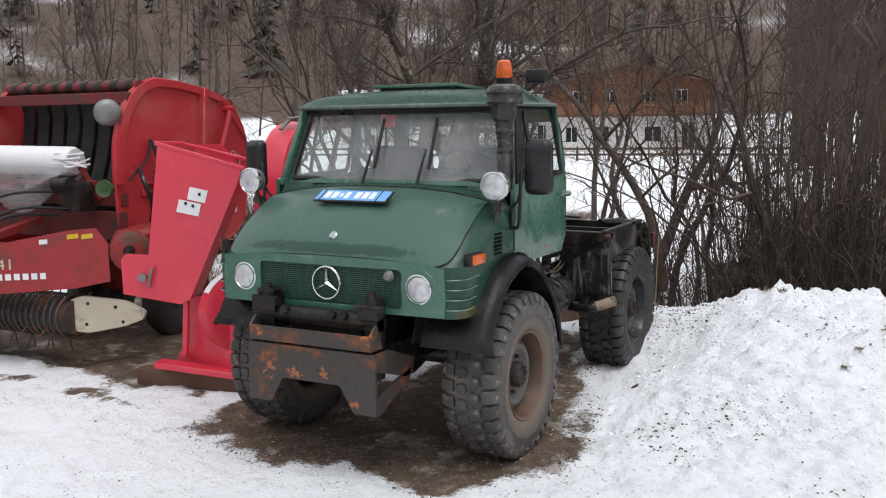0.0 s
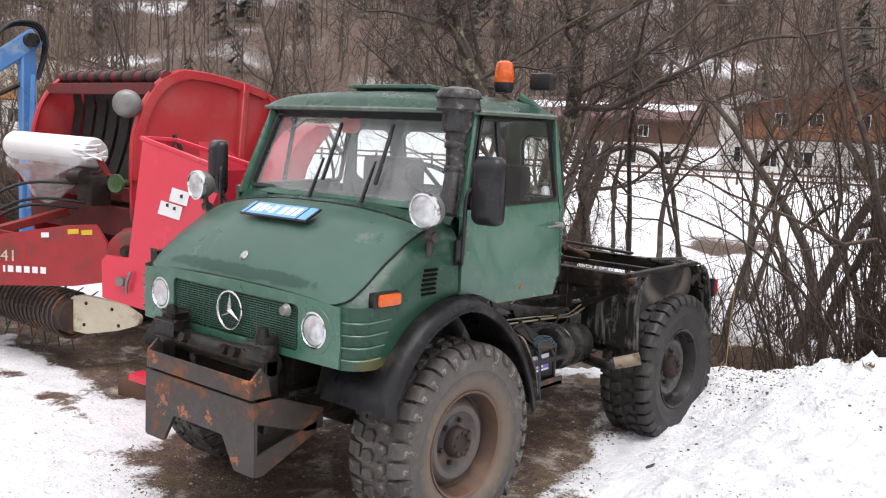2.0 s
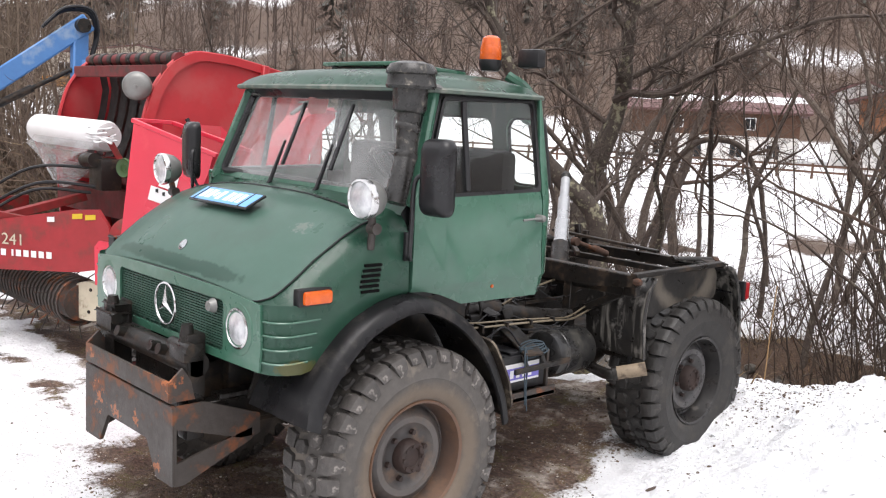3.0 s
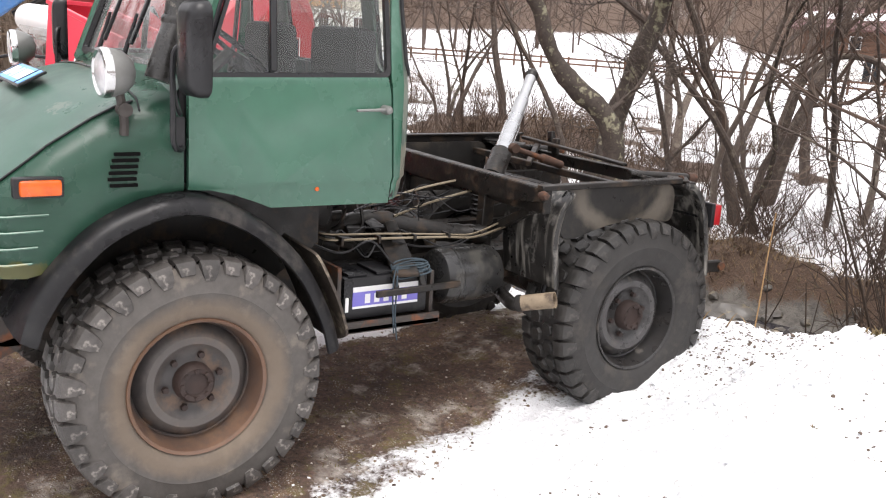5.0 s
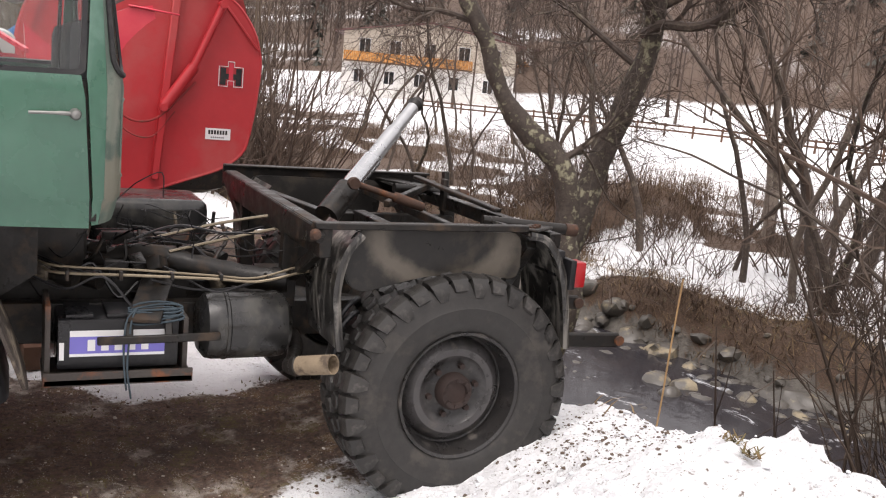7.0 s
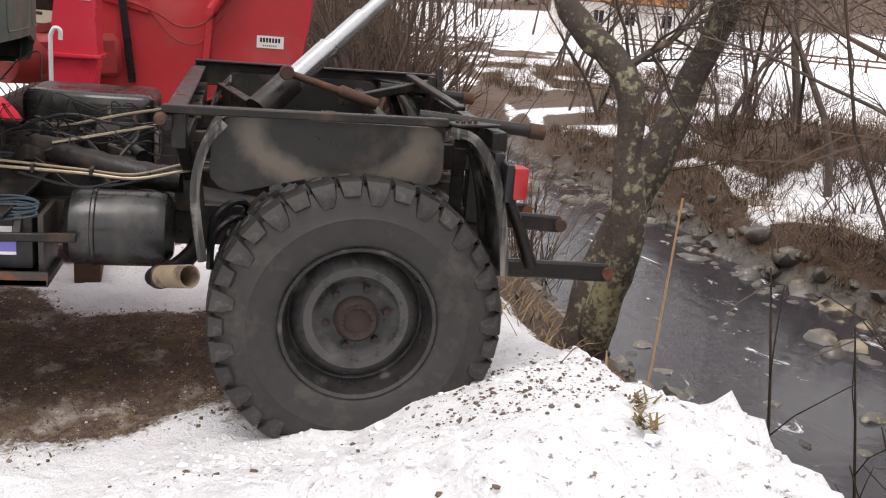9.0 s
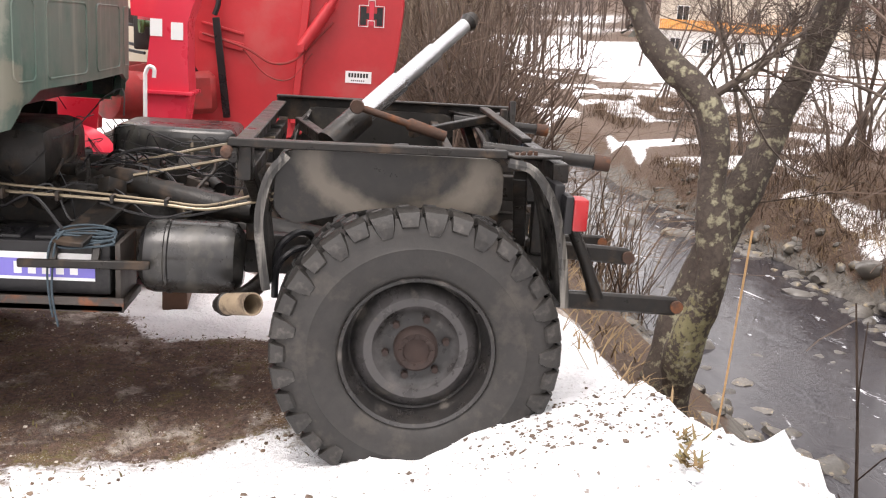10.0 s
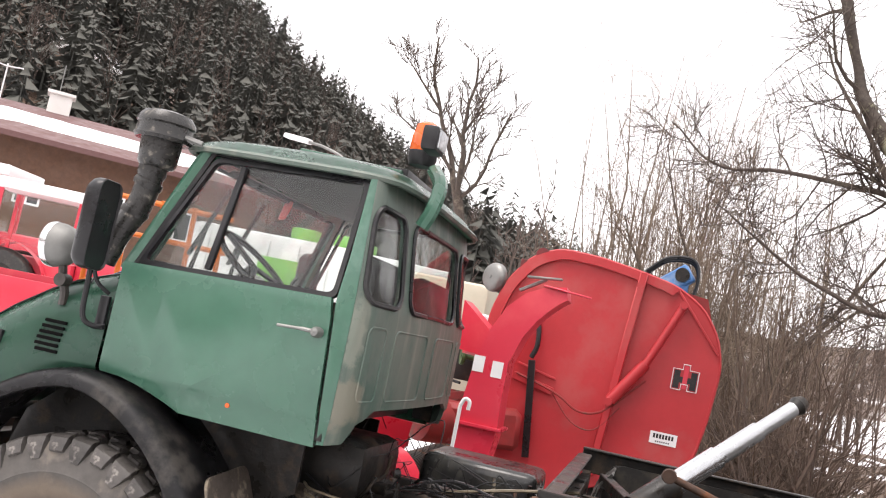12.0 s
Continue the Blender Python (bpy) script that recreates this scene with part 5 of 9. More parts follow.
# --- chassis ---
for s in (-1, 1):
    bm = bmesh.new()
    box(bm, 0.32 * s, 0.40 * s, -0.70, 3.0, 0.64, 0.80, 0.008)
    part("frame_rail", bm, BLACK_PAINT, truck, "greasy black frame rail")
for y in (-0.6, 0.9, 1.75, 2.9):
    bm = bmesh.new()
    tube(bm, [(-0.38, y, 0.72), (0.38, y, 0.72)], 0.05, 10)
    part("cross_tube", bm, BLACK_PAINT, truck)
for wy in (0.0, 2.38):
    bm = bmesh.new()
    tube(bm, [(-0.68, wy, 0.60), (-0.25, wy, 0.60), (-0.15, wy, 0.60), (0.15, wy, 0.60), (0.25, wy, 0.60), (0.68, wy, 0.60)], [0.075, 0.07, 0.17, 0.17, 0.07, 0.075], 16)
    for s in (-1, 1):
        revolve(bm, [(0.001, 0.02), (0.17, 0.02), (0.19, 0.0), (0.19, -0.08), (0.12, -0.12)], (0.70 * s, wy, 0.56), (s, 0, 0), 20)
        for k in range(12):
            loop_tube(bm, [Vector((0.50 * s + 0.06 * math.cos(a * math.pi / 6), wy + 0.06 * math.sin(a * math.pi / 6), 0.68 + 0.03 * k)) for a in range(12)], 0.011, 5)
    part("axle", bm, BLACK_PAINT, truck)
part("gearbox", box(bmesh.new(), -0.28, 0.28, 0.05, 1.55, 0.58, 0.92, 0.06), BLACK_PAINT, truck)
part("gearbox", box(bmesh.new(), -0.30, 0.30, 0.10, 0.92, 0.90, 1.17, 0.07), BLACK_PAINT, truck)
for s in (-1, 1):
    bm = bmesh.new()
    prism(bm, [(-0.62, 0.80), (-0.55, 1.02), (-0.30, 1.22), (-0.05, 1.27), (0.35, 1.22), (0.72, 1.20), (0.72, 0.95), (0.50, 0.80)], "x", 0.50 * s, 0.515 * s)
    part("inner_arch", bm, BLACK_PAINT, truck)
part("drive_shaft", tube(bmesh.new(), [(0, 1.5, 0.75), (0, 2.3, 0.62)], 0.09, 14), BLACK_PAINT, truck)
part("engine_block", box(bmesh.new(), -0.30, 0.30, -0.60, 0.35, 0.75, 1.25, 0.05), BLACK_PAINT, truck)
part("intake_hose", tube(bmesh.new(), curve_pts([(0.15, 0.95, 0.92), (0.22, 1.15, 0.97), (0.30, 1.35, 0.94), (0.36, 1.6, 0.90), (0.42, 1.75, 0.90)], 5), [0.05, 0.055] * 10 + [0.05], 14), BLACK_PAINT, truck)
part("air_filter", tube(bmesh.new(), [(-0.05, 0.75, 0.98), (0.18, 0.75, 0.98)], 0.09, 16), BLACK_PAINT, truck)
for k in range(5):
    part("valve_block", box(bmesh.new(), -0.25 + 0.1 * k, -0.19 + 0.1 * k, 1.0, 1.3, 0.90, 0.97 + 0.03 * (k % 3), 0.01), BLACK_PAINT, truck)
# air tank
bm = bmesh.new()
revolve(bm, [(0.001, 0.0), (0.10, 0.004), (0.135, 0.03), (0.142, 0.06), (0.142, 0.10), (0.146, 0.105), (0.146, 0.115), (0.142, 0.12), (0.142, 0.32), (0.135, 0.36), (0.10, 0.385), (0.001, 0.39)], (0.545, 1.335, 0.735), (0, 1, 0), 32)
part("air_tank", bm, TANK, truck, "black cylindrical air tank")
LABEL_BLUE = material("blue_violet_label", (0.17, 0.15, 0.52), 0.35, grain=8, amount=0.2, bump=0.0)
# battery in its tray
bm = bmesh.new()
box(bm, 0.42, 0.66, 0.79, 1.245, 0.60, 0.80, 0.012)
battery = part("battery", bm, BLACK_PLASTIC, truck, "black starter battery with a blue and white label")
for k in range(3):
    part("cell_cover", box(bmesh.new(), 0.44, 0.64, 0.82 + 0.15 * k, 0.92 + 0.15 * k, 0.80, 0.815, 0.004), BLACK_PLASTIC, battery)
bm = bmesh.new()
box(bm, 0.6615, 0.663, 0.835, 1.19, 0.655, 0.755)
part("battery_label", bm, LABEL_BLUE, battery, "pale blue label field")
bm = bmesh.new()
box(bm, 0.6630, 0.6645, 0.835, 1.19, 0.733, 0.757)
box(bm, 0.6630, 0.6645, 0.835, 1.19, 0.653, 0.664)
box(bm, 0.6615, 0.663, 0.798, 0.815, 0.64, 0.71)
for k, x in enumerate((0.90, 0.95, 1.0, 1.05, 1.1)):
    box(bm, 0.6630, 0.6645, x, x + 0.028, 0.675, 0.72)
part("label_print", bm, WHITE, battery, "white label bars")
bm = bmesh.new()
box(bm, 0.40, 0.70, 0.74, 1.30, 0.545, 0.575, 0.005)
box(bm, 0.685, 0.70, 0.74, 1.30, 0.545, 0.60, 0.003)
tray = part("battery_tray", bm, RUST_STEEL, truck, "rusty battery tray")
part("end_plate", box(bmesh.new(), 0.40, 0.68, 0.745, 0.765, 0.575, 0.86, 0.003), RUST_STEEL, tray)
part("end_plate", box(bmesh.new(), 0.40, 0.66, 1.262, 1.282, 0.575, 0.80, 0.003), RUST_STEEL, tray)
bm = bmesh.new()
beam(bm, (0.715, 0.93, 0.728), (0.715, 1.40, 0.735), 0.018, 0.032)
beam(bm, (0.30, 1.22, 0.92), (0.70, 1.10, 0.80), 0.13, 0.02)
beam(bm, (0.66, 1.05, 0.80), (0.70, 1.05, 0.735), 0.03, 0.012)
beam(bm, (0.66, 1.20, 0.80), (0.70, 1.20, 0.735), 0.03, 0.012)
part("battery_clamp", bm, BLACK_PAINT, truck)
BLUE_ROPE = material("faded_blue_rope", (0.05, 0.072, 0.088), 0.9, grain=80, bump=0.5)
bm = bmesh.new()
rng = random.Random(8)
for k in range(6):
    ph = rng.uniform(-0.1, 0.1)
    loop_tube(bm, [Vector((0.66 - 0.006 * k + 0.022 * math.sin(a + ph), 1.155 + 0.105 * math.cos(a) + 0.3 * ph * math.sin(a), 0.795 + 0.009 * k + 0.005 * math.sin(2 * a + k) - 0.012 * math.sin(a))) for a in [i * math.pi / 8 for i in range(16)]], 0.0042, 5)
for dy in (0.0, 0.018):
    tube(bm, curve_pts([(0.65, 1.08, 0.84), (0.685, 1.04 + dy, 0.80), (0.70, 1.03 + dy, 0.70), (0.703, 1.035 + dy * 0.6, 0.60), (0.70, 1.045 + dy, 0.52 - 2 * dy)], 5), 0.0042, 5)
part("rope", bm, BLUE_ROPE, truck, "faded blue rope")
# pipes and hoses
BRASS = material("dull_yellow_plated_pipe", (0.26, 0.215, 0.15), 0.32, 0.6, dark=(0.16, 0.13, 0.09), grain=14, amount=0.7, bump=0.1)
for k in range(2):
    bm = bmesh.new()
    o = 0.022 * k
    tube(bm, curve_pts([(0.46 - 1.6 * o, 0.74 - o, 0.965 + o), (0.52 - o, 0.80, 0.955 + o), (0.54 - o, 1.1, 0.947 + 0.8 * o), (0.55 - o, 1.40, 0.935 + 0.4 * o), (0.56 - o, 1.58, 0.925 + 0.5 * o), (0.55 - o, 1.78, 0.965 + o), (0.5 - o, 1.95, 0.98)], 4), (0.0065, 0.0055)[k], 7)
    part("pipe", bm, BRASS, truck)
for k in range(5):
    y = 0.82 + 0.2 * k
    part("pipe_clip", box(bmesh.new(), 0.49, 0.56, y, y + 0.014, 0.93, 0.972 - 0.006 * k, 0.003), BLACK_PAINT, truck)
for a, b, c in (((0.30, 1.25, 1.0), (0.25, 1.5, 1.05), (0.3, 1.8, 1.13)), ((0.1, 1.2, 1.02), (0.12, 1.5, 1.10), (0.2, 1.8, 1.17))):
    bm = bmesh.new()
    tube(bm, curve_pts([a, b, c], 5), 0.007, 6)
    part("pipe", bm, BRASS, truck)
rng = random.Random(5)
for k in range(22):
    bm = bmesh.new()
    a = Vector((rng.uniform(-0.3, 0.50), rng.uniform(0.55, 1.25), rng.uniform(0.88, 1.05)))
    b = a + Vector((rng.uniform(-0.2, 0.2), rng.uniform(0.25, 0.7), rng.uniform(-0.12, 0.1)))
    m1, m2 = a.lerp(b, 0.35) + Vector((rng.uniform(-0.1, 0.1), 0, rng.uniform(-0.05, 0.06))), a.lerp(b, 0.7) + Vector((rng.uniform(-0.08, 0.08), 0, rng.uniform(-0.1, 0.1)))
    tube(bm, curve_pts([a, m1, m2, b], 5), rng.choice([0.003, 0.004, 0.006]), 5)
    part("hose", bm, BLACK_PLASTIC, truck)
# loose looping wires tied over the gearbox
rng = random.Random(23)
for k in range(20):
    a = Vector((rng.uniform(-0.5, 0.45), rng.uniform(0.6, 1.5), rng.uniform(0.96, 1.12)))
    pts = [a]
    for j in range(5):
        pts.append(pts[-1] + Vector((rng.gauss(0, 0.05), rng.gauss(0.05, 0.06), rng.gauss(-0.01, 0.05))))
    part("wire", tube(bmesh.new(), curve_pts(pts, 4), rng.choice([0.0022, 0.003]), 5), BLACK_PLASTIC, truck)
# gearbox fittings: levers, clamps, unions and housings
rng = random.Random(17)
for k in range(34):
    p = Vector((rng.uniform(-0.32, 0.46), rng.uniform(0.62, 1.55), 0))
    p.z = 0.92 + rng.uniform(-0.03, 0.06) - 0.12 * max(0.0, p.x - 0.25)
    m = Matrix.Translation(p) @ Euler((rng.uniform(-0.4, 0.4), rng.uniform(-0.4, 0.4), rng.uniform(0, 3.1))).to_matrix().to_4x4()
    bm = bmesh.new()
    if k % 3 == 0:
        box(bm, -0.05, 0.05, -0.03, 0.03, -0.03, 0.03, 0.008, m)
    elif k % 3 == 1:
        tube(bm, [m @ Vector((-0.06, 0, 0)), m @ Vector((-0.02, 0, 0)), m @ Vector((-0.018, 0, 0)), m @ Vector((0.06, 0, 0))], [0.024, 0.024, 0.034, 0.034], 10)
    else:
        tube(bm, curve_pts([m @ Vector((-0.09, 0, -0.02)), m @ Vector((0, 0.01, 0.02)), m @ Vector((0.07, 0, 0.06)), m @ Vector((0.09, 0.02, 0.14))], 4), 0.009, 6)
    part("fitting", bm, (BLACK_PAINT, MUDDY, BLACK_PAINT, RUST_STEEL, BLACK_PAINT)[k % 5], truck)
# tank on the far side
bm = bmesh.new()
box(bm, -0.92, -0.45, 0.98, 1.56, 0.74, 1.115, 0.055, seg=3)
part("fuel_tank", bm, TANK, truck, "black fuel tank")
# tail pipe
bm = bmesh.new()
PE = Vector((0.972, 1.80, 0.680))
PD = Vector((0.78, 0.58, 0.25)).normalized()
tube(bm, [PE - PD * 0.19, PE - PD * 0.10, PE], [0.040, 0.0405, 0.041], 20, caps=False)
tube(bm, [PE, PE - PD * 0.12], [0.036, 0.035], 20, caps=False)
PU = Vector((-PD.y, PD.x, 0)).normalized()
loft(bm, [ring_pts(PE, PU, PD.cross(PU), r, 20) + [ring_pts(PE, PU, PD.cross(PU), r, 20)[0]] for r in (0.041, 0.036)])
part("tail_pipe", bm, SOOTY, truck, "tan tail pipe stained with soot")
bm = bmesh.new()
tube(bm, curve_pts([(0.25, 1.80, 0.66), (0.45, 1.79, 0.63), (0.66, 1.73, 0.615), PE - PD * 0.22, PE - PD * 0.17], 5), 0.034, 12)
part("exhaust_pipe", bm, BLACK_PAINT, truck)
bm = bmesh.new()
tube(bm, [PE - PD * 0.20, PE - PD * 0.195, PE - PD * 0.175, PE - PD * 0.17], [0.04, 0.044, 0.044, 0.04], 16)
part("pipe_clamp", bm, BLACK_PAINT, truck)
for z0 in (0.78, 0.84):
    bm = bmesh.new()
    tube(bm, curve_pts([(0.80, 1.86, z0 - 0.12), (0.82, 1.87, z0), (0.80, 1.93, z0 + 0.06), (0.72, 1.98, z0 + 0.04), (0.6, 2.0, z0 - 0.04)], 5), 0.013, 8)
    part("brake_hose", bm, BLACK_PLASTIC, truck)

# --- rear subframe ---
def bar(a, b, w, h, label=""):
    part("subframe_beam", beam(bmesh.new(), a, b, w, h), BLACK_PAINT, truck, label)


part("subframe_beam", prism(bmesh.new(), [(-0.86, 1.225), (-0.80, 1.24), (0.90, 1.228), (0.955, 1.20), (0.93, 1.165), (0.60, 1.125), (-0.30, 1.115), (-0.72, 1.14), (-0.84, 1.18)], "y", 1.705, 1.735, 0.004), BLACK_PAINT, truck, "dark brown front crossbeam with a worn tip")
bar((-0.82, 1.745, 1.236), (0.90, 1.745, 1.226), 0.06, 0.012)
bar((-0.82, 1.76, 1.12), (0.86, 1.76, 1.12), 0.05, 0.05)
bar((0.905, 1.70, 1.232), (0.905, 2.66, 1.238), 0.05, 0.028, "worn flat bar over the guard")
bar((-0.92, 1.72, 1.20), (-0.92, 2.98, 1.205), 0.018, 0.12)
bar((-0.90, 1.72, 1.262), (-0.90, 2.98, 1.266), 0.06, 0.012)
for s in (-1, 1):
    bar((0.40 * s, 1.75, 1.04), (0.40 * s, 2.92, 1.04), 0.06, 0.10)
    bar((0.40 * s, 1.75, 0.78), (0.41 * s, 1.75, 1.16), 0.07, 0.06)
    bar((0.40 * s, 2.90, 0.78), (0.41 * s, 2.90, 1.14), 0.07, 0.06)
    bar((0.42 * s, 1.77, 0.92), (0.86 * s, 1.76, 1.14), 0.045, 0.045)
    bar((0.42 * s, 2.82, 0.82), (0.86 * s, 2.72, 1.16), 0.05, 0.04)
    part("subframe_tube", tube(bmesh.new(), [(0.56 * s, 2.62, 1.215), (0.60 * s, 3.06, 1.188)], 0.026, 12), BLACK_PAINT, truck)
    part("tube_end", tube(bmesh.new(), [(0.599 * s, 3.05, 1.189), (0.603 * s, 3.11, 1.184)], 0.031, 12), RUST, truck)
    bar((0.90 * s, 2.66, 1.232), (0.70 * s, 2.86, 1.215), 0.11, 0.012)
bar((-0.88, 2.88, 1.165), (0.80, 2.88, 1.165), 0.06, 0.07)
bar((-0.40, 2.36, 1.07), (0.40, 2.36, 1.07), 0.07, 0.07)
bar((-0.85, 2.55, 1.16), (0.86, 2.50, 1.16), 0.04, 0.04)
bar((0.30, 2.84, 1.225), (-0.62, 2.78, 1.275), 0.045, 0.02)
bar((-0.05, 2.38, 1.19), (-0.55, 2.86, 1.25), 0.035, 0.035)
bar((0.10, 2.05, 1.13), (-0.60, 1.86, 1.16), 0.05, 0.05)
bar((-0.35, 2.84, 1.12), (-0.35, 2.84, 1.30), 0.05, 0.03)
bar((-0.45, 2.90, 1.12), (-0.48, 2.90, 1.33), 0.03, 0.05)
bar((0.86, 1.755, 1.10), (0.86, 1.755, 1.22), 0.09, 0.05)
for k in range(6):
    part("gusset_hole", tube(bmesh.new(), [(0.87 - 0.03 * (k % 3), 2.70 + 0.03 * (k % 3) + 0.02 * (k // 3), 1.228), (0.87 - 0.03 * (k % 3), 2.70 + 0.03 * (k % 3) + 0.02 * (k // 3), 1.243)], 0.008, 6), RUST, truck)
bm = bmesh.new()
revolve(bm, [(0.001, -0.03), (0.016, -0.025), (0.024, 0.0), (0.016, 0.025), (0.001, 0.03)], (0.935, 1.70, 1.20), (1, 0, 0), 14)
part("pivot_ball", bm, RUST, truck)
# tipping ram
A, B = Vector((0.08, 2.02, 1.14)), Vector((-0.42, 2.648, 1.695))
bm = bmesh.new()
tube(bm, [A, A.lerp(B, 0.22)], 0.062, 20)
ram = part("tipping_ram", bm, BLACK_PAINT, truck, "steel tipping ram")
bm = bmesh.new()
tube(bm, [A.lerp(B, 0.20), A.lerp(B, 0.48), A.lerp(B, 0.481), A.lerp(B, 0.74), A.lerp(B, 0.741), A.lerp(B, 0.97)], [0.05, 0.05, 0.042, 0.042, 0.034, 0.034], 20)
part("ram_stage", bm, STEEL, ram, "shining telescopic steel stages")
bm = bmesh.new()
d = (B - A).normalized()
revolve(bm, [(0.001, -0.045), (0.03, -0.04), (0.045, 0.0), (0.03, 0.04), (0.001, 0.045)], B, d, 16)
part("ram_head", bm, BLACK_PAINT, ram)
bm = bmesh.new()
tube(bm, [(0.116, 2.135, 1.31), (0.105, 2.35, 1.25), (0.10, 2.36, 1.247), (0.09, 2.52, 1.20)], [0.016, 0.016, 0.028, 0.024], 10)
revolve(bm, [(0.001, -0.02), (0.028, -0.02), (0.032, 0.0), (0.028, 0.02), (0.001, 0.02)], (0.116, 2.135, 1.31), (1, 0, 0), 14)
part("top_link", bm, RUST, truck, "rusty top link")

# --- rear mudguards ---
for s in (-1, 1):
    bm = bmesh.new()
    prism(bm, round_poly([(1.87, 1.215), (2.655, 1.215), (2.66, 1.0), (2.45, 1.035), (2.2, 1.02), (1.92, 0.95), (1.85, 1.0)], 0.06), "x", 0.866 * s, 0.884 * s, 0.006)
    part("rear_guard_panel", bm, GUARD, truck, "scuffed black guard over the rear tyre")
    for path, w0, w1 in (([(1.90, 1.20), (1.84, 1.12), (1.81, 0.98), (1.82, 0.85), (1.84, 0.72)], 0.50, 0.93), ([(2.66, 1.215), (2.75, 1.19), (2.83, 1.08), (2.875, 0.92), (2.90, 0.75), (2.905, 0.70)], 0.55, 0.95)):
        bm = bmesh.new()
        pts = [(p.x, p.y) for p in curve_pts([(a, b, 0) for a, b in path], 4)]
        rws = []
        for i, (y, z) in enumerate(pts):
            a, b = pts[max(i - 1, 0)], pts[min(i + 1, len(pts) - 1)]
            ln = math.hypot(b[0] - a[0], b[1] - a[1])
            ny, nz = (b[1] - a[1]) / ln, -(b[0] - a[0]) / ln
            q = [(w0, 0.006), (w1 - 0.012, 0.006), (w1, 0.016), (w1 + 0.006, 0.0), (w1, -0.016), (w1 - 0.012, -0.006), (w0, -0.006)]
            rws.append([Vector((x * s, y + ny * t, z + nz * t)) for x, t in q])
        loft(bm, rws, closed=True, caps=True)
        part("rear_mudguard", bm, STREAKED, truck, "bent black rear mudguard")
    bm = bmesh.new()
    box(bm, 0.875 * s, 0.965 * s, 2.90, 2.955, 0.985, 1.10, 0.01)
    tail = part("tail_light", bm, RED_LENS, truck, "red tail light")
    bm = bmesh.new()
    box(bm, 0.87 * s, 0.97 * s, 2.87, 2.90, 0.975, 1.11, 0.008)
    box(bm, 0.70 * s, 0.90 * s, 2.84, 2.88, 1.02, 1.14, 0.01)
    part("tail_light_base", bm, BLACK_PLASTIC, tail)
    # three-point lift arms
    bm = bmesh.new()
    beam(bm, (0.50 * s, 2.65, 0.62), (0.586 * s, 3.46, 0.618), 0.035, 0.075, 0.01)
    beam(bm, (0.40 * s, 2.85, 0.80), (0.45 * s, 3.28, 0.785), 0.035, 0.07, 0.01)
    tube(bm, [(0.52 * s, 2.98, 0.98), (0.55 * s, 3.07, 0.78), (0.56 * s, 3.13, 0.63)], [0.026, 0.024, 0.03], 10)
    part("lift_arm", bm, BLACK_PAINT, truck, "greasy rust-brown lift arm")
    bm = bmesh.new()
    tube(bm, [(0.56 * s, 3.45, 0.62), (0.615 * s, 3.45, 0.62)], 0.026, 12)
    part("arm_ball", bm, RUST, truck)
    bm = bmesh.new()
    tube(bm, [(0.42 * s, 3.27, 0.785), (0.48 * s, 3.27, 0.785)], 0.026, 12)
    part("arm_ball", bm, RUST, truck)

# --- front mounting plate ---
bm = bmesh.new()
prism(bm, round_poly([(-0.455, 0.80), (0.455, 0.80), (0.46, 0.44), (0.30, 0.44), (0.21, 0.60), (-0.20, 0.60), (-0.29, 0.44), (-0.46, 0.44)], 0.015, 2), "y", -0.955, -0.935, 0.003)
for s in (-1, 1):
    prism(bm, [(-0.94, 0.80), (-0.94, 0.70), (-0.62, 0.60), (-0.52, 0.60), (-0.52, 0.70), (-0.80, 0.80)], "x", 0.44 * s, 0.455 * s)
    prism(bm, [(-0.94, 0.54), (-0.94, 0.44), (-0.90, 0.44), (-0.56, 0.585), (-0.56, 0.64)], "x", 0.44 * s, 0.455 * s)
part("mounting_plate", bm, RUST_STEEL, truck, "rusting steel front mounting plate")
bm = bmesh.new()
box(bm, -0.43, 0.43, -0.965, -0.95, 0.815, 0.905, 0.004)
box(bm, -0.43, 0.43, -0.95, -0.87, 0.815, 0.83, 0.004)
for s in (-1, 1):
    prism(bm, [(-0.96, 0.905), (-0.96, 0.815), (-0.84, 0.815), (-0.86, 0.90), (-0.90, 0.96)], "x", 0.42 * s, 0.435 * s)
part("mounting_angle", bm, RUST_STEEL, truck, "rusted angle iron")
for s in (-1, 1):
    bm = bmesh.new()
    box(bm, 0.33 * s, 0.42 * s, -0.87, -0.78, 0.62, 1.10, 0.015)
    box(bm, 0.30 * s, 0.44 * s, -0.90, -0.80, 0.98, 1.06, 0.015)
    tube(bm, [(0.28 * s, -0.87, 1.04), (0.46 * s, -0.87, 1.04)], 0.03, 10)
    tube(bm, [(0.375 * s, -0.85, 1.06), (0.375 * s, -0.85, 1.14)], [0.04, 0.025], 10)
    beam(bm, (0.375 * s, -0.80, 0.72), (0.36 * s, -0.40, 0.72), 0.08, 0.12)
    part("mounting_post", bm, BLACK_PAINT, truck)
bm = bmesh.new()
tube(bm, [(-0.42, -0.82, 0.96), (0.42, -0.82, 0.96)], 0.055, 16)
box(bm, -0.25, 0.25, -0.80, -0.55, 0.70, 0.92, 0.03)
for x in (-0.22, 0.12, 0.2):
    tube(bm, [(x, -0.84, 0.98), (x, -0.90, 1.0)], 0.026, 10)
part("front_gear", bm, BLACK_PAINT, truck, "greasy front cross tube")


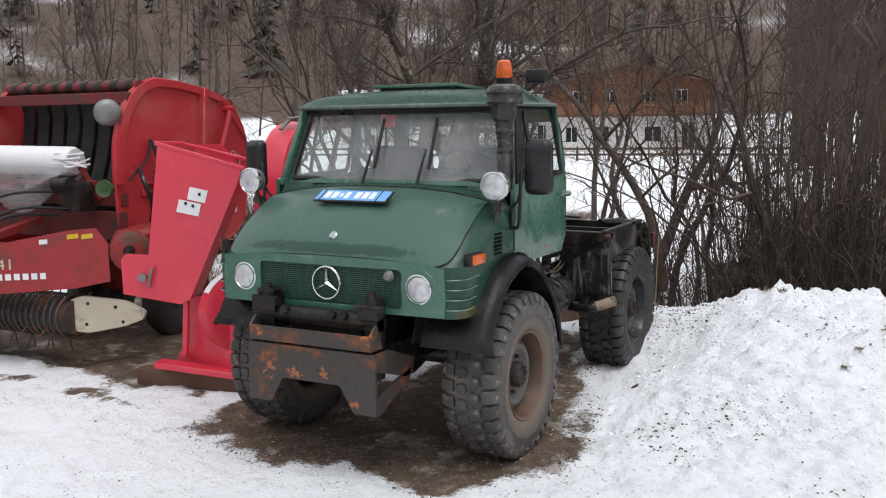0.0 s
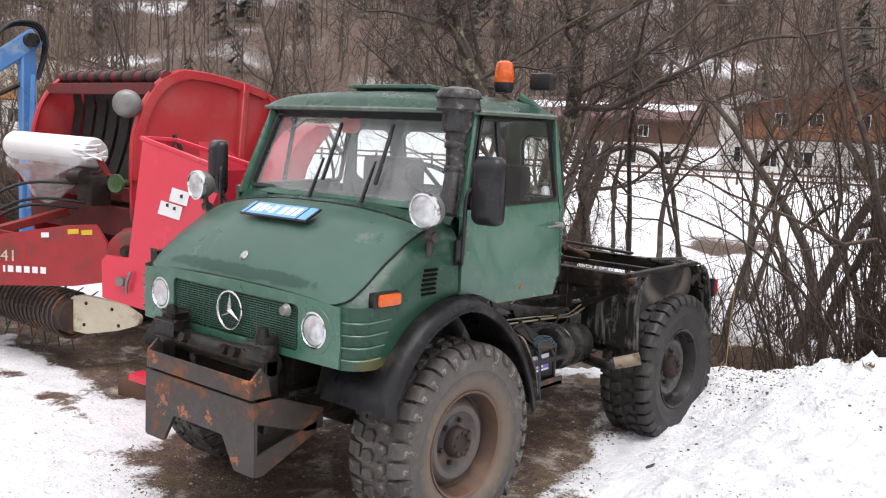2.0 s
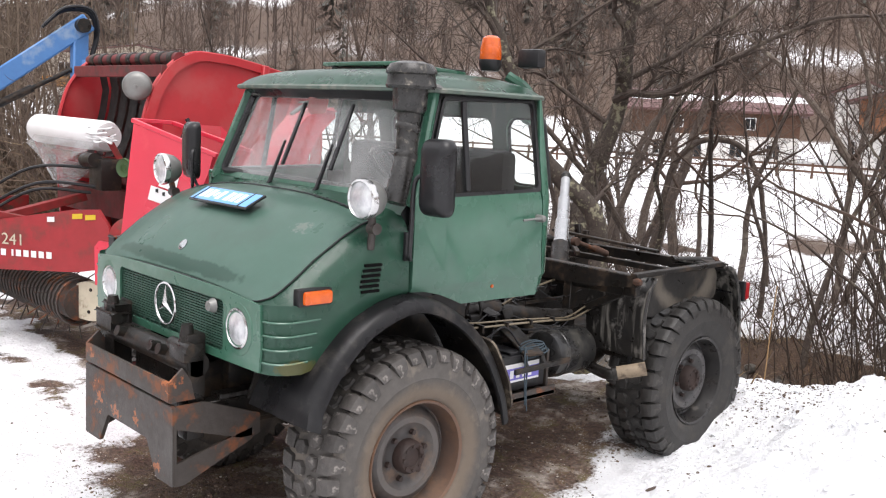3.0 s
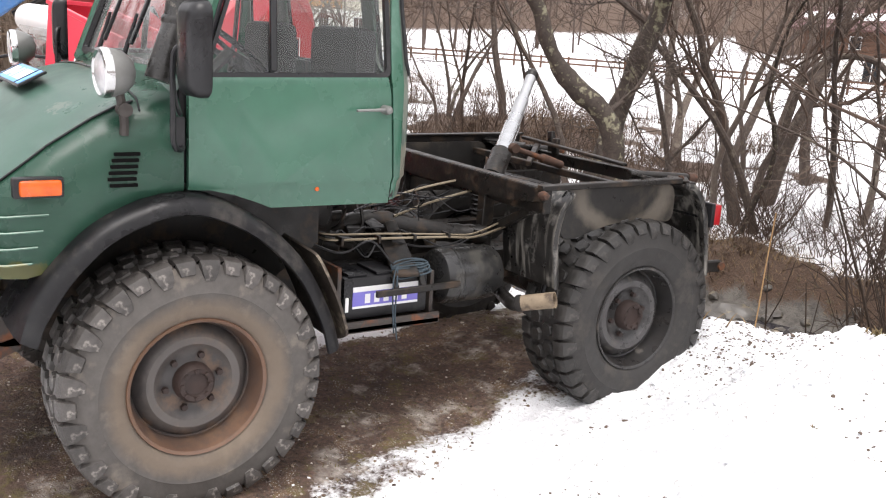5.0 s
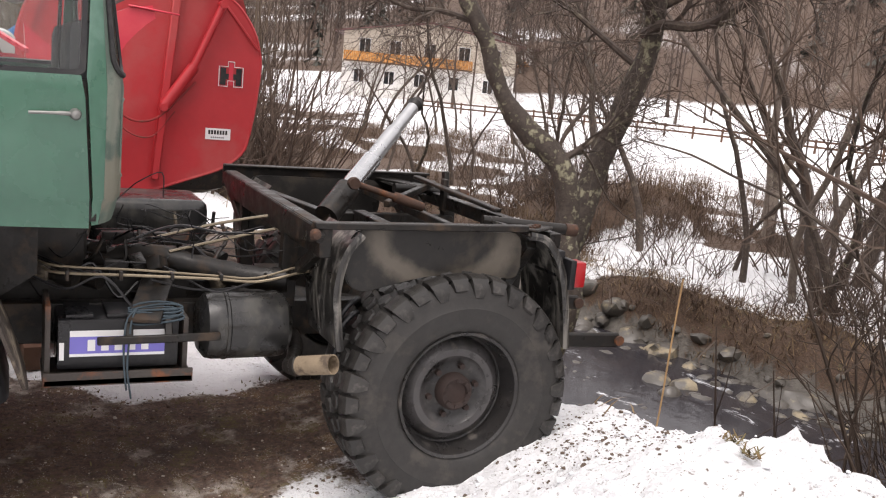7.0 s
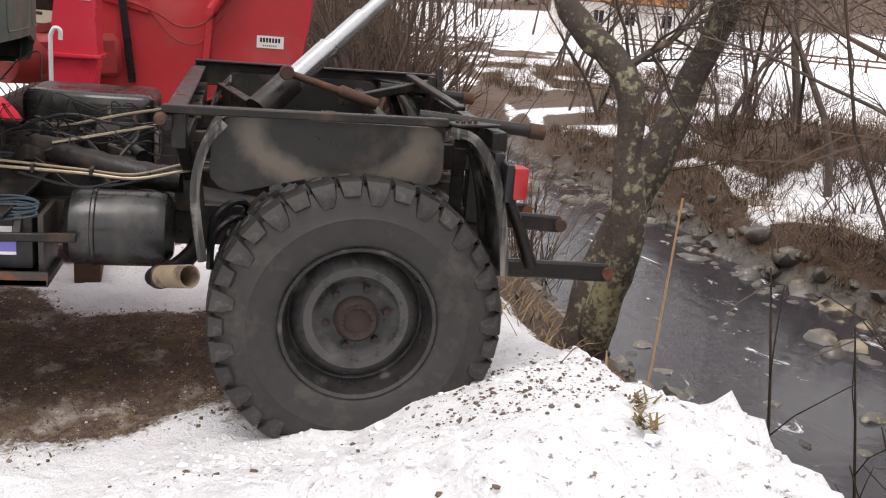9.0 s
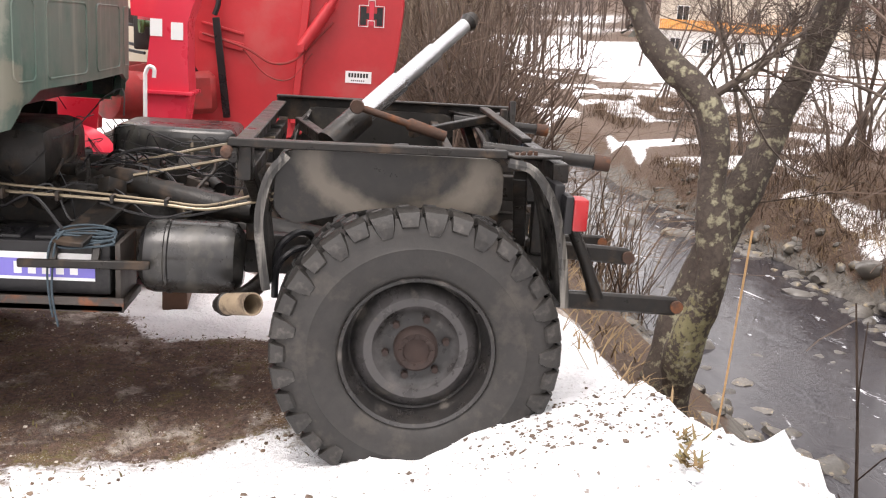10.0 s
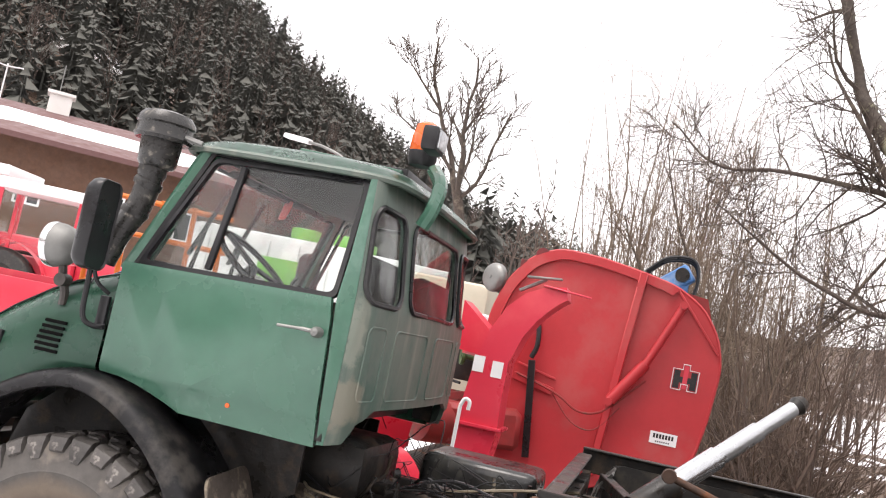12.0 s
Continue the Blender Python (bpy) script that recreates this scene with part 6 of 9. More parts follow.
# ---- the old red round baler ----
baler = thing("round_baler", "old faded red round baler with dark belts and worn paint", "farm machine", (-4.0, 1.5, 0.0))
PLATE = [(0.70, 0.95), (0.665, 1.50), (0.68, 1.95), (0.76, 2.22), (0.92, 2.44), (1.13, 2.54), (1.45, 2.525), (1.78, 2.47), (2.06, 2.41), (2.28, 2.28), (2.42, 2.08), (2.475, 1.85),
         (2.44, 1.45), (2.38, 1.12), (2.2, 0.98), (1.75, 0.82), (1.25, 0.62), (0.95, 0.66)]
PLATE = round_poly(PLATE, 0.09, 3)
XR, XL = -3.24, -5.02
for x, side in ((XR, 1), (XL, -1)):
    bm = bmesh.new()
    prism(bm, PLATE, "x", x - 0.03 * side, x - 0.012 * side)
    plate_ob = part("side_plate", bm, RED, baler, "faded red side plate")
    bm = bmesh.new()
    inner = [(1.55 + (y - 1.55) * 0.91, 1.62 + (z - 1.62) * 0.925) for y, z in PLATE]
    top = [i for i, (y, z) in enumerate(PLATE) if z > 1.55 and y < 2.1]
    rows = []
    for i in top:
        (y, z), (yi, zi) = PLATE[i], inner[i]
        rows.append([Vector((x - 0.06 * side, y, z)), Vector((x + 0.025 * side, y, z)), Vector((x + 0.025 * side, yi, zi)), Vector((x - 0.012 * side, yi, zi))])
    loft(bm, rows)
    part("plate_rim", bm, RED, baler)
    bm = bmesh.new()
    out = [Vector((x - 0.02 * side, y, z)) for y, z in PLATE]
    loop_tube(bm, out, 0.014)
    part("edge_bead", bm, RED, baler)
# channel, hydraulic ram and hinge irons on the near plate
bm = bmesh.new()
beam(bm, (XR + 0.02, 1.80, 2.47), (XR + 0.02, 1.67, 0.88), 0.09, 0.06, 0.008)
tube(bm, [(XR + 0.03, 1.79, 2.36), (XR + 0.07, 1.79, 2.36)], 0.03, 12)
part("channel", bm, RED, baler)
bm = bmesh.new()
tube(bm, [(XR + 0.07, 2.13, 2.26), (XR + 0.07, 1.93, 1.78)], 0.03, 12)
tube(bm, [(XR + 0.07, 1.93, 1.78), (XR + 0.07, 1.72, 1.46)], 0.045, 14)
for y, z in ((2.13, 2.27), (1.71, 1.45)):
    tube(bm, [(XR - 0.01, y, z), (XR + 0.12, y, z)], 0.03, 12)
part("hydraulic_ram", bm, RED, baler, "red tailgate ram")
bm = bmesh.new()
beam(bm, (XR + 0.005, 0.95, 1.50), (XR + 0.005, 1.28, 1.43), 0.02, 0.06)
part("hinge_iron", bm, RED, baler)
for a, b, w in (((XR + 0.005, 0.97, 1.60), (XR + 0.005, 1.28, 1.53), 0.02), ((XR + 0.005, 2.06, 2.40), (XR + 0.005, 2.44, 1.95), 0.012)):
    part("hinge_iron", beam(bmesh.new(), a, b, w, 0.02), RED, baler)
bm = bmesh.new()
tube(bm, curve_pts([(XR + 0.03, 1.05, 1.98), (XR + 0.06, 1.09, 1.88), (XR + 0.07, 1.10, 1.75), (XR + 0.05, 1.07, 1.66)], 5), 0.02, 8)
beam(bm, (XR + 0.05, 1.08, 1.64), (XR + 0.05, 1.17, 0.90), 0.02, 0.055)
part("rubber_strap", bm, BLACK_PLASTIC, baler, "black rubber strap")
bm = bmesh.new()
tube(bm, curve_pts([(XR + 0.02, 0.98, 1.52), (XR + 0.05, 1.3, 1.43), (XR + 0.06, 1.5, 1.33), (XR + 0.06, 1.68, 1.37), (XR + 0.06, 1.86, 1.56), (XR + 0.06, 1.95, 1.66)], 6), 0.009, 6)
tube(bm, curve_pts([(XR + 0.03, 1.28, 1.42), (XR + 0.05, 1.46, 1.24), (XR + 0.06, 1.64, 1.22), (XR + 0.06, 1.8, 1.42)], 6), 0.006, 6)
part("hydraulic_hose", bm, RED_DIRTY, baler)
bm = bmesh.new()
tube(bm, curve_pts([(XR + 0.03, 0.78, 1.62), (XR + 0.05, 0.86, 1.70), (XR + 0.05, 0.98, 1.80), (XR + 0.05, 1.05, 1.95)], 5), 0.012, 6)
tube(bm, curve_pts([(XR + 0.08, 0.86, 1.72), (XR + 0.20, 0.80, 1.60), (XR + 0.22, 0.86, 1.40), (XR + 0.10, 0.95, 1.22)], 6), 0.022, 8)
part("black_hose", bm, BLACK_PLASTIC, baler)
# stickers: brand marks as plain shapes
SX = XR - 0.008
bm = bmesh.new()
box(bm, SX, SX + 0.002, 2.055, 2.255, 1.215, 1.305)
stick = part("sticker", bm, WHITE, baler, "white name sticker")
bm = bmesh.new()
for k in range(7):
    box(bm, SX + 0.002, SX + 0.003, 2.078 + 0.0225 * k, 2.094 + 0.0225 * k, 1.257, 1.290)
    box(bm, SX + 0.002, SX + 0.003, 2.10 + 0.0155 * k, 2.109 + 0.0155 * k, 1.228, 1.238)
part("sticker_bars", bm, BLACK_PLASTIC, stick)
bm = bmesh.new()
for y0, y1 in ((2.15, 2.195), (2.275, 2.32)):
    box(bm, SX, SX + 0.002, y0, y1, 1.655, 1.79)
box(bm, SX, SX + 0.002, 2.195, 2.275, 1.70, 1.745)
mark = part("maker_mark", bm, BLACK_PLASTIC, baler, "black and red maker mark")
bm = bmesh.new()
loop_tube(bm, [(SX + 0.002, y, z) for y, z in ((2.14, 1.645), (2.21, 1.645), (2.21, 1.69), (2.26, 1.69), (2.26, 1.645), (2.33, 1.645), (2.33, 1.80), (2.26, 1.80), (2.26, 1.84), (2.21, 1.84), (2.21, 1.80), (2.14, 1.80))], 0.004, 4)
part("mark_border", bm, WHITE, mark)
bm = bmesh.new()
box(bm, SX + 0.002, SX + 0.003, 2.218, 2.252, 1.655, 1.83)
part("mark_red", bm, RED_BRIGHT, mark)
bm = bmesh.new()
box(bm, SX + 0.05, SX + 0.052, 1.71, 1.765, 1.70, 1.735)
part("warning_sticker", bm, YELLOW, baler)
# round grey lamp
bm = bmesh.new()
LC, LD = Vector((-3.26, 0.63, 2.225)), Vector((0.80, -0.55, 0.0)).normalized()
revolve(bm, [(0.001, 0.03), (0.012, 0.03), (0.014, 0.024), (0.07, 0.02), (0.105, 0.004), (0.118, -0.02), (0.118, -0.05), (0.06, -0.08), (0.001, -0.085)], LC, LD, 32)
tube(bm, [LC - LD * 0.05, (-3.28, 0.74, 2.18), (-3.27, 0.82, 2.14)], [0.035, 0.03, 0.03], 8)
part("marker_lamp", bm, GREY_METAL, baler, "round grey lamp cover")
BELT = material("worn_grey_belt_rubber", (0.042, 0.040, 0.040), 0.65, dark=(0.022, 0.021, 0.021), grain=16, amount=0.8, bump=0.2, stain=(0.075, 0.068, 0.062), stain_scale=6, stain_amount=0.3)
RED_DARK = material("dark_mottled_red_paint", (0.15, 0.016, 0.018), 0.6, dark=(0.07, 0.013, 0.012), grain=12, amount=0.8, bump=0.1, stain=(0.06, 0.035, 0.03), stain_scale=5, stain_amount=0.35)
# cross tubes, banded roller and belts
bm = bmesh.new()
beam(bm, (XL, 0.86, 2.36), (XR, 0.86, 2.36), 0.05, 0.10)
beam(bm, (XL, 0.75, 1.45), (XR, 0.75, 1.45), 0.08, 0.12)
beam(bm, (XL, 0.72, 1.22), (XR, 0.72, 1.22), 0.1, 0.25)
part("cross_beam", bm, RED_DARK, baler)
part("top_roller", tube(bmesh.new(), [(XL, 1.0, 2.47), (XR, 1.0, 2.47)], 0.055, 16), RED_DARK, baler)
for k in range(9):
    x = XL + 0.10 + k * 0.193
    bm = tube(bmesh.new(), [(x, 1.0, 2.47), (x + 0.008, 1.0, 2.47), (x + 0.075, 1.0, 2.47), (x + 0.083, 1.0, 2.47)], [0.056, 0.066, 0.066, 0.056], 16)
    part("roller_band", bm, BLACK_PAINT, baler)
for k in range(8):
    bm = bmesh.new()
    x = XL + 0.12 + k * 0.21
    rows = [[Vector((x, y, z)), Vector((x + 0.155, y, z))] for y, z in ((1.02, 2.40), (1.06, 2.2), (1.03, 2.0), (0.98, 1.8), (0.90, 1.58), (0.85, 1.45))]
    loft(bm, rows)
    bmesh.ops.solidify(bm, geom=bm.faces[:], thickness=0.012)
    part("belt", bm, BELT, baler, "worn dark rubber belt")
bm = bmesh.new()
box(bm, XL + 0.03, XR - 0.03, 1.12, 2.3, 0.75, 2.40, 0.2)
part("chamber", bm, BLACK_PAINT, baler)
bm = bmesh.new()
prism(bm, [(2.3, 2.36), (2.42, 2.0), (2.40, 1.25), (2.15, 1.0), (1.6, 0.85), (1.6, 2.45)], "x", XL + 0.02, XR - 0.05)
part("tailgate", bm, RED_DIRTY, baler)
# drawbar sides: the near one carries the lettering
d = Vector((-0.867, -0.499, 0))
P0 = Vector((-2.98, 0.30, 0))


def on_panel(u, z, out=0.0):
    return P0 + d * u + Vector((0.499, -0.867, 0)) * out + Vector((0, 0, z))


outline = [(0.0, 0.80), (0.0, 1.12), (0.10, 1.255), (0.35, 1.235), (1.15, 1.09), (1.75, 0.98), (1.75, 0.72), (1.0, 0.705), (0.3, 0.745)]
bm = bmesh.new()
sheet(bm, outline, [], lambda u, v: on_panel(u, v), 0.03)
panel = part("drawbar_side", bm, RED_DULL, baler, "red drawbar side with white lettering")
for k in range(12):
    bm = bmesh.new()
    u = 0.53 + k * 0.073
    w = 0.05 if k != 5 else 0.02
    for a in (0,):
        vs = [bm.verts.new(on_panel(uu, zz, 0.036)) for uu, zz in ((u, 0.832 - 0.02 * (u - 0.5)), (u + w, 0.832 - 0.02 * (u - 0.5)), (u + w, 0.885 - 0.02 * (u - 0.5)), (u, 0.885 - 0.02 * (u - 0.5)))]
        bm.faces.new(vs)
    part("name_bar", bm, WHITE, panel)
TM = Matrix.Translation(on_panel(0.90, 0.955, 0.036)) @ Matrix(((-d.x, 0, 0.499), (-d.y, 0, -0.867), (0, 1, 0))).to_4x4()
text("model_number", "241", 0.13, TM, CREAM, panel, width=0.19)
bm = bmesh.new()
vs = [bm.verts.new(on_panel(u, z, 0.036)) for u, z in ((0.50, 1.13), (0.57, 1.125), (0.57, 1.165), (0.50, 1.17))]
bm.faces.new(vs)
part("small_label", bm, WHITE, panel)
bm = bmesh.new()
for u in (0.12, 0.24):
    vs = [bm.verts.new(on_panel(u + a, z, 0.036)) for a, z in ((0, 1.175), (0.095, 1.165), (0.095, 1.205), (0, 1.215))]
    bm.faces.new(vs)
part("yellow_label", bm, YELLOW, panel)
bm = bmesh.new()
sheet(bm, [(0, 0.75), (0, 1.2), (0.35, 1.2), (1.5, 1.0), (1.5, 0.75)], [], lambda u, v: Vector((-4.92 + 0.25 * u, 0.35 - 0.9 * u, v)), 0.03)
beam(bm, (-4.75, -0.1, 1.0), (-3.7, -0.1, 1.02), 0.08, 0.06)
beam(bm, (-4.45, -0.9, 0.86), (-4.2, 0.6, 1.25), 0.12, 0.07)
beam(bm, (-4.6, 0.1, 1.1), (-4.2, -0.35, 1.33), 0.05, 0.05)
beam(bm, (-4.25, -0.5, 1.2), (-3.75, 0.2, 1.05), 0.05, 0.05)
beam(bm, (-4.55, -0.95, 0.85), (-4.35, -0.95, 0.85), 0.35, 0.12)
part("drawbar", bm, RED_DIRTY, baler)
bm = bmesh.new()
beam(bm, (-4.45, -0.95, 0.85), (-4.45, -0.95, 0.0), 0.08, 0.08)
box(bm, -4.6, -4.3, -1.1, -0.8, -0.02, 0.03, 0.01)
part("jack_stand", bm, RED_DIRTY, baler)
rng = random.Random(8)
for k in range(3):
    bm = bmesh.new()
    a = Vector((-3.55 + rng.uniform(-0.2, 0.1), 0.45, 1.4 + rng.uniform(-0.15, 0.15)))
    b = Vector((-4.6 + rng.uniform(-0.1, 0.2), -0.9, 1.15 + rng.uniform(-0.1, 0.1)))
    tube(bm, curve_pts([a, a.lerp(b, 0.3) + Vector((0, 0, 0.08)), a.lerp(b, 0.65) + Vector((0, 0, -0.12)), b], 6), 0.013, 6)
    part("drawbar_hose", bm, BLACK_PLASTIC, baler)
# gearbox cover, pulley, pickup
bm = bmesh.new()
revolve(bm, [(0.001, 0.22), (0.13, 0.22), (0.17, 0.19), (0.175, 0.0), (0.16, -0.2), (0.001, -0.2)], (-2.95, 0.50, 1.05), (0.75, -0.65, 0), 24)
beam(bm, (-3.0, 0.5, 1.05), (-3.1, 1.1, 1.1), 0.3, 0.3, 0.04)
part("drive_cover", bm, RED_DIRTY, baler, "dull red drive cover")
bm = bmesh.new()
revolve(bm, [(0.001, 0.05), (0.035, 0.045), (0.05, 0.01), (0.05, -0.03)], (-2.80, 0.35, 1.06), (0.75, -0.65, 0), 16)
part("drive_hub", bm, BLACK_PLASTIC, baler)
GREEN_WHEEL = material("green_painted_wheel", (0.04, 0.085, 0.025), 0.5, grain=12, bump=0.1)
bm = bmesh.new()
revolve(bm, [(0.03, 0.012), (0.06, 0.012), (0.075, 0.02), (0.08, 0.0), (0.07, -0.012), (0.03, -0.01)], (-3.25, 0.53, 1.565), (0.35, -0.93, 0), 24)
tube(bm, [(-3.25, 0.52, 1.565), (-3.3, 0.7, 1.565)], 0.03, 10)
part("pulley", bm, GREEN_WHEEL, baler, "green belt pulley")
bm = bmesh.new()
tube(bm, [(-4.95, 0.20, 0.48), (-3.3, 0.20, 0.48)], 0.15, 18)
for k in range(22):
    x = -4.92 + k * 0.075
    loop_tube(bm, [Vector((x, 0.20 + 0.19 * math.cos(a), 0.48 + 0.19 * math.sin(a))) for a in [i * math.pi / 8 for i in range(16)]], 0.012, 5)
for k in range(60):
    x, a = -4.9 + (k % 20) * 0.08, (k // 20) * 2.1 + 0.7 * (k % 3)
    tube(bm, [(x, 0.2 + 0.17 * math.cos(a), 0.48 + 0.17 * math.sin(a)), (x, 0.2 + 0.31 * math.cos(a), 0.48 + 0.31 * math.sin(a) - 0.03)], 0.006, 4)
part("pickup_reel", bm, RUST_STEEL, baler, "dark rusty pickup reel")
bm = bmesh.new()
e = Vector((0.90, 0.43, 0))


def cream_pt(u, v):
    return Vector((-3.30, 0.17, 0)) + e * u + Vector((0, 0, v))


sheet(bm, round_poly([(-0.02, 0.36), (-0.03, 0.64), (0.08, 0.665), (0.45, 0.62), (0.62, 0.53), (0.60, 0.46), (0.42, 0.40), (0.12, 0.345)], 0.04), [], cream_pt, 0.05)
part("pickup_side", bm, CREAM, baler, "cream pickup side plate")
for u, v in ((0.1, 0.42), (0.12, 0.60), (0.36, 0.57), (0.42, 0.44)):
    bm = bmesh.new()
    revolve(bm, [(0.001, 0.008), (0.012, 0.006), (0.016, 0)], cream_pt(u, v), (0.43, -0.9, 0), 8)
    part("plate_bolt", bm, BLACK_PAINT, baler)
for x in (-3.55, -4.6):
    bm = bmesh.new()
    revolve(bm, [(0.17, -0.08), (0.25, -0.11), (0.36, -0.11), (0.40, -0.08), (0.41, 0.0), (0.40, 0.08), (0.36, 0.11), (0.25, 0.11), (0.17, 0.08), (0.10, 0.02), (0.001, 0.02)], (x, 1.65, 0.40), (1, 0, 0), 32)
    part("transport_tyre", bm, RUBBER, baler)
bm = bmesh.new()
tube(bm, [(-4.7, 1.65, 0.45), (-3.45, 1.65, 0.45)], 0.05, 10)
beam(bm, (-4.05, 1.65, 0.45), (-4.05, 1.3, 0.9), 0.5, 0.1)
part("axle_tube", bm, RED_DIRTY, baler)

# net-wrap roll on the baler
roll = thing("net_roll", "white net-wrap roll in torn clear film", "roll", (-4.15, 0.42, 1.80))
bm = bmesh.new()
A, B = Vector((-4.88, 0.45, 1.82)), Vector((-3.62, 0.56, 1.80))
tube(bm, [A, A.lerp(B, 0.03), A.lerp(B, 0.97), B], [0.115, 0.13, 0.13, 0.115], 28)
part("white_roll", bm, WHITE, roll)
bm = bmesh.new()
rng = random.Random(3)
rows = []
for k in range(15):
    t = k / 14
    p = A.lerp(B, 0.14 + 0.86 * t)
    sag = 0.31 * math.sin(math.pi * min(1, t * 1.1)) + 0.05
    rows.append([p + Vector((0, -0.125, -0.05)), p + Vector((rng.uniform(-.02, .02), -0.13 - rng.uniform(0, .03), -0.09)), p + Vector((rng.uniform(-.03, .03), -0.16 - rng.uniform(0, .05), -0.10 - sag * 0.5)),
                 p + Vector((rng.uniform(-.03, .03), -0.10, -0.12 - sag)), p + Vector((0, 0.02, -0.13 - sag * 0.7)), p + Vector((0, 0.10, -0.1))])
loft(bm, rows)
FILM_CLEAR = glass_material("torn_clear_film", (0.95, 0.95, 0.95), 0.2, 0.28)
part("film", bm, FILM_CLEAR, roll, "torn hanging film")
for k in range(14):
    bm = bmesh.new()
    p = B + Vector((rng.uniform(-0.3, 0.0), -0.12 + rng.uniform(-0.02, 0.02), rng.uniform(-0.05, 0.08)))
    q = B + Vector((rng.uniform(0.02, 0.22), -0.05 + rng.uniform(-0.03, 0.06), rng.uniform(-0.05, 0.09)))
    tube(bm, curve_pts([p, p.lerp(q, 0.5) + Vector((0, -0.03, rng.uniform(-0.05, 0.03))), q], 4), rng.uniform(0.004, 0.011), 5)
    part("film_strand", bm, FILM, roll)
bm = bmesh.new()
beam(bm, (-4.9, 0.55, 1.45), (-4.88, 0.40, 1.80), 0.04, 0.05)
beam(bm, (-3.5, 0.70, 1.45), (-3.56, 0.52, 1.80), 0.04, 0.05)
beam(bm, (-4.9, 0.5, 1.62), (-3.45, 0.62, 1.60), 0.06, 0.05)
part("roll_holder", bm, RED_DIRTY, baler)
bm = bmesh.new()
tube(bm, [(-3.72, 0.40, 1.60), (-3.52, 0.40, 1.61)], 0.06, 14)
box(bm, -3.7, -3.45, 0.42, 0.60, 1.36, 1.62, 0.02)
part("net_brake", bm, BLACK_PAINT, baler)

# ---- the bright red blower standing on timber ----
blower = thing("forage_blower", "bright red blower with a curved spout, set down on dark timber", "farm machine", (-1.95, 0.6, 0.12))
f = Vector((0.898, 0.44, 0))
fn = Vector((0.44, -0.898, 0))


def face_pt(x, z, out=0.0):
    """A place on the tilted front face, by its x."""
    return Vector((x, 0.115 + 0.49 * (x + 2.163), z)) + fn * out


BOX = [(-2.17, 1.965), (-1.59, 1.765), (-1.63, 1.63), (-1.955, 0.83), (-1.99, 0.74), (-2.06, 0.70), (-2.16, 0.72), (-2.47, 0.785), (-2.475, 1.06), (-2.44, 1.105), (-2.275, 1.095)]
bm = bmesh.new()
sheet(bm, BOX, [], lambda u, v: face_pt(u, v), 0.02)
side_lo, side_hi = [], []
loop = [face_pt(x, z) for x, z in BOX]
back = [p - fn * 0.30 for p in loop]
for idx in ((10, 0), (1, 2), (2, 3), (3, 4)):
    v = [bm.verts.new(p) for p in (loop[idx[0]], loop[idx[1]], back[idx[1]], back[idx[0]])]
    bm.faces.new(v)
part("hopper", bm, RED_BRIGHT, blower, "bright red tilted sheet hopper")
bm = bmesh.new()
beam(bm, face_pt(-2.19, 1.97, 0.01), face_pt(-1.57, 1.765, 0.01), 0.03, 0.03)
beam(bm, face_pt(-2.10, 1.96) - fn * 0.3, face_pt(-1.50, 1.79) - fn * 0.3, 0.03, 0.03)
beam(bm, face_pt(-2.19, 1.97), face_pt(-2.10, 1.96) - fn * 0.3, 0.03, 0.03)
part("hopper_rim", bm, RED_BRIGHT, blower)
for u0, z0, w, h, r in ((-2.03, 1.475, 0.16, 0.10, -14), (-1.965, 1.575, 0.13, 0.10, -14)):
    bm = bmesh.new()
    q = [(-w / 2, -h / 2), (w / 2, -h / 2), (w / 2, h / 2), (-w / 2, h / 2)]
    a = radians(r)
    vs = [bm.verts.new(face_pt(u0 + 0.06 + x * math.cos(a) - y * math.sin(a), z0 - 0.01 + x * math.sin(a) + y * math.cos(a), 0.026)) for x, y in q]
    bm.faces.new(vs)
    part("paper_label", bm, WHITE, blower, "white paper label")
for u0, z0 in ((-2.0, 1.49), (-1.95, 1.47), (-1.90, 1.56)):
    bm = bmesh.new()
    vs = [bm.verts.new(face_pt(u0 + x, z0 + y, 0.029)) for x, y in ((0, 0), (0.02, -0.005), (0.02, 0.025), (0, 0.02))]
    bm.faces.new(vs)
    part("label_mark", bm, BLACK_PLASTIC, blower)
bm = bmesh.new()
tube(bm, [face_pt(-2.32, 0.92, 0.06), face_pt(-2.32, 0.92, -0.02)], 0.035, 14)
tube(bm, curve_pts([face_pt(-2.24, 1.0, 0.05), face_pt(-2.26, 0.92, 0.07), face_pt(-2.27, 0.84, 0.05)], 4), 0.012, 6)
part("latch", bm, GREY_METAL, blower)
# lower housing
bm = bmesh.new()
prism(bm, round_poly([(-2.10, 0.74), (-1.62, 0.72), (-1.5, 0.40), (-1.55, 0.12), (-2.28, 0.16), (-2.24, 0.26), (-2.12, 0.34)], 0.03), "y", 0.30, 0.34)
box(bm, -1.95, -1.45, 0.33, 1.25, 0.14, 0.62, 0.05)
part("housing", bm, RED_BRIGHT, blower)
bm = bmesh.new()
beam(bm, (-2.06, 0.22, 0.72), (-2.10, 0.22, 0.26), 0.03, 0.05)
beam(bm, (-2.30, 0.12, 0.20), (-1.55, 0.30, 0.14), 0.14, 0.05)
part("foot_frame", bm, RED_BRIGHT, blower)
